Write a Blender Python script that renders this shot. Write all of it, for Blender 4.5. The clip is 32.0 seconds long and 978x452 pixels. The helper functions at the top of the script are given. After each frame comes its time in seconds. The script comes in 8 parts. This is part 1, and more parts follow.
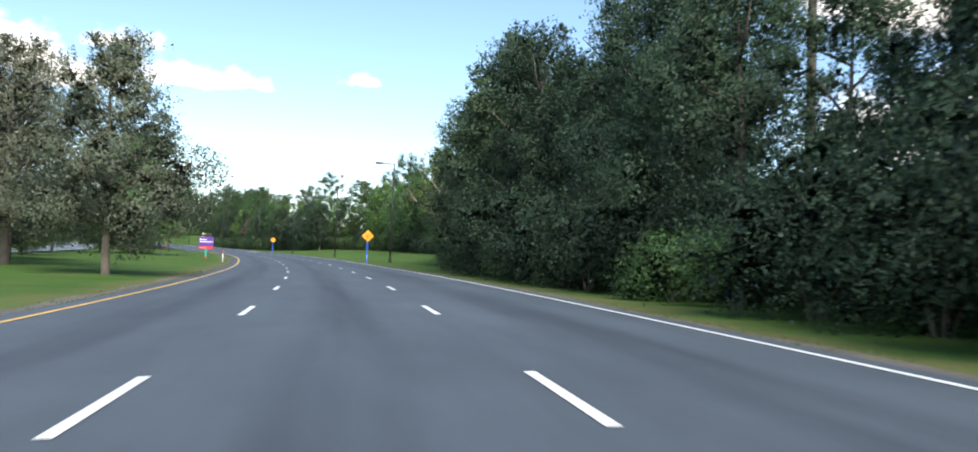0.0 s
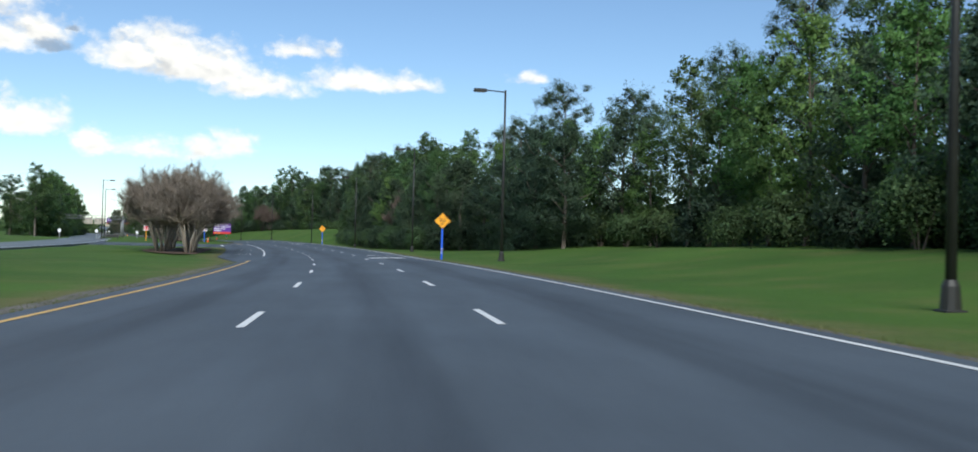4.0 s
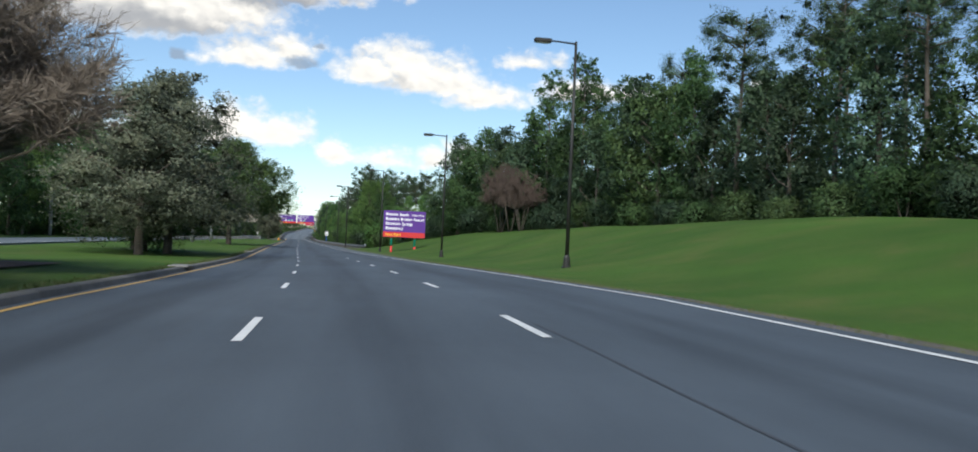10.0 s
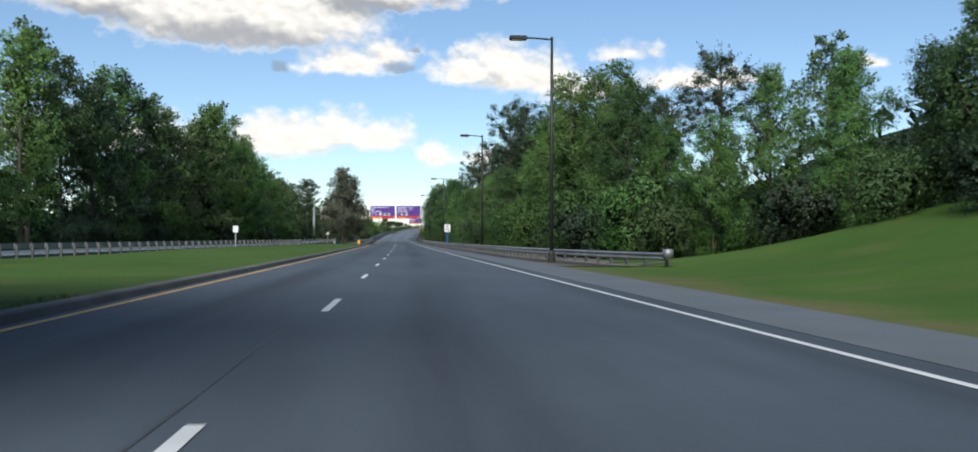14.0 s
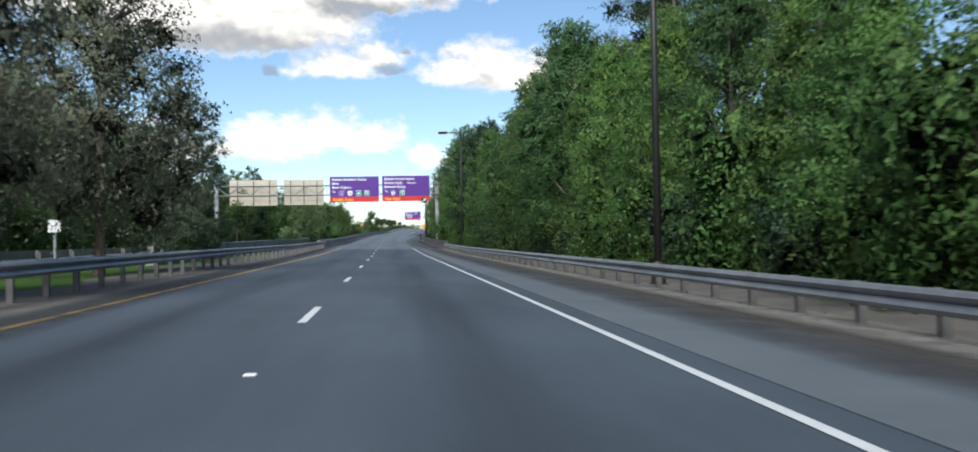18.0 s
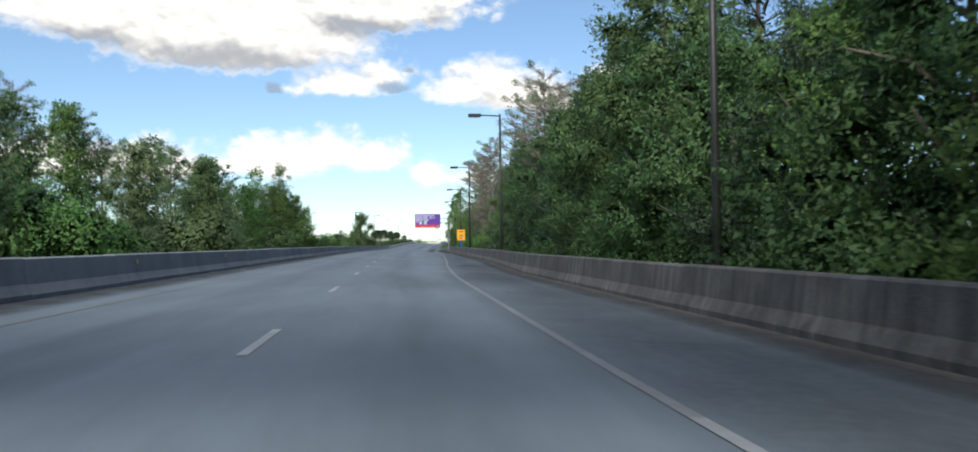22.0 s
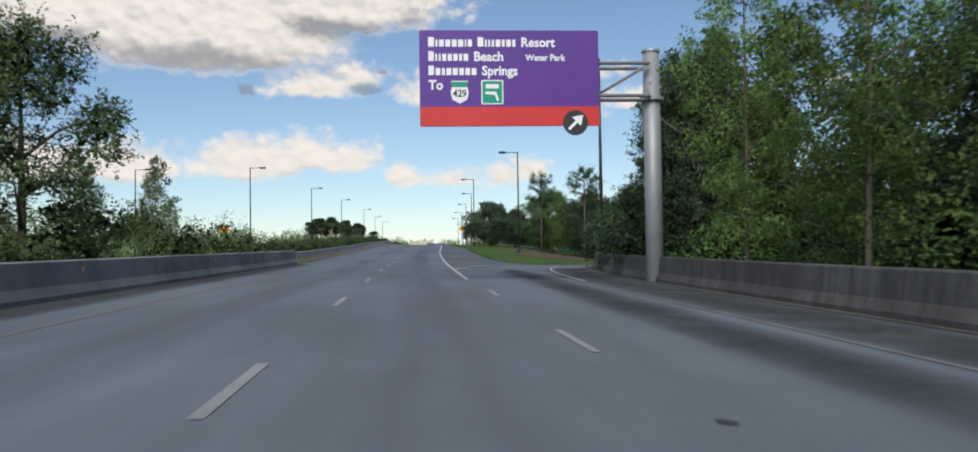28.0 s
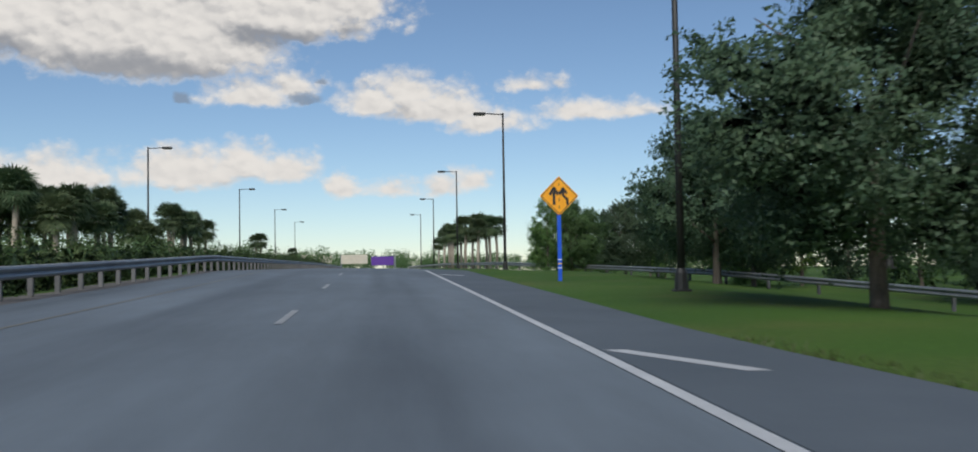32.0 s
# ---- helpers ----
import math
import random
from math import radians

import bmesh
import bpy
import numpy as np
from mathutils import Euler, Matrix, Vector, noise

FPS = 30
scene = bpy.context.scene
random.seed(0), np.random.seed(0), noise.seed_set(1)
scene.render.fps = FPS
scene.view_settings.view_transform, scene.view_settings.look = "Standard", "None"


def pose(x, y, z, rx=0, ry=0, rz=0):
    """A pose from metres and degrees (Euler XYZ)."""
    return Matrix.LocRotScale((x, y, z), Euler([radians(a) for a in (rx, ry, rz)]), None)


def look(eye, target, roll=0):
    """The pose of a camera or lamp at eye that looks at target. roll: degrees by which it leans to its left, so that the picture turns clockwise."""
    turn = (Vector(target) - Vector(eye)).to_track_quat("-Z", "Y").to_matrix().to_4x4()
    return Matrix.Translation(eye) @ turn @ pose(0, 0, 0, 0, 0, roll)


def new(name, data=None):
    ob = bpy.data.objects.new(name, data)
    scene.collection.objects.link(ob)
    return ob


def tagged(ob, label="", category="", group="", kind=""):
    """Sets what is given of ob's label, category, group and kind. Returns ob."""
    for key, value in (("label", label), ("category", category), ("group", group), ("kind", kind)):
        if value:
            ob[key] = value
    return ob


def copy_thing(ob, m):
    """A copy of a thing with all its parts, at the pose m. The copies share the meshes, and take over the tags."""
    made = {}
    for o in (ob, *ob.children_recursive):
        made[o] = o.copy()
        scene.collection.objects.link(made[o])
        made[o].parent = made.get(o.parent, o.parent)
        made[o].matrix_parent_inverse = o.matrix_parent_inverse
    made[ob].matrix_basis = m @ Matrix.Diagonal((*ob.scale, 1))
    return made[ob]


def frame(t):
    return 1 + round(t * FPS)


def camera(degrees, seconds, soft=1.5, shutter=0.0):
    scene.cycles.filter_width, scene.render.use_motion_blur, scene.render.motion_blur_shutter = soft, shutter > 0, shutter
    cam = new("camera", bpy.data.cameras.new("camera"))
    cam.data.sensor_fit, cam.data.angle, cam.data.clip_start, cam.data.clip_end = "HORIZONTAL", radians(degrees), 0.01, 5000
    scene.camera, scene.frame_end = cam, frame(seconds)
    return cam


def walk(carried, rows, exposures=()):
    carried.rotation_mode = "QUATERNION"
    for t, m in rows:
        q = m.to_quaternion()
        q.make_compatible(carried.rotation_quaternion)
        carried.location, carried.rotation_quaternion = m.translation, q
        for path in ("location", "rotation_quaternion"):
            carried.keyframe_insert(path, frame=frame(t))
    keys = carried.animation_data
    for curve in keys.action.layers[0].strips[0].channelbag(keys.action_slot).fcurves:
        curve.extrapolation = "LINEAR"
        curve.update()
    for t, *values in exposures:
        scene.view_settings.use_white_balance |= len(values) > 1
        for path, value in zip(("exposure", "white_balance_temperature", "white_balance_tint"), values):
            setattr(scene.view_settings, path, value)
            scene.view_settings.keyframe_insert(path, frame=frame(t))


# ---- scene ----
SECONDS = 32.0
cam = camera(52.70, SECONDS, 1.7, 0.1)
PATH = [
    (0, (0.000, 0.000, 1.140), (10.677, 16.902, 1.717), 2.46),
    (0.5, (7.251, 15.704, 1.121), (17.582, 32.821, 1.674), 2.22),
    (1, (14.018, 31.549, 1.042), (23.848, 48.958, 1.559), 1.92),
    (1.5, (20.325, 47.505, 0.922), (29.758, 65.133, 1.432), 1.77),
    (2, (26.324, 63.797, 0.800), (35.376, 81.625, 1.281), 1.66),
    (2.5, (32.017, 80.187, 0.763), (40.726, 98.185, 1.226), 1.57),
    (3, (37.374, 96.467, 0.789), (45.706, 114.644, 1.192), 1.49),
    (3.5, (42.308, 112.280, 0.795), (50.293, 130.613, 1.202), 1.45),
    (4, (46.873, 127.803, 0.752), (54.489, 146.293, 1.112), 1.45),
    (4.5, (51.099, 143.199, 0.689), (58.352, 161.835, 1.026), 1.50),
    (5, (55.001, 158.638, 0.626), (61.913, 177.402, 0.986), 1.59),
    (5.5, (58.596, 174.287, 0.582), (65.185, 193.167, 0.989), 1.71),
    (6, (61.909, 190.318, 0.585), (68.166, 209.309, 0.996), 1.85),
    (6.5, (64.970, 206.765, 0.627), (70.886, 225.866, 1.031), 2.05),
    (7, (67.769, 223.434, 0.704), (73.328, 242.642, 1.113), 2.15),
    (7.5, (70.323, 240.225, 0.787), (75.496, 259.540, 1.210), 2.14),
    (8, (72.602, 256.953, 0.829), (77.425, 276.358, 1.267), 2.05),
    (8.5, (74.505, 273.542, 0.797), (78.933, 293.041, 1.223), 1.85),
    (9, (75.952, 289.838, 0.989), (80.016, 309.417, 1.391), 2.03),
    (9.5, (76.957, 305.775, 1.089), (80.634, 325.430, 1.477), 2.17),
    (10, (77.596, 321.572, 1.160), (80.878, 341.297, 1.560), 2.58),
    (10.5, (77.934, 337.298, 1.162), (80.840, 357.082, 1.560), 2.94),
    (11, (78.019, 352.959, 1.063), (80.517, 372.799, 1.460), 3.07),
    (11.5, (77.894, 368.683, 0.978), (80.039, 388.564, 1.363), 2.90),
    (12, (77.588, 384.700, 0.848), (79.385, 404.617, 1.181), 2.30),
    (12.5, (77.125, 401.079, 0.765), (78.673, 421.016, 1.092), 1.54),
    (13, (76.542, 418.139, 0.780), (77.948, 438.088, 1.087), 0.94),
    (13.5, (75.970, 435.052, 0.824), (77.281, 455.007, 1.121), 0.44),
    (14, (75.468, 451.870, 0.796), (76.696, 471.830, 1.077), 0.14),
    (14.5, (75.053, 468.558, 0.816), (76.273, 488.518, 1.160), -0.01),
    (15, (74.678, 485.452, 0.853), (75.963, 505.407, 1.243), -0.13),
    (15.5, (74.312, 502.508, 0.899), (75.657, 522.459, 1.293), -0.23),
    (16, (73.929, 519.685, 0.940), (75.297, 539.635, 1.298), -0.32),
    (16.5, (73.515, 536.940, 0.968), (74.868, 556.892, 1.271), -0.42),
    (17, (73.065, 554.232, 0.985), (74.403, 574.185, 1.271), -0.54),
    (17.5, (72.593, 571.491, 1.001), (73.930, 591.445, 1.287), -0.83),
    (18, (72.118, 588.840, 1.035), (73.470, 608.792, 1.321), -0.97),
    (18.5, (71.641, 606.297, 1.102), (72.992, 626.250, 1.394), -1.13),
    (19, (71.153, 623.751, 1.156), (72.494, 643.704, 1.449), -1.26),
    (19.5, (70.622, 641.193, 1.193), (71.947, 661.147, 1.520), -1.47),
    (20, (70.053, 658.548, 1.224), (71.359, 678.502, 1.586), -1.38),
    (20.5, (69.466, 675.874, 1.282), (70.757, 695.827, 1.738), -1.36),
    (21, (68.907, 692.894, 1.351), (70.211, 712.844, 1.884), -1.06),
    (21.5, (68.424, 708.892, 1.498), (69.728, 728.840, 2.115), -0.84),
    (22, (67.979, 724.273, 1.735), (69.290, 744.219, 2.386), -0.73),
    (22.5, (67.538, 739.470, 1.989), (68.876, 759.414, 2.679), -0.82),
    (23, (67.117, 754.806, 2.189), (68.463, 774.749, 2.886), -0.91),
    (23.5, (66.776, 770.082, 2.414), (68.144, 790.023, 3.106), -0.97),
    (24, (66.506, 785.594, 2.629), (67.920, 805.531, 3.342), -1.03),
    (24.5, (66.278, 801.440, 2.933), (67.745, 821.375, 3.620), -0.93),
    (25, (66.032, 817.777, 3.196), (67.560, 837.708, 3.862), -0.95),
    (25.5, (65.766, 834.387, 3.439), (67.331, 854.315, 4.094), -1.04),
    (26, (65.512, 851.052, 3.675), (67.089, 870.979, 4.332), -1.13),
    (26.5, (65.313, 867.557, 3.909), (66.900, 887.483, 4.580), -1.17),
    (27, (65.197, 883.686, 4.142), (66.847, 903.606, 4.824), -1.05),
    (27.5, (65.156, 899.477, 4.341), (66.881, 919.391, 5.017), -1.00),
    (28, (65.221, 915.325, 4.573), (67.059, 935.229, 5.255), -0.88),
    (28.5, (65.413, 931.825, 4.768), (67.416, 951.713, 5.456), -0.83),
    (29, (65.720, 948.601, 4.982), (67.890, 968.470, 5.681), -0.71),
    (29.5, (66.107, 965.918, 5.232), (68.436, 985.770, 5.915), -0.61),
    (30, (66.540, 983.464, 5.588), (69.085, 1003.289, 6.289), -0.46),
    (30.5, (67.027, 1000.855, 6.052), (69.784, 1020.651, 6.768), -0.56),
    (31, (67.586, 1017.951, 6.507), (70.524, 1037.720, 7.263), -0.77),
    (31.5, (68.216, 1034.846, 6.978), (71.234, 1054.600, 7.788), -0.84),
    (32, (68.903, 1051.903, 7.493), (71.959, 1071.649, 8.374), -0.95),
]
walk(cam, [(t, look(eye, target, roll)) for t, eye, target, roll in PATH],
     [(0.0, 1.5, 6450, 7), (1.0, 1.44, 6450, 7), (2.2, 0.86, 6050, 3), (3.5, 0.72, 6050, 4), (8.0, 0.78, 6200, 5), (12.0, 0.66, 6250, 6), (19.0, 0.84, 6200, 6), (24.0, 0.83, 6300, 7), (27.0, 0.44, 6450, 9), (29.0, 0.34, 6350, 8), (32.0, 0.18, 6200, 8)])

# ---- sky and sun ----
SUN_AZ, SUN_EL = -166.0, 42.0          # degrees from +y to +x, and up
# clouds: azimuth, elevation, half width, half height in degrees
BIG_CLOUD = [(-4.0, 15.3, 6.6, 2.2), (-11.0, 14.3, 7.6, 3.5), (-17.8, 14.2, 4.8, 2.3), (0.9, 15.4, 2.2, 1.3), (-8.0, 18.0, 9.0, 2.8)]
MIDDLE_CLOUDS = [(-4.9, 10.2, 2.5, 0.72), (-2.4, 10.6, 1.5, 0.66), (2.0, 9.9, 1.8, 0.85), (4.4, 10.6, 2.1, 0.85), (6.0, 9.5, 3.0, 0.95),
                 (8.8, 8.7, 2.7, 0.75), (11.3, 10.7, 1.8, 0.46), (14.3, 9.2, 3.0, 0.62), (17.0, 9.0, 1.8, 0.4), (24.8, 9.6, 0.8, 0.3)]
LOW_CLOUDS = [(-8.6, 5.9, 3.2, 1.05), (-5.2, 6.4, 2.3, 0.95), (-2.7, 6.0, 1.7, 0.85), (-15.0, 5.7, 2.8, 1.0), (-20.0, 5.6, 3.6, 1.1), (0.2, 5.0, 1.0, 0.72),
              (3.4, 4.9, 1.7, 0.55), (5.9, 4.9, 1.2, 0.6), (7.8, 5.15, 1.1, 0.62)]
OTHER_CLOUDS = [(-40, 9, 8.5, 2.7), (60, 15, 9.5, 2.5), (62, 8, 10.6, 2.3), (-70, 14, 14.8, 4.6), (100, 16, 17, 4.6), (170, 12, 21, 4.6), (-150, 20, 17, 5.7)]
SCRAPS = [(-1.7, 9.85, 0.95, 0.34), (-8.5, 9.7, 0.5, 0.25), (-0.9, 10.9, 0.35, 0.2)]


def build_world():
    world = bpy.data.worlds.new("world")
    scene.world = world
    world.use_nodes = True
    nt = world.node_tree
    nt.nodes.clear()
    node, link = nt.nodes.new, nt.links.new

    def put(socket, v):
        if isinstance(v, (int, float, tuple)):
            socket.default_value = v
        else:
            link(v, socket)

    def math_node(op, a, b=None, c=None):
        n = node("ShaderNodeMath")
        n.operation = op
        for i, v in enumerate((a, b, c)):
            if v is not None:
                put(n.inputs[i], v)
        return n.outputs[0]

    def vec_node(op, a, b=None, c=None):
        n = node("ShaderNodeVectorMath")
        n.operation = op
        for i, v in enumerate((a, b, c)):
            if v is not None:
                put(n.inputs[i], v)
        return n.outputs["Value" if op == "LENGTH" else 0]

    def noise_at(vec, scale, detail, roughness):
        n = node("ShaderNodeTexNoise")
        n.inputs["Scale"].default_value, n.inputs["Detail"].default_value, n.inputs["Roughness"].default_value = scale, detail, roughness
        link(vec, n.inputs["Vector"])
        return n

    def step(v, lo, hi, a=0.0, b=1.0):
        n = node("ShaderNodeMapRange")
        n.interpolation_type = "SMOOTHSTEP"
        n.inputs[1].default_value, n.inputs[2].default_value, n.inputs[3].default_value, n.inputs[4].default_value = lo, hi, a, b
        link(v, n.inputs[0])
        return n.outputs[0]

    def mixed(fac, a, b):
        n = node("ShaderNodeMix")
        n.data_type = "RGBA"
        put(n.inputs[0], fac)
        put(n.inputs[6], a)
        put(n.inputs[7], b)
        return n.outputs[2]

    sky = node("ShaderNodeTexSky")
    sky.sky_type = "NISHITA"
    sky.sun_disc = False
    sky.sun_elevation = radians(SUN_EL)
    sky.sun_rotation = radians(SUN_AZ)
    sky.air_density, sky.dust_density, sky.ozone_density = 0.85, 0.1, 2.0
    co = node("ShaderNodeTexCoord").outputs["Generated"]
    sep = node("ShaderNodeSeparateXYZ")
    link(co, sep.inputs[0])
    az = math_node("MULTIPLY", math_node("ARCTAN2", sep.outputs[0], sep.outputs[1]), 57.2958)
    el = math_node("MULTIPLY", math_node("ARCSINE", sep.outputs[2]), 57.2958)
    comb = node("ShaderNodeCombineXYZ")
    link(az, comb.inputs[0])
    link(math_node("MULTIPLY", el, 1.35), comb.inputs[1])
    grid = comb.outputs[0]
    plain = node("ShaderNodeCombineXYZ")
    link(az, plain.inputs[0])
    link(el, plain.inputs[1])
    # billowing edges: a slow bend and fine cauliflower heads
    warp = noise_at(grid, 0.36, 4.0, 0.6)
    bent = vec_node("MULTIPLY_ADD", warp.outputs["Color"], (1.9, 1.0, 0.0), vec_node("SUBTRACT", plain.outputs[0], (0.95, 0.5, 0.0)))

    def heads(vec, sizes):
        """Round heads of three sizes, highest in their middles."""
        total = None
        for scale, weight in sizes:
            v = node("ShaderNodeTexVoronoi")
            v.feature = "SMOOTH_F1"
            v.inputs["Scale"].default_value = scale
            v.inputs["Smoothness"].default_value = 0.35
            link(vec, v.inputs["Vector"])
            part = math_node("MULTIPLY", math_node("SUBTRACT", 0.55, v.outputs["Distance"]), weight)
            total = part if total is None else math_node("ADD", total, part)
        return total

    stir = noise_at(grid, 1.4, 5.0, 0.6)
    stirred = vec_node("MULTIPLY_ADD", stir.outputs["Color"], (0.9, 0.9, 0.0), grid)
    wide_heads = ((0.6, 0.55), (1.3, 0.3))
    bumps = heads(stirred, wide_heads + ((3.0, 0.13), (6.5, 0.06)))
    relief = math_node("SUBTRACT", heads(vec_node("ADD", stirred, (0.12, 0.34, 0.0)), wide_heads), heads(stirred, wide_heads))

    def field(vec, clouds, blend=0.22):
        """Distance from the cloud centres in cloud radii, with flat undersides."""
        best = None
        for a, e, ra, re in clouds:
            xyz = node("ShaderNodeSeparateXYZ")
            link(vec_node("SUBTRACT", vec, (a, e - 0.45 * re, 0.0)), xyz.inputs[0])
            dx = math_node("MULTIPLY", xyz.outputs[0], 1 / ra)
            dy = math_node("MAXIMUM", math_node("MULTIPLY", xyz.outputs[1], 0.69 / re), math_node("MULTIPLY", xyz.outputs[1], -1.8 / re))
            ln = math_node("SQRT", math_node("MULTIPLY_ADD", dx, dx, math_node("MULTIPLY", dy, dy)))
            ln = math_node("MULTIPLY", math_node("SUBTRACT", ln, 1.16), re ** 0.6)
            best = ln if best is None else math_node("SMOOTH_MIN", best, ln, blend)
        return best

    every = BIG_CLOUD + MIDDLE_CLOUDS + LOW_CLOUDS + OTHER_CLOUDS
    inside = field(bent, every)
    raised = field(vec_node("ADD", bent, (0.2, 1.1, 0.0)), BIG_CLOUD + MIDDLE_CLOUDS[2:6] + LOW_CLOUDS[:4] + OTHER_CLOUDS)
    wisp = math_node("MULTIPLY", math_node("SUBTRACT", stir.outputs[0], 0.5), 0.75)
    body = math_node("ADD", math_node("MULTIPLY_ADD", bumps, 1.15, math_node("MULTIPLY", inside, -1.0)), wisp)
    cover = step(body, -0.25, 0.65)
    # sunlit heads, grey hollows and undersides
    slope = math_node("MULTIPLY", relief, 1.5)
    low = step(math_node("ADD", math_node("SUBTRACT", inside, raised), math_node("MULTIPLY", math_node("SUBTRACT", warp.outputs[0], 0.5), 1.1)), -0.1, 1.2)
    thick = step(body, 0.0, 0.4)
    grey = math_node("ADD", math_node("MULTIPLY", low, thick), math_node("ADD", slope, math_node("MULTIPLY", wisp, -0.5)))
    grey = step(grey, -0.35, 1.1)
    high = step(el, 6.0, 13.0, 0.55, 1.0)
    shade = mixed(math_node("MULTIPLY", grey, high), CLOUD_LIT, CLOUD_SHADE)
    scrap = math_node("ADD", math_node("MULTIPLY", field(bent, SCRAPS, 0.05), -1.6), math_node("MULTIPLY", wisp, 1.2))
    clouded = mixed(cover, sky.outputs[0], shade)
    clouded = mixed(step(scrap, -0.05, 0.5, 0.0, 0.8), clouded, CLOUD_SCRAP)
    bg = node("ShaderNodeBackground")
    bg.inputs["Strength"].default_value = 0.080
    link(clouded, bg.inputs["Color"])
    link(bg.outputs[0], node("ShaderNodeOutputWorld").inputs[0])


CLOUD_LIT, CLOUD_SHADE, CLOUD_SCRAP = (9.0, 8.3, 7.6, 1), (3.3, 3.3, 3.5, 1), (2.6, 3.1, 3.9, 1)
build_world()
sun = new("sun", bpy.data.lights.new("sun", "SUN"))
sun.data.energy, sun.data.angle, sun.data.color = 2.85, radians(35), (1.0, 0.94, 0.86)
sun_way = Vector((math.sin(radians(SUN_AZ)) * math.cos(radians(SUN_EL)), math.cos(radians(SUN_AZ)) * math.cos(radians(SUN_EL)), math.sin(radians(SUN_EL))))
sun.matrix_world = look(sun_way * 50, (0, 0, 0))

# ---- the road's line: heading, height and bank along its lane line ----
HEAD_S = [-60, 0, 40, 80, 120, 160, 200, 240, 280, 320, 360, 400, 440, 480, 540, 620, 700, 780, 860, 940, 1000, 1060, 1100]
HEAD = [-0.4216, -0.4308, -0.383, -0.335, -0.2981, -0.2497, -0.1913, -0.1526, -0.1162, -0.0472, 0.0034, 0.0275, 0.0296, 0.0187, 0.025, 0.0318, 0.0355, 0.0236, 0.01, -0.0117, -0.0279, -0.0445, -0.0376]
RISE_S = [-60, 0, 70, 140, 200, 270, 330, 350, 400, 465, 530, 600, 670, 740, 800, 865, 930, 995, 1030, 1064, 1110, 1200]
RISE = [-0.09, -0.09, -0.36, -0.46, -0.58, -0.38, -0.09, 0.02, -0.34, -0.33, -0.2, -0.07, 0.13, 0.7, 1.61, 2.61, 3.49, 4.53, 5.43, 6.41, 7.56, 7.96]
BANK_S = [0, 70, 140, 200, 330, 400, 430, 465, 530, 600, 670, 1064]
BANK = [0.04, 0.029, 0.026, 0.033, 0.044, 0.035, 0.018, 0.004, -0.006, -0.017, -0.023, -0.016]
ST = np.arange(-60.0, 1601.0, 1.0)
_h = np.interp(ST, HEAD_S, HEAD)
_m = (_h[1:] + _h[:-1]) / 2
LX = -26.47 + np.r_[0, np.cumsum(-np.sin(_m))]
LY = -53.88 + np.r_[0, np.cumsum(np.cos(_m))]


def heading(s):
    return float(np.interp(s, HEAD_S, HEAD))


def line_xy(s):
    lo = min(s + 60.0, 0.0)
    h = heading(s)
    return float(np.interp(s, ST, LX)) - math.sin(h) * lo, float(np.interp(s, ST, LY)) + math.cos(h) * lo


def deck(s, d):
    return float(np.interp(s, RISE_S, RISE) + np.interp(s, BANK_S, BANK) * min(max(d, -9.0), 10.0))


def road_at(s, d, dz=0.0):
    x, y = line_xy(s)
    h = heading(s)
    return Vector((x + math.cos(h) * d, y + math.sin(h) * d, deck(s, d) + dz))


def ramp01(v):
    v = min(max(v, 0.0), 1.0)
    return v * v * (3 - 2 * v)


EDGE_R_S = [-60, 395, 440, 473, 575, 640, 696, 775, 807, 907, 945, 962, 975, 982, 990, 1003, 1060, 1075, 1600]
EDGE_R = [7.55, 7.55, 8.05, 7.6, 6.4, 5.9, 6.2, 6.7, 7.8, 8.75, 9.4, 9.7, 10.6, 9.6, 7.9, 7.0, 7.0, 5.75, 5.75]
EDGE_L_S = [-60, 196, 214, 276, 282, 296, 303, 312, 600, 640, 696, 760, 900, 985, 1000, 1600]
EDGE_L = [-4.15, -4.15, -6.5, -7.1, -8.5, -8.5, -6.0, -3.95, -3.95, -4.9, -5.6, -5.5, -6.1, -5.6, -5.7, -5.7]
LAWN_S = [-60, 60, 100, 200, 255, 300, 330, 380, 470, 500, 515, 540, 700, 740, 960, 990, 1030, 1100, 1600]
LAWN = [0.5, 0.5, 1.2, 1.4, 0.5, 0.6, 2.2, 3.4, 3.6, 3.0, 0.6, -0.4, -0.6, -2.5, -2.8, -1.0, -1.7, -1.4, -1.2]
SWALE_S = [220, 262, 290, 338, 358, 374]
SWALE = [0.0, 0.25, 0.5, 0.75, 0.4, 0.0]
LEFT_S = [-60, 600, 690, 720, 960, 1000, 1600]
LEFT = [0.0, 0.0, -0.3, -1.6, -2.0, -0.4, -0.5]


def edge_r(s):
    return float(np.interp(s, EDGE_R_S, EDGE_R))


def edge_l(s):
    return float(np.interp(s, EDGE_L_S, EDGE_L))


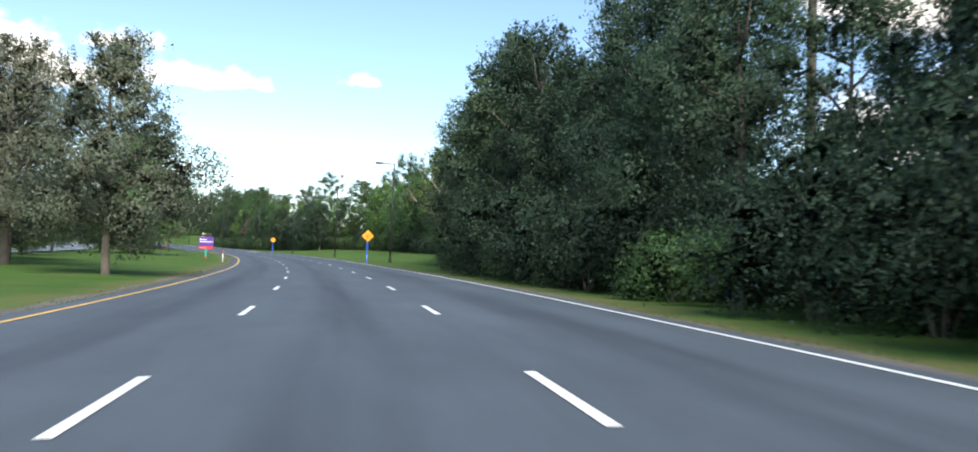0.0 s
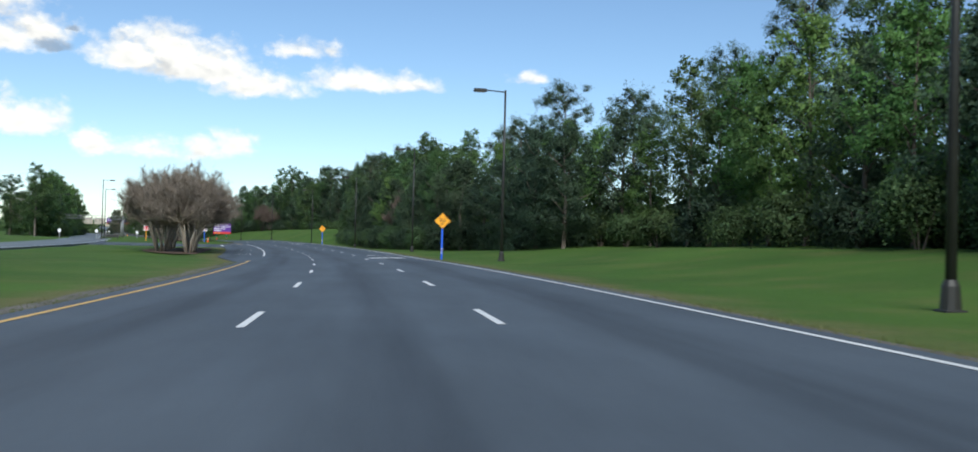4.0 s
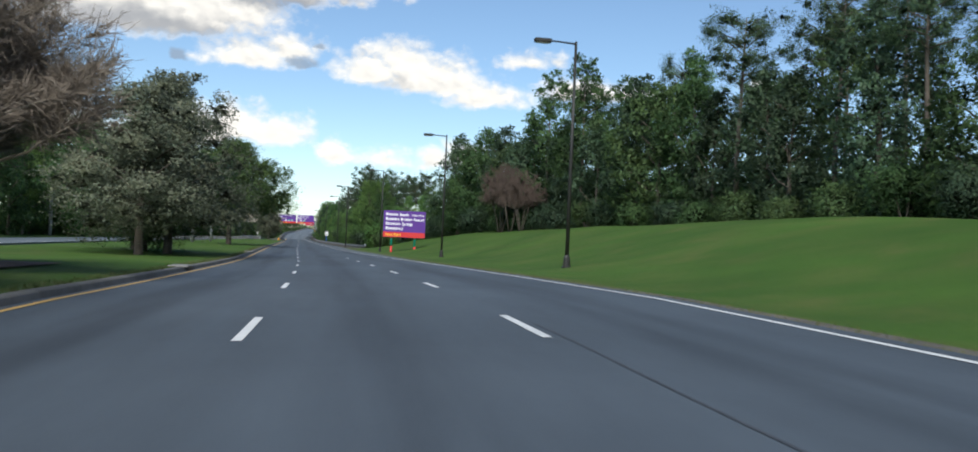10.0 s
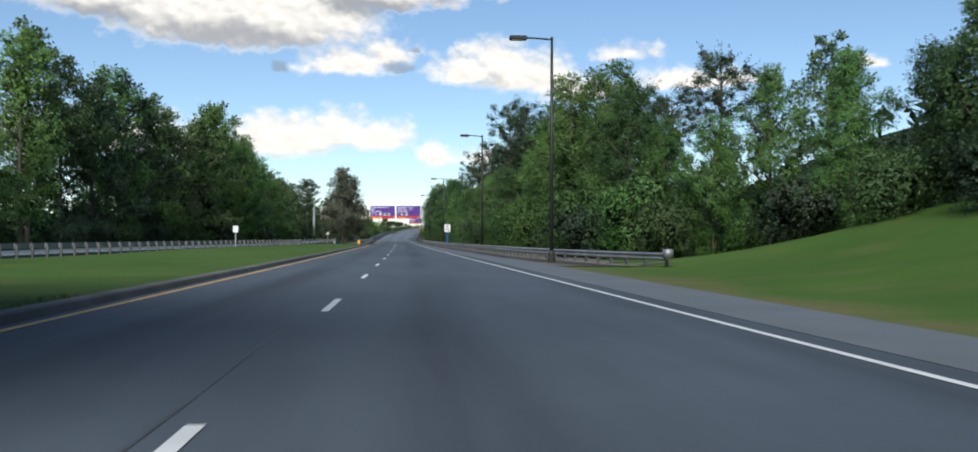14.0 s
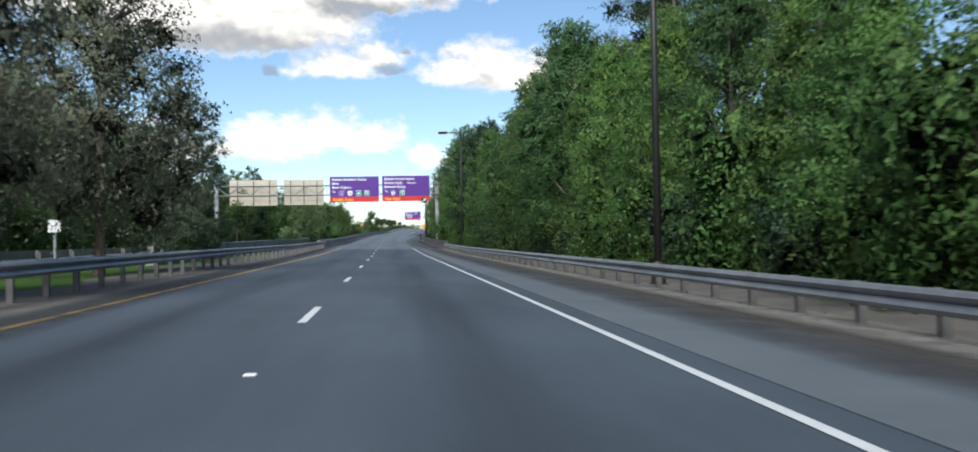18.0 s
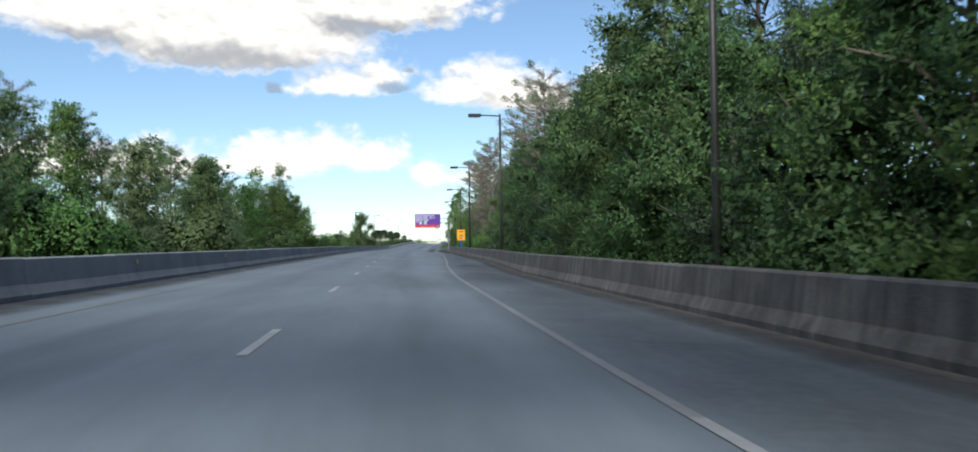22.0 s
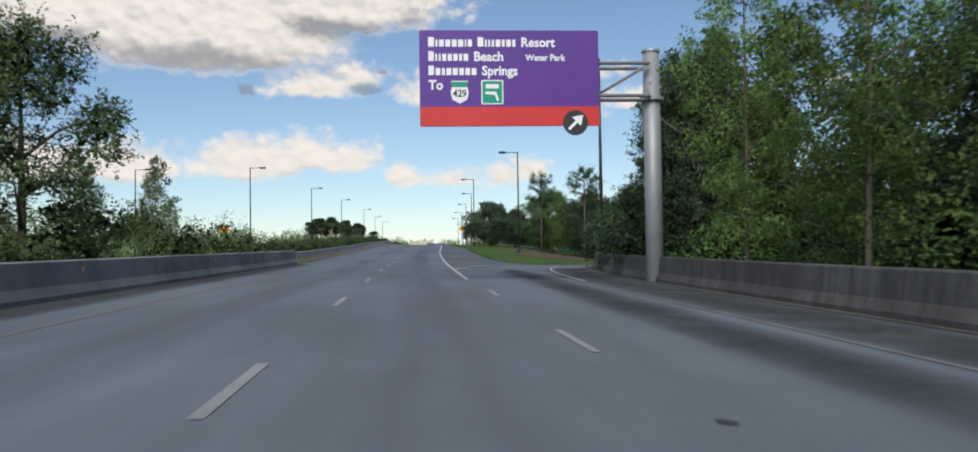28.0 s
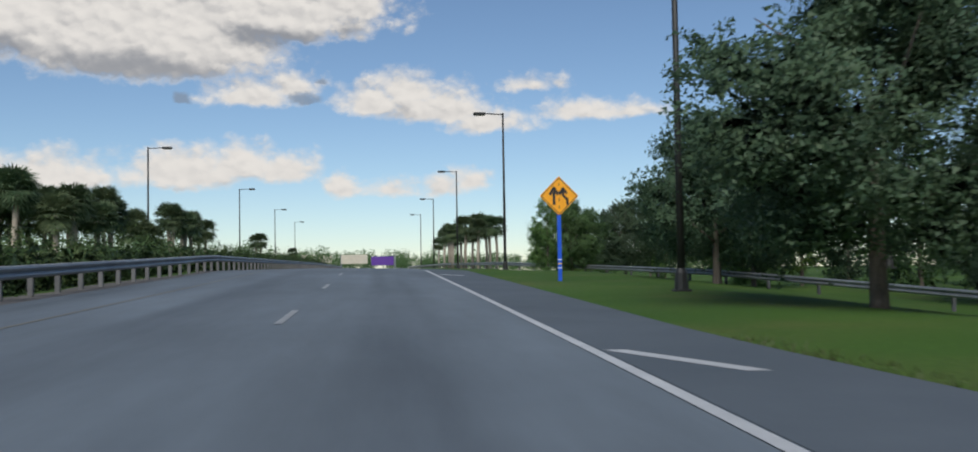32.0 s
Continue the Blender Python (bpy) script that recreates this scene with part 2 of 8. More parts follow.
def ground_z(s, d):
    er, el = edge_r(s), edge_l(s)
    if d >= er:
        wide = 4.0 if 715 < s < 965 else 17.0
        swale = float(np.interp(s, SWALE_S, SWALE)) * ramp01((d - er - 0.3) / 4.5)
        return deck(s, er) - 0.04 - swale + float(np.interp(s, LAWN_S, LAWN)) * ramp01((d - er - (0.8 if 715 < s < 965 else 2.6)) / wide)
    if d <= el:
        kerb = 0.13 if 300 < s < 606 else -0.03
        return deck(s, el) + kerb + float(np.interp(s, LEFT_S, LEFT)) * ramp01((el - d - 0.6) / 6.0)
    return deck(s, d) - 0.30


def on_ground(s, d, dz=0.0):
    p = road_at(s, d)
    p.z = ground_z(s, d) + dz
    return p


def stand(s, d, turn=0.0, dz=0.0, z=None):
    """A pose on the ground beside the road: local x to the right across it, y ahead along it."""
    p = on_ground(s, d, dz)
    if z is not None:
        p.z = z
    return Matrix.Translation(p) @ Matrix.Rotation(heading(s) + radians(turn), 4, "Z")


# ---- materials ----
def make_material(name, build):
    m = bpy.data.materials.new(name)
    m.use_nodes = True
    nt = m.node_tree
    nt.nodes.clear()
    build(nt)
    return m


def surface(name, dark, light, rough=0.8, metal=0.0, grain=20.0, stain=0.6, bump=0.15, fine=1.0, spec=0.5, vary=0.0, rough_vary=0.1, lanes=0.0):
    """A worn surface: two colours mixed by stains and grain at two scales, with relief."""

    def build(nt):
        node, link = nt.nodes.new, nt.links.new
        geo = node("ShaderNodeNewGeometry")
        big = node("ShaderNodeTexNoise")
        big.inputs["Scale"].default_value = stain
        big.inputs["Detail"].default_value = 5.0
        big.inputs["Roughness"].default_value = 0.62
        small = node("ShaderNodeTexNoise")
        small.inputs["Scale"].default_value = grain
        small.inputs["Detail"].default_value = 4.0
        link(geo.outputs["Position"], big.inputs["Vector"])
        link(geo.outputs["Position"], small.inputs["Vector"])
        a = node("ShaderNodeMapRange")
        a.inputs[1].default_value, a.inputs[2].default_value = 0.3, 0.7
        link(big.outputs[0], a.inputs[0])
        b = node("ShaderNodeMapRange")
        b.inputs[1].default_value, b.inputs[2].default_value = 0.25, 0.75
        link(small.outputs[0], b.inputs[0])
        add = node("ShaderNodeMix")
        add.inputs[0].default_value = 0.4
        link(a.outputs[0], add.inputs[2])
        link(b.outputs[0], add.inputs[3])
        value = add.outputs[0]
        if vary:
            info = node("ShaderNodeObjectInfo")
            v = node("ShaderNodeMath")
            v.operation = "MULTIPLY_ADD"
            link(info.outputs["Random"], v.inputs[0])
            v.inputs[1].default_value = vary
            off = node("ShaderNodeMath")
            off.operation = "SUBTRACT"
            link(value, off.inputs[0])
            off.inputs[1].default_value = vary / 2
            link(off.outputs[0], v.inputs[2])
            value = v.outputs[0]
        mix = node("ShaderNodeMix")
        mix.data_type = "RGBA"
        link(value, mix.inputs[0])
        mix.inputs[6].default_value = (*dark, 1)
        mix.inputs[7].default_value = (*light, 1)
        colour = mix.outputs[2]
        if lanes:  # oil and rubber down the middle of each lane, broken along the road
            uv = node("ShaderNodeUVMap")
            sx = node("ShaderNodeSeparateXYZ")
            link(uv.outputs[0], sx.inputs[0])
            ph = node("ShaderNodeMath")
            ph.operation = "MULTIPLY_ADD"
            link(sx.outputs[0], ph.inputs[0])
            ph.inputs[1].default_value, ph.inputs[2].default_value = 2 * math.pi / 3.6, math.pi
            cs = node("ShaderNodeMath")
            cs.operation = "COSINE"
            link(ph.outputs[0], cs.inputs[0])
            wr = node("ShaderNodeMapRange")
            wr.interpolation_type = "SMOOTHSTEP"
            wr.inputs[1].default_value, wr.inputs[2].default_value = 0.1, 1.0
            wr.inputs[4].default_value = lanes
            link(cs.outputs[0], wr.inputs[0])
            stretch = node("ShaderNodeVectorMath")
            stretch.operation = "MULTIPLY"
            link(uv.outputs[0], stretch.inputs[0])
            stretch.inputs[1].default_value = (1.2, 0.05, 1.0)
            along = node("ShaderNodeTexNoise")
            along.inputs["Scale"].default_value = 1.0
            along.inputs["Detail"].default_value = 5.0
            link(stretch.outputs[0], along.inputs["Vector"])
            ar = node("ShaderNodeMapRange")
            ar.inputs[1].default_value, ar.inputs[2].default_value = 0.3, 0.7
            link(along.outputs[0], ar.inputs[0])
            wm = node("ShaderNodeMath")
            wm.operation = "MULTIPLY"
            link(wr.outputs[0], wm.inputs[0])
            link(ar.outputs[0], wm.inputs[1])
            worn = node("ShaderNodeMix")
            worn.data_type = "RGBA"
            link(wm.outputs[0], worn.inputs[0])
            link(colour, worn.inputs[6])
            worn.inputs[7].default_value = (dark[0] * 0.45, dark[1] * 0.45, dark[2] * 0.48, 1)
            wide = node("ShaderNodeVectorMath")
            wide.operation = "MULTIPLY"
            link(uv.outputs[0], wide.inputs[0])
            wide.inputs[1].default_value = (0.55, 0.075, 1.0)
            mott = node("ShaderNodeTexNoise")
            mott.inputs["Scale"].default_value = 1.0
            mott.inputs["Detail"].default_value = 6.0
            mott.inputs["Roughness"].default_value = 0.65
            link(wide.outputs[0], mott.inputs["Vector"])
            mr = node("ShaderNodeMapRange")
            mr.inputs[1].default_value, mr.inputs[2].default_value = 0.32, 0.68
            mr.inputs[3].default_value, mr.inputs[4].default_value = 0.80, 1.16
            link(mott.outputs[0], mr.inputs[0])
            hv = node("ShaderNodeHueSaturation")
            link(mr.outputs[0], hv.inputs["Value"])
            link(worn.outputs[2], hv.inputs["Color"])
            colour = hv.outputs[0]
        bs = node("ShaderNodeBsdfPrincipled")
        link(colour, bs.inputs["Base Color"])
        r = node("ShaderNodeMapRange")
        r.inputs[3].default_value, r.inputs[4].default_value = rough - rough_vary, min(1.0, rough + rough_vary)
        link(b.outputs[0], r.inputs[0])
        link(r.outputs[0], bs.inputs["Roughness"])
        bs.inputs["Metallic"].default_value = metal
        bs.inputs["Specular IOR Level"].default_value = spec
        if bump:
            bp = node("ShaderNodeBump")
            bp.inputs["Strength"].default_value = bump
            bp.inputs["Distance"].default_value = 0.02 * fine
            link(small.outputs[0], bp.inputs["Height"])
            link(bp.outputs[0], bs.inputs["Normal"])
        link(bs.outputs[0], node("ShaderNodeOutputMaterial").inputs[0])

    return make_material(name, build)


def foliage(name, dark, light, tip, through_light=0.28):
    """Leaves: colour by leaf and by plant, a little light through them."""

    def build(nt):
        node, link = nt.nodes.new, nt.links.new
        geo, info = node("ShaderNodeNewGeometry"), node("ShaderNodeObjectInfo")
        big = node("ShaderNodeTexNoise")
        big.inputs["Scale"].default_value = 0.45
        big.inputs["Detail"].default_value = 3.0
        link(geo.outputs["Position"], big.inputs["Vector"])
        rng = node("ShaderNodeMapRange")
        rng.inputs[1].default_value, rng.inputs[2].default_value = 0.32, 0.68
        link(big.outputs[0], rng.inputs[0])
        m1 = node("ShaderNodeMix")
        m1.data_type = "RGBA"
        link(rng.outputs[0], m1.inputs[0])
        m1.inputs[6].default_value, m1.inputs[7].default_value = (*dark, 1), (*light, 1)
        pw = node("ShaderNodeMath")
        pw.operation = "POWER"
        link(geo.outputs["Random Per Island"], pw.inputs[0])
        pw.inputs[1].default_value = 2.2
        m2 = node("ShaderNodeMix")
        m2.data_type = "RGBA"
        half = node("ShaderNodeMath")
        half.operation = "MULTIPLY"
        half.inputs[1].default_value = 0.45
        link(pw.outputs[0], half.inputs[0])
        link(half.outputs[0], m2.inputs[0])
        link(m1.outputs[2], m2.inputs[6])
        m2.inputs[7].default_value = (*tip, 1)
        hue = node("ShaderNodeHueSaturation")
        hv = node("ShaderNodeMapRange")
        hv.inputs[3].default_value, hv.inputs[4].default_value = 0.478, 0.518
        link(info.outputs["Random"], hv.inputs[0])
        link(hv.outputs[0], hue.inputs["Hue"])
        vv = node("ShaderNodeMapRange")
        vv.inputs[3].default_value, vv.inputs[4].default_value = 0.72, 1.3
        sp = node("ShaderNodeMath")
        sp.operation = "FRACT"
        sm = node("ShaderNodeMath")
        sm.operation = "MULTIPLY"
        sm.inputs[1].default_value = 7.31
        link(info.outputs["Random"], sm.inputs[0])
        link(sm.outputs[0], sp.inputs[0])
        link(sp.outputs[0], vv.inputs[0])
        link(vv.outputs[0], hue.inputs["Value"])
        link(m2.outputs[2], hue.inputs["Color"])
        bs = node("ShaderNodeBsdfPrincipled")
        link(hue.outputs[0], bs.inputs["Base Color"])
        bs.inputs["Roughness"].default_value = 0.55
        bs.inputs["Specular IOR Level"].default_value = 0.35
        tr = node("ShaderNodeBsdfTranslucent")
        link(hue.outputs[0], tr.inputs[0])
        ms = node("ShaderNodeMixShader")
        ms.inputs[0].default_value = through_light
        link(bs.outputs[0], ms.inputs[1])
        link(tr.outputs[0], ms.inputs[2])
        link(ms.outputs[0], node("ShaderNodeOutputMaterial").inputs[0])

    return make_material(name, build)


ASPHALT = surface("asphalt", (0.049, 0.064, 0.083), (0.074, 0.093, 0.116), 0.8, grain=55, stain=0.16, bump=0.35, fine=0.5, spec=0.4, lanes=0.75)
OLD_ASPHALT = surface("old_asphalt", (0.104, 0.127, 0.149), (0.148, 0.177, 0.204), 0.85, grain=45, stain=0.13, bump=0.35, fine=0.5, spec=0.35, lanes=0.45)
RAMP_ASPHALT = surface("ramp_asphalt", (0.030, 0.034, 0.044), (0.048, 0.053, 0.064), 0.8, grain=50, stain=0.2, bump=0.3, fine=0.5)
GORE_ASPHALT = surface("gore_asphalt", (0.066, 0.082, 0.098), (0.108, 0.128, 0.148), 0.85, grain=45, stain=0.35, bump=0.35, fine=0.5, spec=0.35)
SEAM = surface("sealed_seam", (0.034, 0.040, 0.049), (0.058, 0.066, 0.078), 0.7, grain=30, stain=1.0, bump=0.2)
TAR = surface("tar", (0.018, 0.02, 0.025), (0.035, 0.038, 0.045), 0.6, grain=30, stain=1.2, bump=0.2)
PATCH = surface("patch", (0.022, 0.026, 0.034), (0.042, 0.048, 0.058), 0.85, grain=40, stain=0.9, bump=0.35)
GUTTER = surface("gutter_concrete", (0.17, 0.165, 0.155), (0.30, 0.29, 0.27), 0.9, grain=28, stain=0.35, bump=0.3)
def streaked(name, dark, light):
    """Concrete with dark runs of grime down its face."""

    def build(nt):
        node, link = nt.nodes.new, nt.links.new
        geo = node("ShaderNodeNewGeometry")
        out = []
        for scale, size in (((1.4, 1.4, 0.16), 2.2), ((0.35, 0.35, 0.5), 1.0), ((1, 1, 1), 24.0)):
            v = node("ShaderNodeVectorMath")
            v.operation = "MULTIPLY"
            link(geo.outputs["Position"], v.inputs[0])
            v.inputs[1].default_value = scale
            n = node("ShaderNodeTexNoise")
            n.inputs["Scale"].default_value = size
            n.inputs["Detail"].default_value = 6.0
            n.inputs["Roughness"].default_value = 0.65
            link(v.outputs[0], n.inputs["Vector"])
            m = node("ShaderNodeMapRange")
            m.inputs[1].default_value, m.inputs[2].default_value = 0.34, 0.66
            link(n.outputs[0], m.inputs[0])
            out.append((n.outputs[0], m.outputs[0]))
        mul = node("ShaderNodeMath")
        mul.operation = "MULTIPLY"
        link(out[0][1], mul.inputs[0])
        link(out[1][1], mul.inputs[1])
        fac = node("ShaderNodeMix")
        fac.inputs[0].default_value = 0.22
        link(mul.outputs[0], fac.inputs[2])
        link(out[2][1], fac.inputs[3])
        mix = node("ShaderNodeMix")
        mix.data_type = "RGBA"
        link(fac.outputs[0], mix.inputs[0])
        mix.inputs[6].default_value, mix.inputs[7].default_value = (*dark, 1), (*light, 1)
        bs = node("ShaderNodeBsdfPrincipled")
        link(mix.outputs[2], bs.inputs["Base Color"])
        bs.inputs["Roughness"].default_value = 0.92
        bp = node("ShaderNodeBump")
        bp.inputs["Strength"].default_value, bp.inputs["Distance"].default_value = 0.5, 0.02
        link(out[2][0], bp.inputs["Height"])
        link(bp.outputs[0], bs.inputs["Normal"])
        link(bs.outputs[0], node("ShaderNodeOutputMaterial").inputs[0])

    return make_material(name, build)


def shaded_heart(name, base):
    """The inside of a leafy lump: cells of leaf colour and of painted shade, with relief."""

    def build(nt):
        node, link = nt.nodes.new, nt.links.new
        geo = node("ShaderNodeNewGeometry")
        wob = node("ShaderNodeTexNoise")
        wob.inputs["Scale"].default_value = 5.0
        wob.inputs["Detail"].default_value = 3.0
        link(geo.outputs["Position"], wob.inputs["Vector"])
        add = node("ShaderNodeVectorMath")
        add.operation = "MULTIPLY_ADD"
        link(wob.outputs["Color"], add.inputs[0])
        add.inputs[1].default_value = (0.25, 0.25, 0.25)
        link(geo.outputs["Position"], add.inputs[2])
        cell = node("ShaderNodeTexVoronoi")
        cell.inputs["Scale"].default_value = 8.0
        link(add.outputs[0], cell.inputs["Vector"])
        sep = node("ShaderNodeSeparateColor")
        link(cell.outputs["Color"], sep.inputs[0])
        pw = node("ShaderNodeMath")
        pw.operation = "POWER"
        link(sep.outputs[0], pw.inputs[0])
        pw.inputs[1].default_value = 2.0
        # the darker cells paint the shade between the inner leaves
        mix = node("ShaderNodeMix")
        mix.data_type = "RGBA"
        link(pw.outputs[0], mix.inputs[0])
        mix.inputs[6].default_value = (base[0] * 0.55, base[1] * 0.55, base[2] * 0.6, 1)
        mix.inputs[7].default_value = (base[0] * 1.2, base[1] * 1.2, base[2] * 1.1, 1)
        bs = node("ShaderNodeBsdfPrincipled")
        link(mix.outputs[2], bs.inputs["Base Color"])
        bs.inputs["Roughness"].default_value = 0.8
        bs.inputs["Specular IOR Level"].default_value = 0.2
        bp = node("ShaderNodeBump")
        bp.inputs["Strength"].default_value, bp.inputs["Distance"].default_value = 1.0, 0.15
        link(cell.outputs["Distance"], bp.inputs["Height"])
        link(bp.outputs[0], bs.inputs["Normal"])
        link(bs.outputs[0], node("ShaderNodeOutputMaterial").inputs[0])

    return make_material(name, build)


# grime streaks, with the whole range darkened to paint the woods' shade
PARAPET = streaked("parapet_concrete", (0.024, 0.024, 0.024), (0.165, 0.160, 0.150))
# bluish grey puts the shade of the median faces into the colour
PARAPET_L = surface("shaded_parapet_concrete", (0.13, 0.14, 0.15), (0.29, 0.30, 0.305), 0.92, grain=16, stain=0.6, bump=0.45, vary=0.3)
KERB = surface("kerb_concrete", (0.06, 0.06, 0.058), (0.15, 0.148, 0.14), 0.92, grain=22, stain=0.8, bump=0.4, vary=0.3)
WHITE = surface("white_paint", (0.50, 0.52, 0.53), (0.72, 0.73, 0.73), 0.6, grain=70, stain=1.7, bump=0.2, fine=0.3)
LINE_WHITE = surface("dull_white_paint", (0.36, 0.37, 0.38), (0.56, 0.57, 0.57), 0.65, grain=60, stain=1.5, bump=0.2, fine=0.3)
WORN_WHITE = surface("worn_white_paint", (0.175, 0.185, 0.195), (0.345, 0.355, 0.36), 0.7, grain=50, stain=1.4, bump=0.2, fine=0.3)
FAINT_WHITE = surface("faint_white_paint", (0.15, 0.155, 0.165), (0.28, 0.285, 0.29), 0.75, grain=40, stain=1.0, bump=0.2, fine=0.3)
YELLOW = surface("yellow_paint", (0.42, 0.26, 0.07), (0.66, 0.43, 0.13), 0.65, grain=60, stain=1.2, bump=0.2, fine=0.3)
OLD_YELLOW = surface("worn_yellow_paint", (0.15, 0.14, 0.115), (0.20, 0.18, 0.14), 0.8, grain=40, stain=1.0, bump=0.2, fine=0.3)
STEEL = surface("galvanised_steel", (0.17, 0.18, 0.19), (0.34, 0.355, 0.37), 0.5, 0.55, grain=14, stain=1.1, bump=0.08, vary=0.25)
STEEL_DARK = surface("weathered_steel", (0.07, 0.072, 0.075), (0.17, 0.17, 0.17), 0.65, 0.3, grain=14, stain=1.6, bump=0.1, vary=0.3)
POLE_GREY = surface("grey_pole", (0.22, 0.235, 0.245), (0.33, 0.345, 0.355), 0.55, 0.3, grain=10, stain=0.8, bump=0.05)
BRONZE = surface("dark_bronze_paint", (0.016, 0.017, 0.016), (0.036, 0.036, 0.033), 0.5, 0.2, grain=15, stain=1.0, bump=0.05)
LENS = surface("lamp_glass", (0.20, 0.19, 0.18), (0.33, 0.31, 0.29), 0.25, grain=8, stain=2.0, bump=0.0)
PURPLE = surface("purple_sheeting", (0.082, 0.026, 0.225), (0.112, 0.038, 0.28), 0.40, grain=6, stain=0.5, bump=0.02, rough_vary=0.05)
RED = surface("red_sheeting", (0.50, 0.026, 0.028), (0.60, 0.042, 0.042), 0.42, grain=6, stain=0.6, bump=0.02, rough_vary=0.05)
LETTER = surface("white_letter", (0.72, 0.72, 0.76), (0.84, 0.84, 0.86), 0.4, grain=9, stain=1.0, bump=0.0)
GOLD = surface("yellow_letter", (0.80, 0.45, 0.03), (0.88, 0.54, 0.05), 0.4, grain=9, stain=1.0, bump=0.0)
AMBER = surface("amber_sheeting", (0.80, 0.32, 0.010), (0.92, 0.42, 0.02), 0.45, grain=7, stain=1.2, bump=0.02)
BLACK = surface("black_letter", (0.012, 0.012, 0.013), (0.03, 0.03, 0.03), 0.5, grain=9, stain=1.0, bump=0.0)
BLUE = surface("blue_post_paint", (0.012, 0.075, 0.52), (0.03, 0.13, 0.68), 0.45, grain=12, stain=1.3, bump=0.03)
TEAL = surface("teal_post_paint", (0.01, 0.30, 0.22), (0.03, 0.42, 0.31), 0.45, grain=12, stain=1.3, bump=0.03)
SIGN_BLUE = surface("shield_blue", (0.02, 0.10, 0.40), (0.04, 0.15, 0.5), 0.4, grain=9, stain=1.0, bump=0.0)
SIGN_GREEN = surface("sign_green", (0.0, 0.24, 0.14), (0.01, 0.32, 0.19), 0.4, grain=9, stain=1.0, bump=0.0)
SIGN_BACK = surface("aluminium_sign_back", (0.46, 0.41, 0.32), (0.62, 0.56, 0.45), 0.55, 0.15, grain=6, stain=0.8, bump=0.03)
ORANGE = surface("orange_plastic", (0.75, 0.13, 0.02), (0.88, 0.20, 0.04), 0.5, grain=12, stain=2.0, bump=0.02)
BARK = surface("bark", (0.055, 0.045, 0.036), (0.15, 0.125, 0.10), 0.95, grain=13, stain=1.2, bump=0.8, fine=2.0, vary=0.4)
PALE_BARK = surface("pale_bark", (0.22, 0.18, 0.14), (0.44, 0.38, 0.30), 0.9, grain=11, stain=1.4, bump=0.5, fine=1.6, vary=0.4)
RUSSET = surface("withered_twigs", (0.070, 0.050, 0.042), (0.150, 0.108, 0.086), 0.9, grain=9, stain=0.7, bump=0.0, vary=0.35)
TWIG = surface("brown_twigs", (0.132, 0.108, 0.086), (0.252, 0.212, 0.172), 0.9, grain=9, stain=0.7, bump=0.0, vary=0.35)
MULCH = surface("mulch", (0.060, 0.036, 0.024), (0.135, 0.085, 0.055), 0.95, grain=9, stain=0.9, bump=0.9, fine=3.0)
SHOULDER = surface("shoulder_concrete", (0.074, 0.089, 0.104), (0.120, 0.141, 0.162), 0.9, grain=26, stain=0.45, bump=0.3)
DIRT = surface("edge_dirt", (0.048, 0.044, 0.040), (0.155, 0.143, 0.128), 0.95, grain=14, stain=0.7, bump=0.5)
WALL_CREAM = surface("cream_wall", (0.55, 0.50, 0.44), (0.68, 0.63, 0.56), 0.85, grain=5, stain=0.3, bump=0.1)
ROOF_RED = surface("red_roof", (0.36, 0.10, 0.06), (0.50, 0.17, 0.10), 0.8, grain=5, stain=0.3, bump=0.1)
GLASS_DARK = surface("dark_window", (0.03, 0.04, 0.05), (0.06, 0.07, 0.08), 0.15, grain=3, stain=0.5, bump=0.0)

LEAF_OAK = foliage("oak_leaves", (0.074, 0.140, 0.058), (0.112, 0.190, 0.066), (0.165, 0.255, 0.085), 0.46)
LEAF_DARK = foliage("dark_leaves", (0.054, 0.098, 0.060), (0.080, 0.130, 0.068), (0.120, 0.170, 0.085), 0.42)
# evergreen green darkened further so that the colour carries the canopy's shade
LEAF_SHADED = foliage("shaded_evergreen_leaves", (0.036, 0.068, 0.045), (0.058, 0.100, 0.058), (0.092, 0.138, 0.074), 0.38)
LEAF_LIGHT = foliage("spring_leaves", (0.104, 0.212, 0.060), (0.165, 0.285, 0.080), (0.235, 0.360, 0.112), 0.5)
LEAF_PINE = foliage("pine_needles", (0.050, 0.090, 0.046), (0.085, 0.136, 0.064), (0.120, 0.170, 0.084), 0.35)
LEAF_MAG = foliage("magnolia_leaves", (0.120, 0.155, 0.108), (0.190, 0.208, 0.135), (0.270, 0.250, 0.180), 0.42)
LEAF_PALM = foliage("palm_fronds", (0.060, 0.100, 0.048), (0.105, 0.148, 0.068), (0.16, 0.19, 0.10), 0.3)
LEAF_HEDGE = foliage("hedge_leaves", (0.044, 0.080, 0.026), (0.080, 0.125, 0.040), (0.13, 0.17, 0.060))
# a light leaf green, raised further to paint bright haze into the foliage
LEAF_HAZED = foliage("hazed_pale_leaves", (0.135, 0.205, 0.095), (0.200, 0.285, 0.125), (0.270, 0.360, 0.165), 0.5)
LEAF_BROWN = foliage("withered_moss", (0.085, 0.062, 0.050), (0.14, 0.105, 0.082), (0.19, 0.15, 0.118))


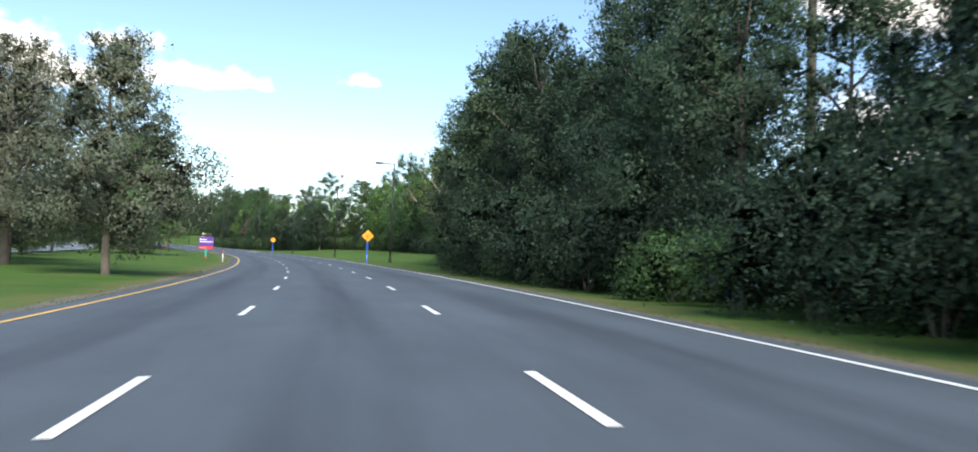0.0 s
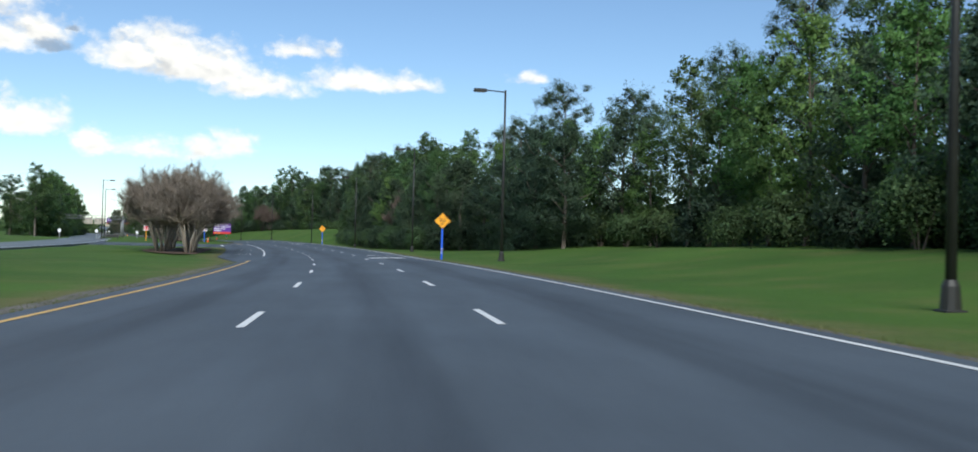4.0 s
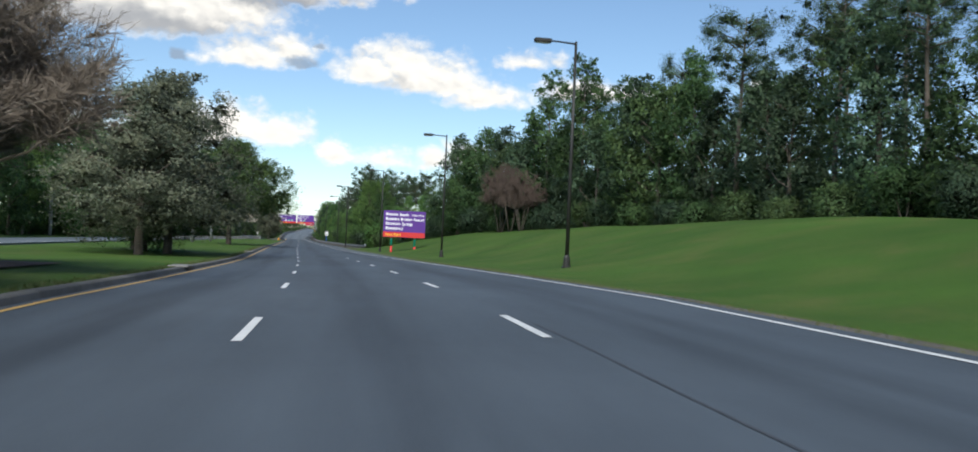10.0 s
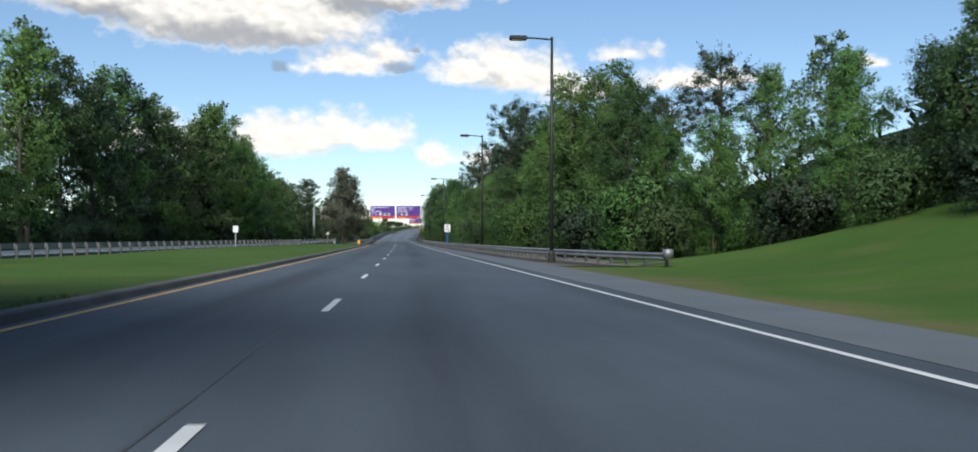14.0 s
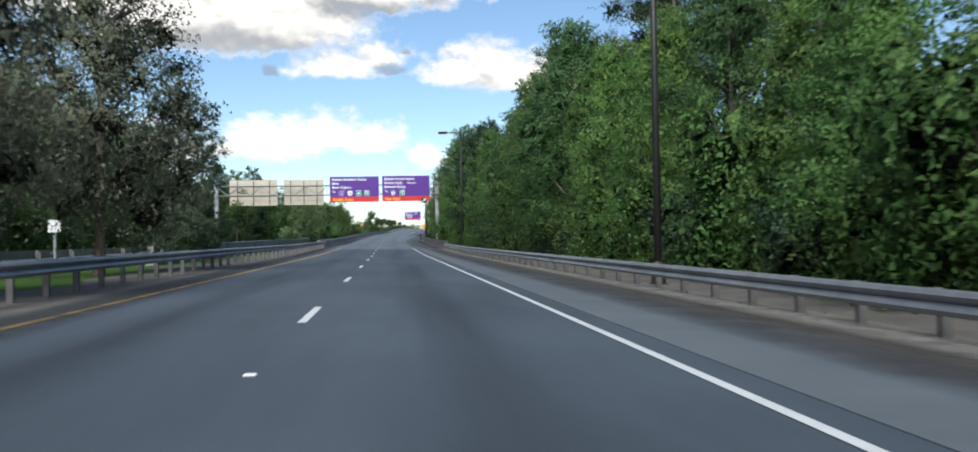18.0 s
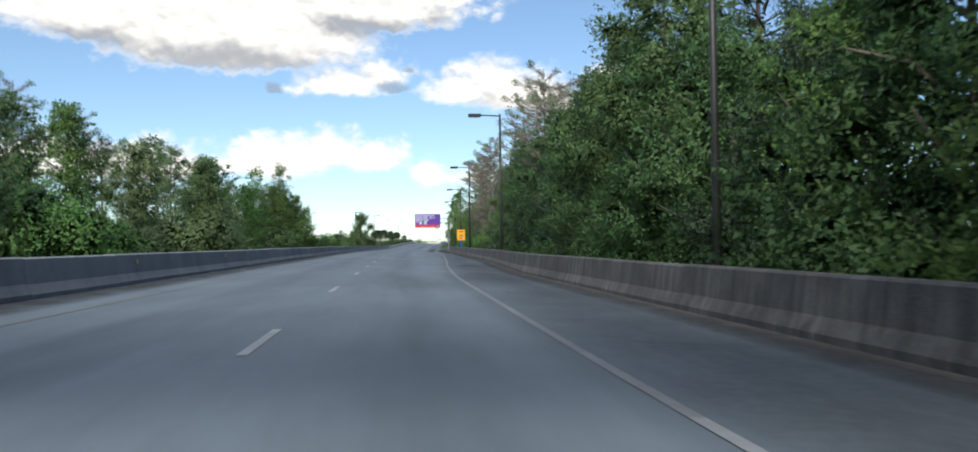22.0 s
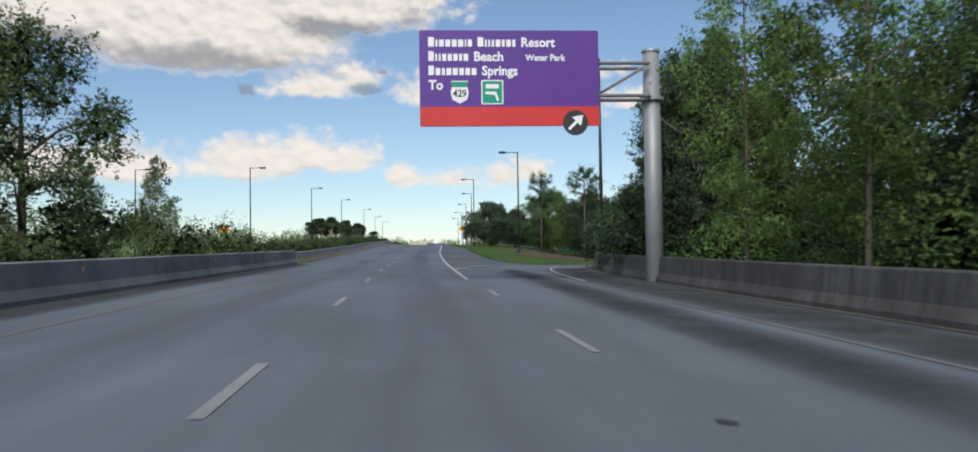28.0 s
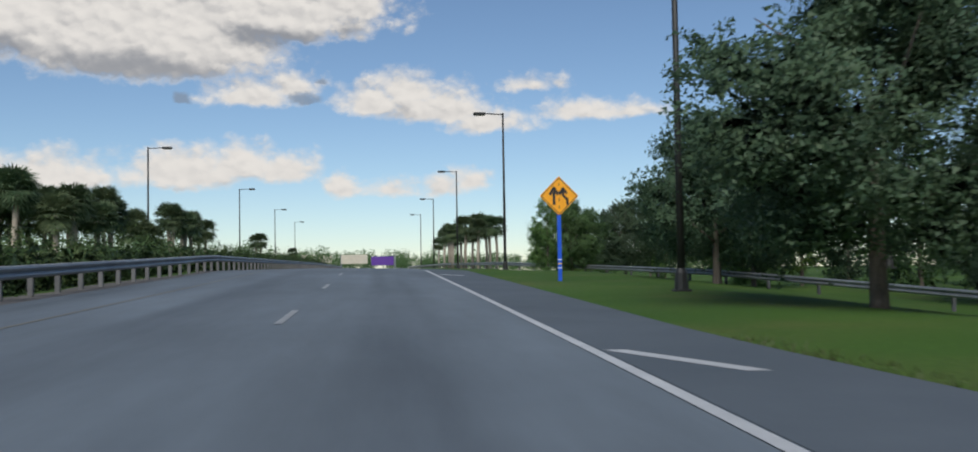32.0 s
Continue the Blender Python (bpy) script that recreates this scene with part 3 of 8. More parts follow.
def grass_material():
    def build(nt):
        node, link = nt.nodes.new, nt.links.new
        geo = node("ShaderNodeNewGeometry")

        def noise_at(scale, detail):
            n = node("ShaderNodeTexNoise")
            n.inputs["Scale"].default_value = scale
            n.inputs["Detail"].default_value = detail
            link(geo.outputs["Position"], n.inputs["Vector"])
            r = node("ShaderNodeMapRange")
            r.inputs[1].default_value, r.inputs[2].default_value = 0.3, 0.7
            link(n.outputs[0], r.inputs[0])
            return n, r.outputs[0]

        def mixed(fac, a, b):
            m = node("ShaderNodeMix")
            m.data_type = "RGBA"
            link(fac, m.inputs[0])
            for i, v in ((6, a), (7, b)):
                if isinstance(v, tuple):
                    m.inputs[i].default_value = (*v, 1)
                else:
                    link(v, m.inputs[i])
            return m.outputs[2]

        _, patch = noise_at(0.12, 4)
        blade_n, blade = noise_at(11.0, 5)
        _, dry = noise_at(0.33, 5)
        c = mixed(patch, (0.039, 0.090, 0.015), (0.072, 0.142, 0.024))
        dry_mask = node("ShaderNodeMath")
        dry_mask.operation = "POWER"
        link(dry, dry_mask.inputs[0])
        dry_mask.inputs[1].default_value = 2.4
        half = node("ShaderNodeMath")
        half.operation = "MULTIPLY"
        link(dry_mask.outputs[0], half.inputs[0])
        half.inputs[1].default_value = 0.45
        c = mixed(half.outputs[0], c, (0.145, 0.135, 0.05))
        edge = node("ShaderNodeAttribute")
        edge.attribute_name = "edge"
        wander = node("ShaderNodeMath")
        wander.operation = "MULTIPLY_ADD"
        link(dry, wander.inputs[0])
        wander.inputs[1].default_value = -1.5
        link(edge.outputs["Fac"], wander.inputs[2])
        rim = node("ShaderNodeMapRange")
        rim.interpolation_type = "SMOOTHSTEP"
        rim.inputs[1].default_value, rim.inputs[2].default_value, rim.inputs[3].default_value, rim.inputs[4].default_value = -1.0, 1.7, 0.85, 0.0
        link(wander.outputs[0], rim.inputs[0])
        c = mixed(rim.outputs[0], c, (0.150, 0.128, 0.062))
        dark = node("ShaderNodeMath")
        dark.operation = "MULTIPLY"
        link(blade, dark.inputs[0])
        dark.inputs[1].default_value = 0.45
        c = mixed(dark.outputs[0], c, (0.026, 0.055, 0.012))
        bs = node("ShaderNodeBsdfPrincipled")
        link(c, bs.inputs["Base Color"])
        bs.inputs["Roughness"].default_value = 0.9
        bs.inputs["Specular IOR Level"].default_value = 0.15
        bp = node("ShaderNodeBump")
        bp.inputs["Strength"].default_value = 0.7
        bp.inputs["Distance"].default_value = 0.06
        link(blade_n.outputs[0], bp.inputs["Height"])
        link(bp.outputs[0], bs.inputs["Normal"])
        link(bs.outputs[0], node("ShaderNodeOutputMaterial").inputs[0])

    return make_material("mown_grass", build)


GRASS = grass_material()


# ---- mesh helpers ----
def mesh_of(name, verts, faces, material, smooth=False):
    me = bpy.data.meshes.new(name)
    me.from_pydata([tuple(v) for v in verts], [], faces)
    me.materials.append(material)
    if smooth:
        me.polygons.foreach_set("use_smooth", [True] * len(me.polygons))
    me.update()
    return me


def child(name, me, parent, m=None, label=""):
    """One mesh object under a thing or part."""
    ob = new(name, me)
    ob.parent = parent
    if m is not None:
        ob.matrix_basis = m
    return tagged(ob, label)


def thing(name, m, label, category, group="", kind=""):
    ob = new(name)
    ob.empty_display_size = 0.3
    ob.matrix_basis = m
    return tagged(ob, label, category, group, kind)


def box_data(w, l, h, bevel=0.0, at=(0, 0, 0)):
    """A box of that width, length, height standing on `at`, with cut edges."""
    bm = bmesh.new()
    bmesh.ops.create_cube(bm, size=1.0)
    bmesh.ops.scale(bm, vec=(w, l, h), verts=bm.verts)
    bmesh.ops.translate(bm, vec=(at[0], at[1], at[2] + h / 2), verts=bm.verts)
    if bevel:
        bmesh.ops.bevel(bm, geom=bm.edges[:], offset=bevel, segments=1, affect="EDGES", profile=0.5)
    v = [tuple(x.co) for x in bm.verts]
    f = [[x.index for x in face.verts] for face in bm.faces]
    bm.free()
    return v, f


def box_mesh(name, w, l, h, material, bevel=0.0, at=(0, 0, 0)):
    return mesh_of(name, *box_data(w, l, h, bevel, at), material)


def tube_data(points, radii, seg=8, cap=True):
    """A tapered tube through points."""
    verts, faces = [], []
    pts = [Vector(p) for p in points]
    side = None
    for i, p in enumerate(pts):
        way = (pts[min(i + 1, len(pts) - 1)] - pts[max(i - 1, 0)]).normalized()
        if side is None:
            side = way.orthogonal().normalized()
        side = (side - way * side.dot(way)).normalized()
        other = way.cross(side)
        for k in range(seg):
            a = 2 * math.pi * k / seg
            verts.append(p + (side * math.cos(a) + other * math.sin(a)) * radii[i])
    for i in range(len(pts) - 1):
        for k in range(seg):
            a, b = i * seg + k, i * seg + (k + 1) % seg
            faces.append((a, b, b + seg, a + seg))
    if cap:
        faces.append(tuple(range(seg))[::-1])
        faces.append(tuple(range((len(pts) - 1) * seg, len(pts) * seg)))
    return verts, faces


def merged(*datas):
    verts, faces = [], []
    for v, f in datas:
        n = len(verts)
        verts += [tuple(x) for x in v]
        faces += [tuple(i + n for i in face) for face in f]
    return verts, faces


def strip_mesh(name, s0, s1, left, right, material, step=4.0, lift=0.0, thick=0.0, across=1, base=road_at):
    """A ribbon along the road between two offsets, which may change on the way; with edges where it has a thickness."""
    n = max(1, int(math.ceil((s1 - s0) / step)))
    verts, faces = [], []
    w = across + 1
    for i in range(n + 1):
        s = s0 + (s1 - s0) * i / n
        a = left(s) if callable(left) else left
        b = right(s) if callable(right) else right
        for k in range(w):
            verts.append(base(s, a + (b - a) * k / across, lift))
        if thick:
            verts.append(base(s, a, lift - thick))
            verts.append(base(s, b, lift - thick))
    row = w + (2 if thick else 0)
    for i in range(n):
        o, q = i * row, (i + 1) * row
        for k in range(across):
            faces.append((o + k, o + k + 1, q + k + 1, q + k))
        if thick:
            faces.append((o + w, o, q, q + w))
            faces.append((o + across, o + w + 1, q + w + 1, q + across))
    if thick:
        for o in (0, n * row):
            faces.append((o + w, o + w + 1, *[o + k for k in range(across, -1, -1)]))
    me = mesh_of(name, verts, faces, material)
    if across > 1:
        flat = []
        for i in range(n + 1):
            s = s0 + (s1 - s0) * i / n
            a = left(s) if callable(left) else left
            b = right(s) if callable(right) else right
            flat += [(a + (b - a) * k / across, s) for k in range(w)] + ([(a, s), (b, s)] if thick else [])
        uv = me.uv_layers.new(name="UVMap")
        for lp in me.loops:
            uv.data[lp.index].uv = flat[lp.vertex_index]
    return me


def profile_mesh(name, s0, s1, offset, profile, material, step=3.0, base=road_at):
    """A closed profile of (across, height) swept along the road, with ends."""
    n = max(1, int(math.ceil((s1 - s0) / step)))
    k = len(profile)
    verts, faces = [], []
    for i in range(n + 1):
        s = s0 + (s1 - s0) * i / n
        d = offset(s) if callable(offset) else offset
        o = base(s, d)
        h = heading(s)
        for a, z in profile:
            verts.append((o.x + math.cos(h) * a, o.y + math.sin(h) * a, o.z + z))
    for i in range(n):
        for j in range(k):
            a, b = i * k + j, i * k + (j + 1) % k
            faces.append((a, b, b + k, a + k))
    faces.append(tuple(range(k))[::-1])
    faces.append(tuple(range(n * k, n * k + k)))
    return mesh_of(name, verts, faces, material)


def plate_data(outline, thick):
    """A flat plate in x and z from an outline, facing -y."""
    n = len(outline)
    v = [(x, 0.0, z) for x, z in outline] + [(x, thick, z) for x, z in outline]
    f = [tuple(range(n)), tuple(range(2 * n - 1, n - 1, -1))]
    f += [(i, i + n, (i + 1) % n + n, (i + 1) % n) for i in range(n)]
    return v, f


def rounded(w, h, r, cx=0.0, cz=0.0, seg=4):
    out = []
    for qx, qz, a0 in ((1, 1, 0), (-1, 1, 90), (-1, -1, 180), (1, -1, 270)):
        for k in range(seg + 1):
            a = radians(a0 + 90 * k / seg)
            out.append((cx + qx * (w / 2 - r) + r * math.cos(a), cz + qz * (h / 2 - r) + r * math.sin(a)))
    return out


def words(text, height, material, squeeze=1.0, bold=0.0):
    """A line of writing as a mesh in x and y, its foot at the origin."""
    cu = bpy.data.curves.new("words", "FONT")
    cu.body = text
    cu.size = height * 1.38
    cu.extrude = 0.004
    cu.offset = bold * height
    cu.resolution_u = 3
    ob = bpy.data.objects.new("words", cu)
    scene.collection.objects.link(ob)
    bpy.context.view_layer.update()
    me = bpy.data.meshes.new_from_object(ob.evaluated_get(bpy.context.evaluated_depsgraph_get()))
    bpy.data.objects.remove(ob)
    me.materials.clear()
    me.materials.append(material)
    me.transform(Matrix.Diagonal((squeeze, 1, 1, 1)))
    width = max((v.co.x for v in me.vertices), default=0.0)
    return me, width


def bars(widths, height, material):
    """Writing given as plain bars, one to a letter, tall ones first in each word; a zero is a space."""
    parts, x = [], 0.0
    first = True
    for w in widths:
        if w == 0:
            x += height * 0.42
            first = True
            continue
        tall = height if first else height * 0.74
        parts.append(box_data(w * height, tall, 0.006, 0, (x + w * height / 2, tall / 2, 0)))
        x += (w + 0.16) * height
        first = False
    return mesh_of("bars", *merged(*parts), material), x


FACE = Matrix.Rotation(radians(90), 4, "X")  # lays x-y writing upright, facing the driver

# ---- road ----
par_r = lambda s: float(np.interp(s, [697, 775, 807, 907, 940, 962, 975, 986], [6.62, 6.7, 7.82, 8.75, 9.2, 9.3, 10.3, 13.6]))
rail_r = lambda s: float(np.interp(s, [498, 504, 520, 575, 640, 696], [11.1, 10.0, 8.3, 7.3, 6.85, 6.6]))
road = thing("road", Matrix.Identity(4), "grey asphalt carriageway with worn lane paint", "road", kind="structure")
OPEN_L = edge_l
child("asphalt", strip_mesh("asphalt", -60, 696, OPEN_L, lambda s: edge_r(s) if s < 400 else float(np.interp(s, [400, 440, 473, 566, 640, 696], [7.55, 6.6, 5.9, 4.25, 4.1, 4.05])), ASPHALT, 3.0, 0.0, 0.25, 8), road)
child("deck", strip_mesh("deck", 696, 1600, edge_l, edge_r, OLD_ASPHALT, 3.0, 0.0, 0.25, 8), road, label="lighter worn grey road surface")
child("shoulder", strip_mesh("shoulder", 398, 696, lambda s: float(np.interp(s, [398, 440, 473, 566, 640, 696], [7.5, 6.6, 5.9, 4.25, 4.1, 4.05])), edge_r, SHOULDER, 3.0, 0.012, 0.2, 2), road, label="pale concrete shoulder strip")


def edge_line(s):
    return float(np.interp(s, [-60, 395, 437, 470, 520, 566, 605, 640, 745, 770, 788, 803, 825, 850, 904, 936, 962], [7.2, 7.2, 6.2, 5.5, 4.55, 3.9, 3.75, 3.68, 3.55, 3.66, 4.15, 4.8, 5.5, 6.05, 6.62, 6.82, 7.1]))


def broad_line(s):
    return float(np.interp(s, [960, 1000, 1035, 1045, 1072], [3.33, 3.46, 3.48, 3.63, 3.78]))


child("edge_line", strip_mesh("edge_line", -60, 700, lambda s: edge_line(s) - 0.055, lambda s: edge_line(s) + 0.055, WHITE, 3.0, 0.008), road, label="white painted edge line")
child("edge_line", strip_mesh("edge_line", 700, 960, lambda s: edge_line(s) - 0.06, lambda s: edge_line(s) + 0.06, FAINT_WHITE, 3.0, 0.008), road, label="faint worn edge line")
child("edge_line", strip_mesh("edge_line", 960, 1600, lambda s: broad_line(s) - 0.068, lambda s: broad_line(s) + 0.068, LINE_WHITE, 3.0, 0.009), road, label="broad white edge line past the ramp")
child("yellow_line", strip_mesh("yellow_line", -60, 200, -3.68, -3.54, YELLOW, 3.0, 0.008), road, label="faded yellow edge line")
child("yellow_line", strip_mesh("yellow_line", 300, 700, -3.68, -3.54, YELLOW, 3.0, 0.008), road, label="faded yellow edge line")
child("yellow_line", strip_mesh("yellow_line", 700, 1600, -3.70, -3.64, OLD_YELLOW, 3.0, 0.006), road, label="nearly worn away yellow edge line")
child("turn_line", strip_mesh("turn_line", 214, 300, -3.05, -2.92, WHITE, 3.0, 0.008), road, label="white line beside the turn lane")
PAINT = {}


def lane_shift(s):
    return float(np.interp(s, [160, 205, 214, 230, 249, 285, 330, 345, 360, 385], [0.0, 0.34, 0.37, 0.30, 0.23, 0.18, 0.16, 0.26, 0.14, 0.0]))


DASH0 = 9.5
DASH_K = [0, 3, 6, 9, 17, 20, 23, 25, 28, 30, 33, 36, 39, 47, 50, 53, 55, 59, 61, 63, 66, 74, 76, 79, 82, 85, 88]
DASH_S = [9.5, 45.5, 81.1, 116.3, 213.8, 249.0, 284.8, 309.2, 346.4, 369.8, 407.6, 444.1, 480.8, 578.6, 616.0, 654.2, 677.1, 720.1, 748.3, 775.0, 812.4, 909.4, 936.0, 973.2, 1007.0, 1043.6, 1080.6]
for k in range(-4, 115):
    s = float(np.interp(k, DASH_K, DASH_S)) + 12.19 * (min(k - DASH_K[0], 0) + max(k - DASH_K[-1], 0))
    mat = WHITE if s < 690 else WORN_WHITE
    child("lane_dash", strip_mesh("lane_dash", s - 3.1, s, lane_shift(s) - 0.06, lane_shift(s) + 0.06, mat, 1.6, 0.008), road)
    if s < 413:
        child("lane_dash", strip_mesh("lane_dash", s - 3.1, s, 3.55 + 0.4 * lane_shift(s), 3.67 + 0.4 * lane_shift(s), WHITE, 1.6, 0.008), road)
for s in (936.9, 949.1):
    child("lane_dash", strip_mesh("lane_dash", s, s + 2.9, 3.42, 3.53, WORN_WHITE, 1.5, 0.008), road)
# hatched gore past the ramp
for s, w in ((984, 2.0), (992, 2.0), (1012.5, 2.4), (1044.2, 2.0), (1073.5, 0.9), (1103, 0.8)):
    child("hatch_line", strip_mesh("hatch_line", s - 1.9, s, lambda q, s=s, w=w: broad_line(s) + 0.12 + (s - q) / 1.9 * w, lambda q, s=s, w=w: broad_line(s) + 0.26 + (s - q) / 1.9 * w + (0.35 if w > 1 else 0.12), LINE_WHITE, 0.6, 0.009), road)
for pts in (((289.8, -3.6), (293.9, -4.6), (298.4, -6.3), (304.8, -9.2), (313.0, -12.8)),):
    for (a0, d0), (a1, d1) in zip(pts[:-1], pts[1:]):
        child("gore_line", strip_mesh("gore_line", a0, a1, lambda q, a0=a0, d0=d0, a1=a1, d1=d1: d0 + (d1 - d0) * (q - a0) / (a1 - a0) - 0.09, lambda q, a0=a0, d0=d0, a1=a1, d1=d1: d0 + (d1 - d0) * (q - a0) / (a1 - a0) + 0.09, WHITE, 1.0, 0.030), road)
child("gore", strip_mesh("gore", 978, 1300, lambda s: broad_line(s) + 0.10, lambda s: edge_r(s) - 0.02, GORE_ASPHALT, 3.0, 0.005, 0, 3), road, label="darker older asphalt past the ramp")
# seams and tar lines
for s0, s1, d in ((204, 214, 0.54), (262, 284, -0.3), (304, 312, -0.3), (380, 402, 3.9), (207, 216, 3.95), (455, 480, -0.25), (560, 590, -0.2), (655, 690, -0.2), (330, 345, 3.9)):
    wav = lambda q, d=d: d + 0.018 * math.sin(q * 0.7)
    child("tar_seam", strip_mesh("tar_seam", s0, s1, lambda q, f=wav: f(q) - 0.018, lambda q, f=wav: f(q) + 0.018, SEAM, 1.2, 0.005), road)
for s in (696, 983):
    child("expansion_joint", strip_mesh("expansion_joint", s - 0.07, s + 0.07, lambda q: edge_l(q) + 0.1, lambda q: edge_r(q) - 0.1, TAR, 0.14, 0.006, 0, 8), road)
for s, d, w, l in ((289.0, 1.3, 1.2, 1.3), (1062, -0.9, .25, .5), (932.6, 3.52, .07, .12), (967.9, 3.14, .1, .06), (970.5, 3.6, .1, .05), (1006, 5.6, .16, .4), (1039.6, 4.95, .22, .5), (1035.8, -0.07, .09, .08), (1046, -0.3, .10, .2), (904.4, -0.18, .11, .12), (902.64, -0.25, .08, .04), (705, -1.0, .25, .4), (806.35, -0.22, .11, .1)):
    rim = [(w * (1 + 0.16 * math.sin(3 * a + s)) * math.cos(a), l * (1 + 0.14 * math.sin(2 * a + d)) * math.sin(a)) for a in [2 * math.pi * k / 18 for k in range(18)]]
    child("road_patch", mesh_of("road_patch", [road_at(s + y, d + x, 0.006) for x, y in rim], [tuple(range(18))], PATCH), road, label="dark patch in the asphalt")
for s, d in ((206.9, 0.31), (217.9, 0.36), (607.8, 0.04)):
    me = PAINT.setdefault("stud", box_mesh("stud", 0.11, 0.10, 0.018, LETTER, 0.006))
    child("road_stud", me, road, Matrix.Translation(road_at(s, d, 0.0)) @ Matrix.Rotation(heading(s), 4, "Z"))


def road_words(text, s, d0, d1, length):
    me, width = words(text, 1.0, WHITE, 1.0, 0.012)
    h = max(v.co.y for v in me.vertices)
    for v in me.vertices:
        p = road_at(s + v.co.y / h * length, d0 + v.co.x / width * (d1 - d0), 0.010 if v.co.z > 0 else 0.004)
        v.co = p
    child("road_word", me, road, label="white painted word")


road_words("MERGE", 297.6, 3.92, 6.05, 2.5)
road_words("MERGE", 202.0, 4.2, 6.5, 2.6)


def road_arrow(s, d, flip=1.0):
    shape = [(0.9, -1.3), (1.02, -1.15), (-0.12, 0.55), (0.14, 0.75), (-0.62, 1.3), (-0.5, 0.2), (-0.28, 0.42)]
    child("road_arrow", mesh_of("road_arrow", [road_at(s + y, d + x * flip, 0.009) for x, y in shape], [(0, 1, 2, 6), (2, 3, 4), (2, 4, 6), (4, 5, 6)], WHITE), road, label="white painted merge arrow")


road_arrow(307.4, 5.1)
road_arrow(210.9, 5.3)


def turn_arrow(s, d):
    shape = [(0.5, -1.4), (0.64, -1.4), (0.64, 0.7), (-0.15, 0.7), (-0.15, 1.05), (-0.8, 0.62), (-0.15, 0.2), (-0.15, 0.5), (0.5, 0.5)]
    child("road_arrow", mesh_of("road_arrow", [road_at(s + y, d + x, 0.009) for x, y in shape], [(0, 1, 2, 8), (8, 2, 3, 7), (3, 4, 5), (3, 5, 7), (7, 5, 6)], WHITE), road, label="white painted turn arrow")


turn_arrow(222, -4.7)
turn_arrow(246, -4.8)



def stain_material(name, colour, strength, blotch=0.35):
    """Grime and painted tree shade, thinning towards the sides and broken along the road."""

    def build(nt):
        node, link = nt.nodes.new, nt.links.new
        uv = node("ShaderNodeUVMap")
        sep = node("ShaderNodeSeparateXYZ")
        link(uv.outputs[0], sep.inputs[0])
        hump = node("ShaderNodeMath")
        hump.operation = "SINE"
        wide = node("ShaderNodeMath")
        wide.operation = "MULTIPLY"
        wide.inputs[1].default_value = math.pi
        link(sep.outputs[0], wide.inputs[0])
        link(wide.outputs[0], hump.inputs[0])
        geo = node("ShaderNodeNewGeometry")
        fac = hump.outputs[0]
        for size, spread in ((blotch, 0.55), (6.0, 0.35)):
            n = node("ShaderNodeTexNoise")
            n.inputs["Scale"].default_value, n.inputs["Detail"].default_value, n.inputs["Roughness"].default_value = size, 6.0, 0.62
            link(geo.outputs["Position"], n.inputs["Vector"])
            m = node("ShaderNodeMapRange")
            m.inputs[1].default_value, m.inputs[2].default_value, m.inputs[3].default_value, m.inputs[4].default_value = 0.32, 0.68, 1.0 - spread, 1.0
            link(n.outputs[0], m.inputs[0])
            mul = node("ShaderNodeMath")
            mul.operation = "MULTIPLY"
            link(fac, mul.inputs[0])
            link(m.outputs[0], mul.inputs[1])
            fac = mul.outputs[0]
        top = node("ShaderNodeMath")
        top.operation = "MULTIPLY"
        top.inputs[1].default_value = strength
        link(fac, top.inputs[0])
        bs = node("ShaderNodeBsdfPrincipled")
        bs.inputs["Base Color"].default_value = (*colour, 1)
        bs.inputs["Roughness"].default_value = 0.9
        ms = node("ShaderNodeMixShader")
        link(top.outputs[0], ms.inputs[0])
        link(node("ShaderNodeBsdfTransparent").outputs[0], ms.inputs[1])
        link(bs.outputs[0], ms.inputs[2])
        link(ms.outputs[0], node("ShaderNodeOutputMaterial").inputs[0])

    return make_material(name, build)


OIL = stain_material("oil_stain", (0.030, 0.036, 0.043), 0.85)
WEAR = stain_material("wheel_wear", (0.045, 0.052, 0.060), 0.22, 0.2)
# wear plus the roadside trees' shade, painted as a dark band
EDGE_SHADE_WEAR = stain_material("worn_shaded_edge", (0.050, 0.058, 0.066), 0.7, 0.25)
GRIT = stain_material("dark_grit", (0.040, 0.038, 0.036), 0.95, 0.8)
RUBBLE = stain_material("pale_rubble", (0.24, 0.23, 0.21), 1.0, 2.2)


def stain_strip(label, s0, s1, left, right, material, lift=0.010, across=6, base=road_at):
    me = strip_mesh("stain", s0, s1, left, right, material, 2.0, lift, 0, across, base)
    for lp in me.loops:
        me.uv_layers[0].data[lp.index].uv.x = (lp.vertex_index % (across + 1)) / across
    child("stain", me, road, label=label)


def swell(s, s0, s1):
    return ramp01((s - s0) / 12.0) * ramp01((s1 - s) / 8.0)


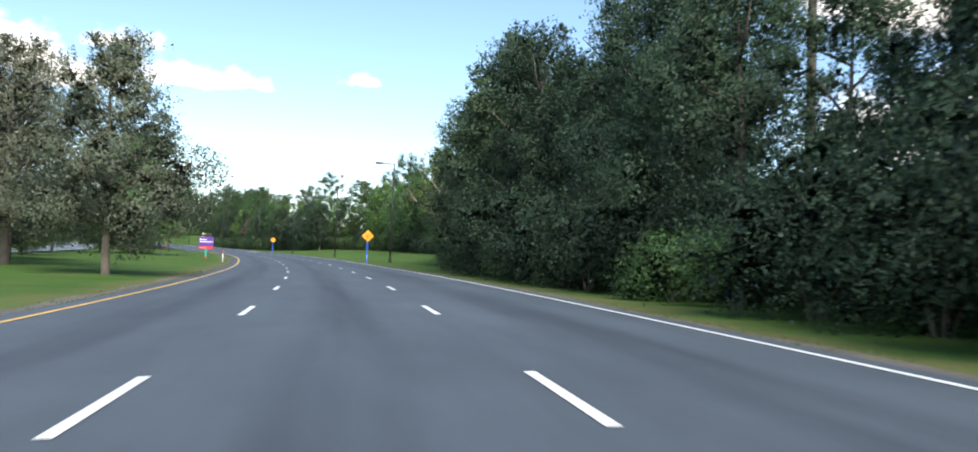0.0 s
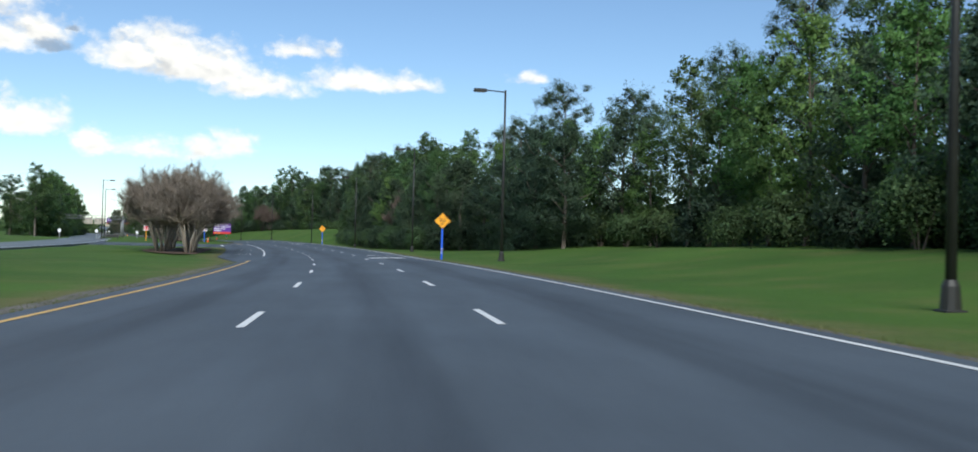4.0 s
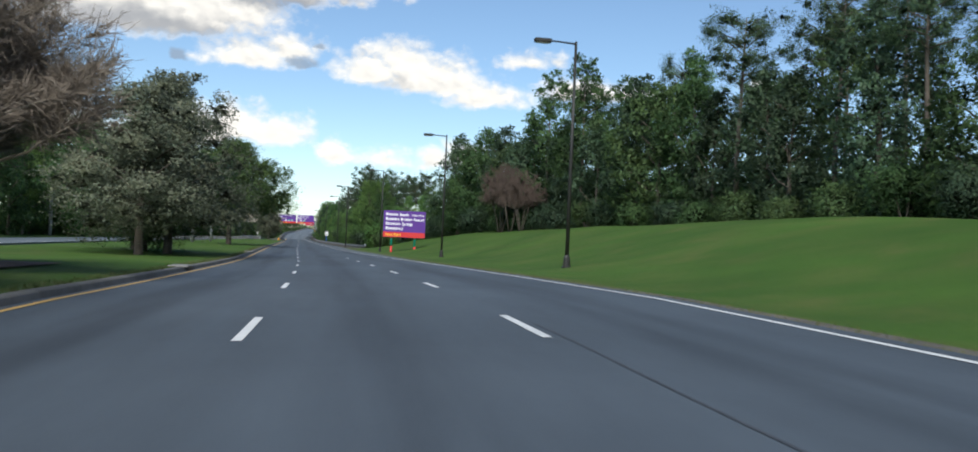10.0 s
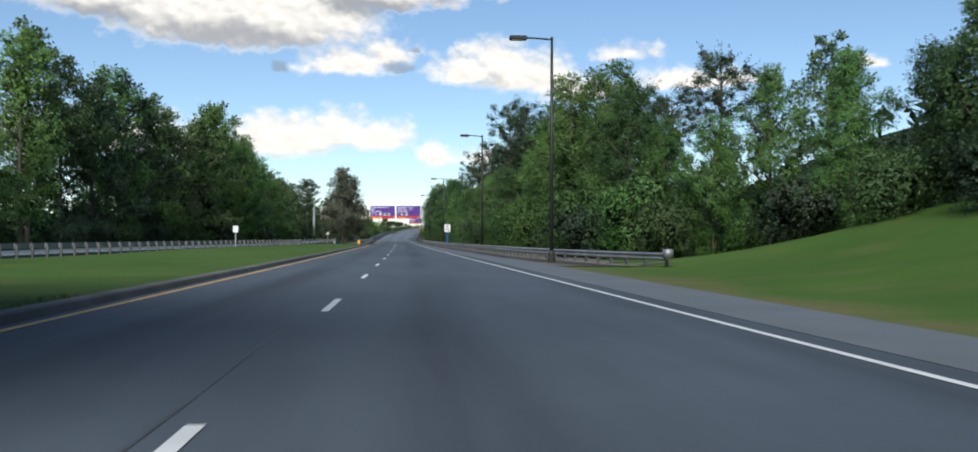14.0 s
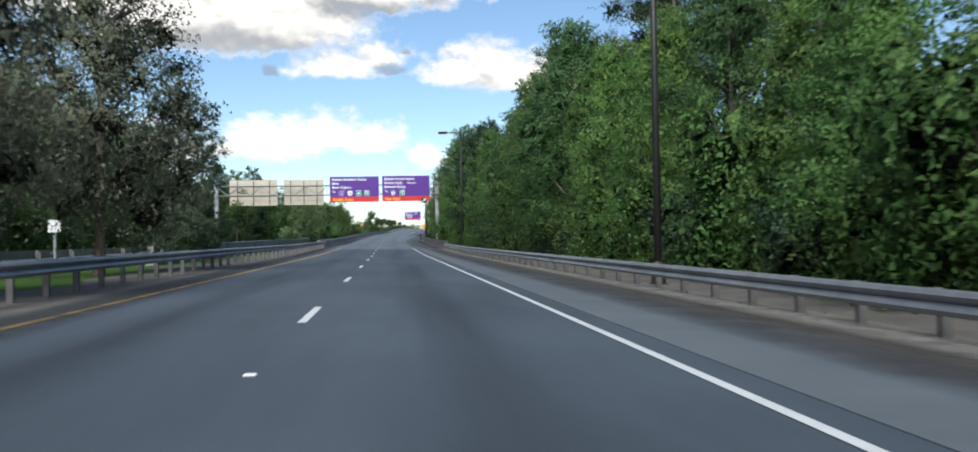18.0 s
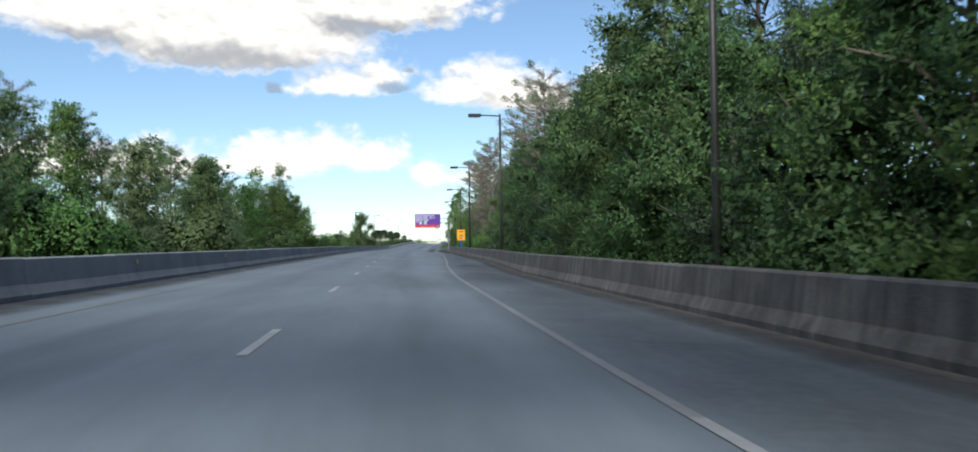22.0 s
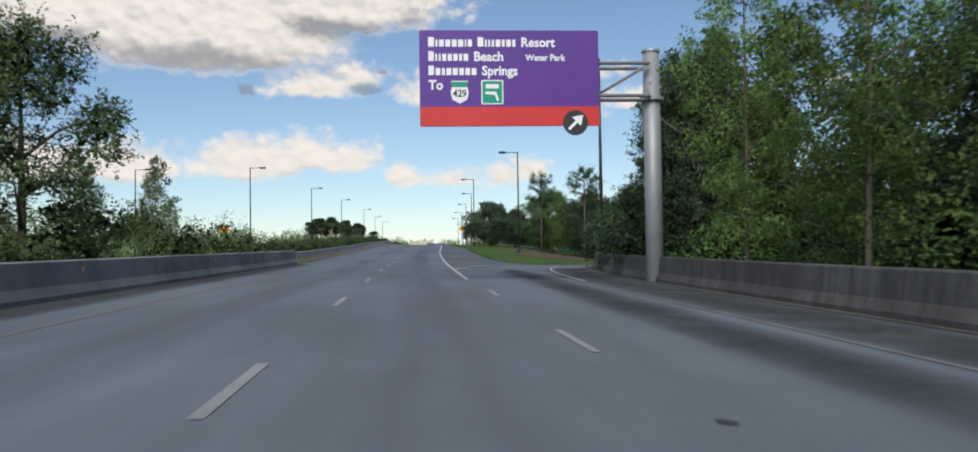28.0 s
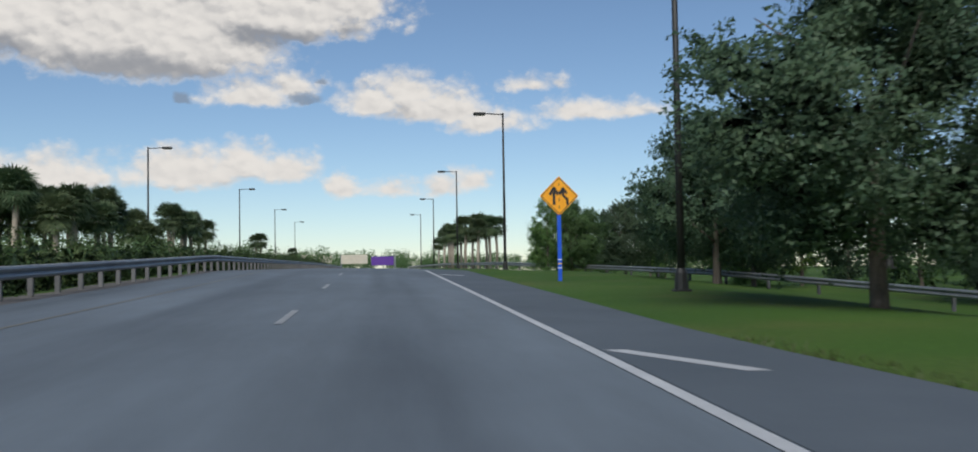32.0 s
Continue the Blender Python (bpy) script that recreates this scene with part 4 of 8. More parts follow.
stain_strip("dark oil band along the exit lane", 880, 975, lambda q: edge_line(q) - 0.95 - 1.0 * swell(q, 880, 976), lambda q: edge_line(q) - 0.95 + 0.6 * swell(q, 880, 976), OIL)
stain_strip("dark grit gathered along the parapet", 700, 976, lambda q: par_r(q) - (0.9 if q < 850 else 2.6 if q > 905 else 0.9 + 1.7 * (q - 850) / 55), lambda q: par_r(q) + 0.15, GRIT, 0.017)
# dark band that paints tree shade over the worn edge
stain_strip("worn asphalt beside the parapet, darkened with painted tree shade", 700, 930, lambda q: edge_line(q) - 0.5, lambda q: par_r(q) + 0.7, EDGE_SHADE_WEAR, 0.009)
stain_strip("dark grit along the far side of the shoulder", 503, 697, lambda q: rail_r(q) - 2.0, lambda q: rail_r(q) - 0.25, GRIT, 0.030)
stain_strip("pale rubble under the guard rail", 501, 697, lambda q: rail_r(q) - 0.75, lambda q: rail_r(q) + 0.5, RUBBLE, 0.055)
stain_strip("dark grit along the median edge", 606, 985, lambda q: edge_l(q) - 0.2, lambda q: edge_l(q) + 1.3, GRIT, 0.012)
stain_strip("worn dark wheel path past the ramp", 985, 1045, 0.8, 2.4, WEAR, 0.009)

# side street opening and the other carriageway
OTHER_S = [-60, 60, 300, 450, 520, 620, 740, 960, 1600]
OTHER = [-28, -27, -29, -27, -24, -17.5, -16.0, -22.0, -24.0]


def other_mid(s):
    return float(np.interp(s, OTHER_S, OTHER))


def ground_base(s, d, dz=0.0):
    return on_ground(s, d, dz)


def other_base(s, d, dz=0.0):
    p = road_at(s, d)
    p.z = deck(s, -6) + dz
    return p


far_road = thing("opposite_road", Matrix.Identity(4), "grey opposite carriageway beyond the grass median", "road", kind="structure")
child("asphalt", strip_mesh("asphalt", -60, 745, lambda s: other_mid(s) - 4.2, lambda s: other_mid(s) + 4.2, OLD_ASPHALT, 5.0, 0.10, 0.6, 2, other_base), far_road)
child("edge_line", strip_mesh("edge_line", -60, 745, lambda s: other_mid(s) + 3.7, lambda s: other_mid(s) + 3.82, WHITE, 5.0, 0.11, 0, 1, other_base), far_road)
side_street = thing("side_street", Matrix.Identity(4), "short asphalt street crossing the median", "road", kind="structure")
child("asphalt", strip_mesh("asphalt", 277, 302, lambda s: other_mid(s) + 4.1, lambda s: edge_l(s) + 0.05, ASPHALT, 2.5, 0.02, 0.2, 4, other_base), side_street)
child("stop_line", strip_mesh("stop_line", 283, 296, lambda s: -7.3 - (s - 283) * 0.0, lambda s: -6.9, WHITE, 3, 0.012), side_street)

# exit ramp, leaving to the right
RAMP = [(955, 5.2, 2.0), (965, 5.7, 2.1), (972, 6.4, 2.3), (978, 7.8, 2.5), (983, 9.8, 2.7), (988, 12.8, 2.9), (993, 17.2, 3.1), (998, 24.0, 3.2), (1002, 33.0, 3.3), (1006, 52.0, 3.3)]


def ramp_mesh(name, a, b, lift, material, first=0):
    pts = []
    for k in range(first, len(RAMP) - 1):
        for f in (0, 0.25, 0.5, 0.75):
            (s0, d0, w0), (s1, d1, w1) = RAMP[k], RAMP[k + 1]
            pts.append((s0 + (s1 - s0) * f, d0 + (d1 - d0) * f, w0 + (w1 - w0) * f))
    pts.append(RAMP[-1])
    flat = [Vector((p[1], p[0], 0)) for p in pts]
    verts, faces = [], []
    for i, p in enumerate(flat):
        way = (flat[min(i + 1, len(flat) - 1)] - flat[max(i - 1, 0)]).normalized()
        side = Vector((way.y, -way.x, 0))
        for o in (a, b):
            q = p + side * (o * pts[i][2])
            z = road_at(min(q.y, 985), min(q.x, 9.5)).z - 0.05 * max(0, q.x - 12)
            w = road_at(q.y, q.x)
            verts.append((w.x, w.y, z + lift))
        if i:
            faces.append((2 * i - 2, 2 * i - 1, 2 * i + 1, 2 * i))
    return mesh_of(name, verts, faces, material)


exit_ramp = thing("exit_ramp", Matrix.Identity(4), "dark asphalt exit ramp curving away behind the trees", "road", kind="structure")
child("asphalt", ramp_mesh("asphalt", -1, 1, 0.010, OLD_ASPHALT, 2), exit_ramp)
child("dark_asphalt", ramp_mesh("dark_asphalt", -0.99, 0.99, 0.016, RAMP_ASPHALT, 4), exit_ramp, label="darker newer asphalt")
child("shoulder_dirt", ramp_mesh("shoulder_dirt", 0.98, 1.9, 0.006, DIRT, 2), exit_ramp, label="dark dirt beside the ramp")


def painted_path(points, half):
    """A painted line along a smooth curve of stations and offsets."""
    fine = []
    for k in range(len(points) - 1):
        p0, p1, p2, p3 = (Vector(points[min(max(k + o, 0), len(points) - 1)]) for o in (-1, 0, 1, 2))
        for f in (0, 0.25, 0.5, 0.75):
            fine.append(0.5 * (2 * p1 + (p2 - p0) * f + (2 * p0 - 5 * p1 + 4 * p2 - p3) * f * f + (3 * p1 - p0 - 3 * p2 + p3) * f ** 3))
    fine.append(Vector(points[-1]))
    verts, faces = [], []
    for i, p in enumerate(fine):
        way = (fine[min(i + 1, len(fine) - 1)] - fine[max(i - 1, 0)]).normalized()
        for o in (-half, half):
            q = p + Vector((-way.y, way.x)) * o
            w = road_at(q.x, q.y)
            verts.append((w.x, w.y, road_at(min(q.x, 985), min(q.y, 9.5)).z - 0.05 * max(0, q.y - 12) + 0.026))
        if i:
            faces.append((2 * i - 2, 2 * i - 1, 2 * i + 1, 2 * i))
    return mesh_of("ramp_line", verts, faces, LINE_WHITE)


child("ramp_line", painted_path(((972.8, 3.36), (975.2, 3.7), (977.6, 4.25), (980, 5.0), (983.4, 6.5), (987, 8.7), (991.5, 12.6), (996, 18.5)), 0.06), exit_ramp, label="white painted ramp line")
child("ramp_line", painted_path(((958, 7.05), (966, 7.4), (973, 8.0), (979, 9.1), (983.8, 11.3), (988, 14.4), (993, 19.6), (997, 26)), 0.045), exit_ramp, label="white painted ramp line")


# ---- ground ----
def build_ground():
    ss = list(np.arange(-120, 1601, 5.0))
    outs = [0, 0.4, 1, 2, 3.4, 5, 7, 9, 12, 15, 19, 24, 30, 40, 55, 80, 120, 200]
    verts, faces, edge = [], [], []
    for s in ss:
        er, el = edge_r(s), edge_l(s)
        ds = [el - 0.06 - o for o in outs[::-1]] + [el + 0.12, er - 0.12] + [er + 0.06 + o for o in outs]
        for d in ds:
            p = on_ground(s, d)
            if abs(d) > 10:
                p.z += 0.18 * noise.noise(Vector((p.x * 0.05, p.y * 0.05, 0)))
            if other_mid(s) - 5.5 < d < other_mid(s) + 5.5 and s < 750:
                p.z = min(p.z, deck(s, -6) - 0.06)
            if 960 < s < 1012 and d > er:
                near = min(max(0.0, math.hypot(s - a, d - b) - w) for a, b, w in RAMP)
                p.z = min(p.z, road_at(min(s, 985), 9.5).z - 0.05 * max(0, d - 12) - 0.12) if near < 2.0 else p.z
            if 274 < s < 304 and -25 < d < el:
                p.z = deck(s, -6) - 0.12
            verts.append(p)
            edge.append(max(d - er, el - d + (1.7 if s > 300 else 0.0)) if s < 560 else 30.0)
    w = 2 * len(outs) + 2
    for i in range(len(ss) - 1):
        for k in range(w - 1):
            a = i * w + k
            faces.append((a, a + 1, a + w + 1, a + w))
    # out to the horizon
    n = len(ss)
    rim = [i * w for i in range(n)][::-1] + list(range(w)) + [i * w + w - 1 for i in range(n)] + [(n - 1) * w + k for k in range(w)][::-1]
    rim = [v for i, v in enumerate(rim) if v != rim[i - 1]]
    mid = Vector((60, 640, 0))
    o0 = len(verts)
    for v in rim:
        p = verts[v] - mid
        q = mid + Vector((p.x, p.y, 0)).normalized() * 4200
        verts.append((q.x, q.y, -3.0))
    m = len(rim)
    for i in range(m):
        faces.append((rim[i], rim[(i + 1) % m], o0 + (i + 1) % m, o0 + i))
    ob = new("ground", mesh_of("ground", verts, faces, GRASS, True))
    edge += [30.0] * (len(verts) - len(edge))
    ob.data.attributes.new("edge", "FLOAT", "POINT").data.foreach_set("value", edge)
    tagged(ob, "mown green grass verge and land beyond", "ground", kind="structure")
    bm = bmesh.new()
    bm.from_mesh(ob.data)
    bmesh.ops.recalc_face_normals(bm, faces=bm.faces)
    bm.to_mesh(ob.data)
    bm.free()


build_ground()


def grass_fringe(s0, s1, edge, side, per_metre, seed, wide=0.7):
    """Short blades that lean over the paving's edge."""
    r = np.random.default_rng(seed)
    verts, faces = [], []
    for j in range(int((s1 - s0) * per_metre)):
        s = s0 + (s1 - s0) * r.random()
        out = -0.10 + wide * r.random() ** 1.8 + 0.12 * noise.noise(Vector((s * 0.8, seed, 0)))
        p = on_ground(s, edge(s) + side * max(out, 0.02), -0.01)
        h, a, b = 0.04 + 0.07 * r.random(), 6.28 * r.random(), 6.28 * r.random()
        w = Vector((math.cos(a), math.sin(a), 0)) * 0.012
        o = len(verts)
        verts += [p - w, p + w, p + Vector((math.cos(b) * h * 0.6, math.sin(b) * h * 0.6, h))]
        faces.append((o, o + 1, o + 2))
    tagged(new("grass_fringe", mesh_of("grass_fringe", verts, faces, BLADE)), "ragged grass blades along the edge of the paving", "grass", kind="stuff")


BLADE = foliage("grass_blades", (0.075, 0.110, 0.028), (0.125, 0.150, 0.045), (0.20, 0.17, 0.085), 0.3)
for k, (s0, s1, f, side, n) in enumerate(((10, 396, edge_r, 1, 60), (20, 196, edge_l, -1, 60), (302, 480, lambda q: edge_l(q) - 0.30, -1, 60), (985, 1075, edge_r, 1, 90))):
    grass_fringe(s0, s1, f, side, n, 31 + k)
# ---- kerb along the median ----
kerb = thing("median_kerb", Matrix.Identity(4), "weathered dark concrete kerb with a gutter along the median", "kerb", kind="structure")
KERB_SHAPE = [(-0.32, -0.2), (-0.32, 0.135), (-0.28, 0.15), (-0.06, 0.15), (-0.02, 0.12), (0.02, 0.0), (0.30, -0.004), (0.30, -0.2)]
s = 300.0
while s < 606:
    child("kerb_stone", profile_mesh("kerb_stone", s, s + 2.98, lambda q: edge_l(q) + 0.02, KERB_SHAPE, KERB, 3.0), kerb)
    s += 3.0
for s in (371.0, 421.0):
    inlet = thing("drain_inlet", stand(s, edge_l(s) - 0.1, 0, 0.0), "concrete kerb inlet with a dark slot", "drain")
    child("hood", box_mesh("hood", 0.7, 1.8, 0.07, GUTTER, 0.02, (-0.15, 0, 0.0)), inlet)
    # solid black strip; the slot's inner darkness is only colour
    child("slot", box_mesh("slot", 0.02, 1.5, 0.10, BLACK, 0, (0.20, 0, -0.11)), inlet, label="black strip painted as the shade inside the slot")
# soil strip where grass meets the paving
for s0, s1, f, w in ((-60, 196, lambda q: edge_l(q) - 0.03, -0.75), (-60, 395, lambda q: edge_r(q) + 0.02, 0.55), (606, 700, lambda q: edge_l(q) - 0.02, -4.5), (503, 700, lambda q: edge_r(q) + 0.02, 6.5), (1000, 1300, lambda q: edge_l(q) - 0.02, -1.6)):
    ob = new("verge_soil", strip_mesh("verge_soil", s0, s1, (lambda q, f=f, w=w: min(f(q), f(q) + w * (0.7 + 0.5 * noise.noise(Vector((q * 0.21, w, 0)))))), (lambda q, f=f, w=w: max(f(q), f(q) + w * (0.7 + 0.5 * noise.noise(Vector((q * 0.21, w, 0)))))), DIRT, 1.5, 0.025, 0, 2, on_ground))
    tagged(ob, "bare sandy soil strip beside the paving", "soil", kind="structure")

# ---- guard rails ----
W_BEAM = [(0.0, 0.72), (0.05, 0.70), (0.075, 0.655), (0.05, 0.61), (0.01, 0.575), (0.05, 0.54), (0.075, 0.495), (0.05, 0.45), (0.0, 0.43), (-0.012, 0.43), (-0.012, 0.72)]


def guard_rail(name, s0, s1, offset, facing, label, base=road_at, post_every=1.905, lift=0.0, material=None):
    """A W-beam rail: beam lengths, posts and blocks. facing +1: its face looks to the right."""
    rail = thing(name, Matrix.Identity(4), label, "guard rail")
    shape = [(a * facing, z + lift) for a, z in W_BEAM]
    if facing < 0:
        shape = shape[::-1]
    s = s0
    while s < s1 - 0.1:
        e = min(s + 3.81, s1)
        child("beam", profile_mesh("beam", s, e + 0.06, offset, shape, material or STEEL, 2.0, base), rail)
        s = e
    post = box_mesh("post", 0.13, 0.10, 1.0, STEEL_DARK, 0.012, (0, 0, -0.35))
    block = box_mesh("block", 0.14, 0.11, 0.30, STEEL_DARK, 0.012, (0, 0, 0.42))
    s = s0 + 0.4
    while s < s1:
        d = offset(s) if callable(offset) else offset
        m = Matrix.Translation(base(s, d - 0.22 * facing, lift)) @ Matrix.Rotation(heading(s), 4, "Z")
        p = child("post", post, rail, m)
        child("block", block, p, Matrix.Translation((0.09 * facing, 0, 0)))
        s += post_every
    return rail


right_rail = guard_rail("guard_rail", 499, 697, rail_r, -1, "galvanised steel guard rail on short posts along the concrete shoulder", lift=-0.12)
flare = merged(tube_data([(0, 0, 0.40), (0, 0, 0.74)], [0.20, 0.20], 12))
child("end_terminal", mesh_of("end_terminal", *flare, STEEL, True), right_rail, Matrix.Translation(road_at(498.8, rail_r(498.8))), "rounded flared steel end")
rail_l = lambda s: float(np.interp(s, [606, 615, 640, 698], [-5.2, -5.3, -5.5, -5.15]))
left_rail = guard_rail("guard_rail", 606, 700, rail_l, 1, "galvanised steel guard rail beside the median")
child("end_marker", box_mesh("end_marker", 0.35, 0.10, 0.55, AMBER, 0.03), left_rail, Matrix.Translation(road_at(605.6, -5.2, 0.12)), "yellow end marker")
guard_rail("guard_rail", 960, 1290, lambda s: float(np.interp(s, [960, 985, 1000, 1290], [-5.95, -5.85, -6.1, -6.1])), 1, "galvanised steel guard rail past the bridge parapet")
guard_rail("guard_rail", 470, 600, lambda s: other_mid(s) + 5.6, -1, "steel guard rail on the far side of the median", other_base, 1.905, 0.05)
guard_rail("guard_rail", 600, 652, lambda s: other_mid(s) + 5.0, -1, "steel guard rail on the far side of the median", other_base, 3.81, 0.05)
guard_rail("guard_rail", 1040, 1290, lambda s: float(np.interp(s, [1040, 1092, 1150, 1290], [30.0, 20.5, 12.0, 9.0])), -1, "distant steel guard rail beside the merging ramp", on_ground, 3.81)


# ---- bridge parapets ----
def parapet(name, s0, s1, offset, facing, material, label, tall=0.82):
    wall = thing(name, Matrix.Identity(4), label, "bridge parapet", kind="structure")
    shape = [(0.0, -0.3), (0.0, 0.10), (-0.10 * facing, 0.30), (-0.15 * facing, tall - 0.03), (-0.19 * facing, tall), (-0.42 * facing, tall), (-0.44 * facing, tall - 0.03), (-0.44 * facing, -1.2)]
    if facing < 0:
        shape = shape[::-1]
    s = s0
    rng = random.Random(4)
    while s < s1 - 0.5:
        e = min(s + 6.1, s1)
        jog = rng.uniform(-0.012, 0.012)
        panel = [(a, z + jog) for a, z in shape]
        child("parapet_panel", profile_mesh("parapet_panel", s + 0.012, e - 0.012, offset, panel, material, 3.1), wall)
        s = e
    return wall


par_l = lambda s: float(np.interp(s, [699, 760, 900, 987], [-5.55, -5.45, -6.1, -5.55]))
parapet("parapet", 698, 977, par_r, -1, PARAPET, "stained concrete bridge parapet beside the woods, their shade painted in")
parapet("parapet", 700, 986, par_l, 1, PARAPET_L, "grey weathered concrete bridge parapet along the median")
for s0, s1, w in ((700, 976, 0.35),):
    ob = new("verge_soil", strip_mesh("verge_soil", s0, s1, lambda q, w=w: par_r(q) - w * (0.8 + 0.45 * noise.noise(Vector((q * 0.17, w, 0)))), lambda q: par_r(q) - 0.01, DIRT, 1.5, 0.014, 0, 2))
    tagged(ob, "dark gritty dirt gathered along the parapet foot", "soil", kind="structure")
parapet("parapet", 654, 748, lambda s: other_mid(s) + 5.2, -1, PARAPET_L, "grey concrete parapet of the opposite carriageway")
marker = box_mesh("reflector", 0.02, 0.10, 0.14, GOLD, 0.004)
white_marker = box_mesh("reflector", 0.02, 0.09, 0.12, LETTER, 0.004)
for k in range(20):
    s = 706 + 14.3 * k
    ob = thing("reflector", Matrix.Translation(road_at(s, par_l(s) - 0.135, 0.52)) @ Matrix.Rotation(heading(s), 4, "Z"), "small reflector fixed to the parapet", "reflector", "parapet reflectors")
    child("reflector_plate", marker if k % 3 else white_marker, ob)


# ---- street lamps ----
def lamp_template(tall):
    """A tapered pole on a skirted base, a short arm and a flat box head."""
    lamp = thing("street_lamp", Matrix.Identity(4), "dark bronze street lamp with a flat box head on an arm", "street lamp", "lamps along the road")
    child("base", mesh_of("base", *merged(box_data(0.42, 0.42, 0.08, 0.015), tube_data([(0, 0, 0.08), (0, 0, 0.5), (0, 0, 0.62)], [0.19, 0.16, 0.11], 10)), BRONZE), lamp)
    child("pole", mesh_of("pole", *tube_data([(0, 0, 0.1), (0, 0, tall * 0.5), (0, 0, tall)], [0.105, 0.085, 0.065], 10), BRONZE, True), lamp)
    arm = child("arm", mesh_of("arm", *tube_data([(0.05, 0, tall - 0.12), (-0.9, 0, tall - 0.07), (-1.35, 0, tall - 0.06)], [0.045, 0.04, 0.04], 6), BRONZE), lamp)
    head = child("head", mesh_of("head", *box_data(0.85, 0.36, 0.20, 0.04, (-1.65, 0, tall - 0.17)), BRONZE), lamp)
    child("lens", mesh_of("lens", *box_data(0.62, 0.28, 0.03, 0.008, (-1.68, 0, tall - 0.195)), LENS), head, label="pale flat glass lens")
    return lamp


lamp_a = lamp_template(11.0)
spots = [(108.5, 12.6), (152.4, 12.1), (198.0, 12.2), (240.5, 12.5), (288.0, 12.5), (334.0, 12.9), (378.5, 12.8), (420.0, 12.65), (465.0, 10.9), (510.0, 8.2)]
spots += [(555.5, 8.4), (623.5, 7.8), (690.5, 7.9), (755.0, 8.2), (799.0, 8.2), (843.0, 8.9), (887.0, 9.9), (931.0, 10.3), (976.8, 11.2), (1032.5, 12.05), (1087.5, 9.2), (1131.0, 10.4), (1173.0, 10.6), (1217.0, 10.6), (1260.0, 10.6)]
for i, (s, d) in enumerate(spots):
    z = deck(s, min(d, 9)) - 1.3 if 740 < s < 960 else None
    m = stand(s, d, 0, -0.03, z)
    if i == 0:
        lamp_a.matrix_basis = m
    else:
        copy_thing(lamp_a, m)
for s, d in ((1059, -21.6), (1114.5, -20.5), (1153, -18.5), (1200, -16.8), (1245, -16.5), (1290, -16.5), (973.8, -29.6), (1060, -37.0), (373.5, -25.0), (334, -26.0), (410, -34)):
    copy_thing(lamp_a, stand(s, d, 180, -0.05, None if s < 500 else deck(s, -6)))
for s, d in ((1101.5, 22.5),):
    copy_thing(lamp_a, stand(s, d, 0, 0, deck(s, 6)))


# ---- signs ----
def post_data(h, r=0.055, seg=8):
    return tube_data([(0, 0, -0.3), (0, 0, h)], [r, r], seg)


def diamond(name, s, d, foot, z_mid, label, draw, size=1.0):
    """An amber warning diamond on a blue post with pale bands."""
    base = on_ground(s, d)
    sign = thing(name, Matrix.Translation(base) @ Matrix.Rotation(heading(s) + radians(2), 4, "Z"), label, "road sign")
    h = z_mid - base.z
    r = 0.86 * 0.95
    child("post", mesh_of("post", *merged(box_data(0.13, 0.13, h + 0.2, 0.02, (0, 0, -0.25))), BLUE), sign, label="bright blue post")
    for k in range(3):
        child("post_band", box_mesh("post_band", 0.137, 0.137, 0.035, GOLD if k == 1 else LETTER, 0.004, (0, 0, 0.42 + 0.14 * k)), sign, label="pale band" if k != 1 else "yellow band")
    child("collar", box_mesh("collar", 0.10, 0.10, 0.22, TEAL, 0.01, (0, 0, h - r * size - 0.10 * size)), sign, label="teal collar")
    o = [(0, -r + 0.06), (0.05, -r + 0.03), (r - 0.03, -0.05), (r, 0), (r - 0.03, 0.05), (0.05, r - 0.03), (0, r), (-0.05, r - 0.03), (-r + 0.03, 0.05), (-r, 0), (-r + 0.03, -0.05), (-0.05, -r + 0.03)]
    plate = child("plate", mesh_of("plate", *plate_data([(x * 0.86, z * 0.86) for x, z in o], 0.012), AMBER), sign, Matrix.Translation((0, -0.09, h)) @ Matrix.Diagonal((size, 1, size, 1)))
    edge = []
    q = 0.86 * r * 0.93
    for a, b in (((0, -q), (q, 0)), ((q, 0), (0, q)), ((0, q), (-q, 0)), ((-q, 0), (0, -q))):
        va, vb = Vector((a[0], -0.004, a[1])), Vector((b[0], -0.004, b[1]))
        n = (vb - va).normalized()
        sd = Vector((-n.z, 0, n.x)) * 0.012
        edge.append(([va - sd, vb - sd, vb + sd, va + sd], [(0, 1, 2, 3)]))
    child("border", mesh_of("border", *merged(*edge), BLACK), plate)
    draw(plate)
    return sign


def put_words(text, height, material, parent, x, z, squeeze=1.0, bold=0.01, centre=True, label="", y=-0.008):
    me, width = words(text, height, material, squeeze, bold)
    return child("lettering", me, parent, Matrix.Translation((x - (width / 2 if centre else 0), y, z)) @ FACE, label)


def merge_left_words(plate):
    put_words("LANE ENDS", 0.10, BLACK, plate, 0, 0.16, 0.8)
    put_words("MERGE", 0.17, BLACK, plate, 0, -0.07, 0.85)
    put_words("LEFT", 0.17, BLACK, plate, 0, -0.32, 0.85)


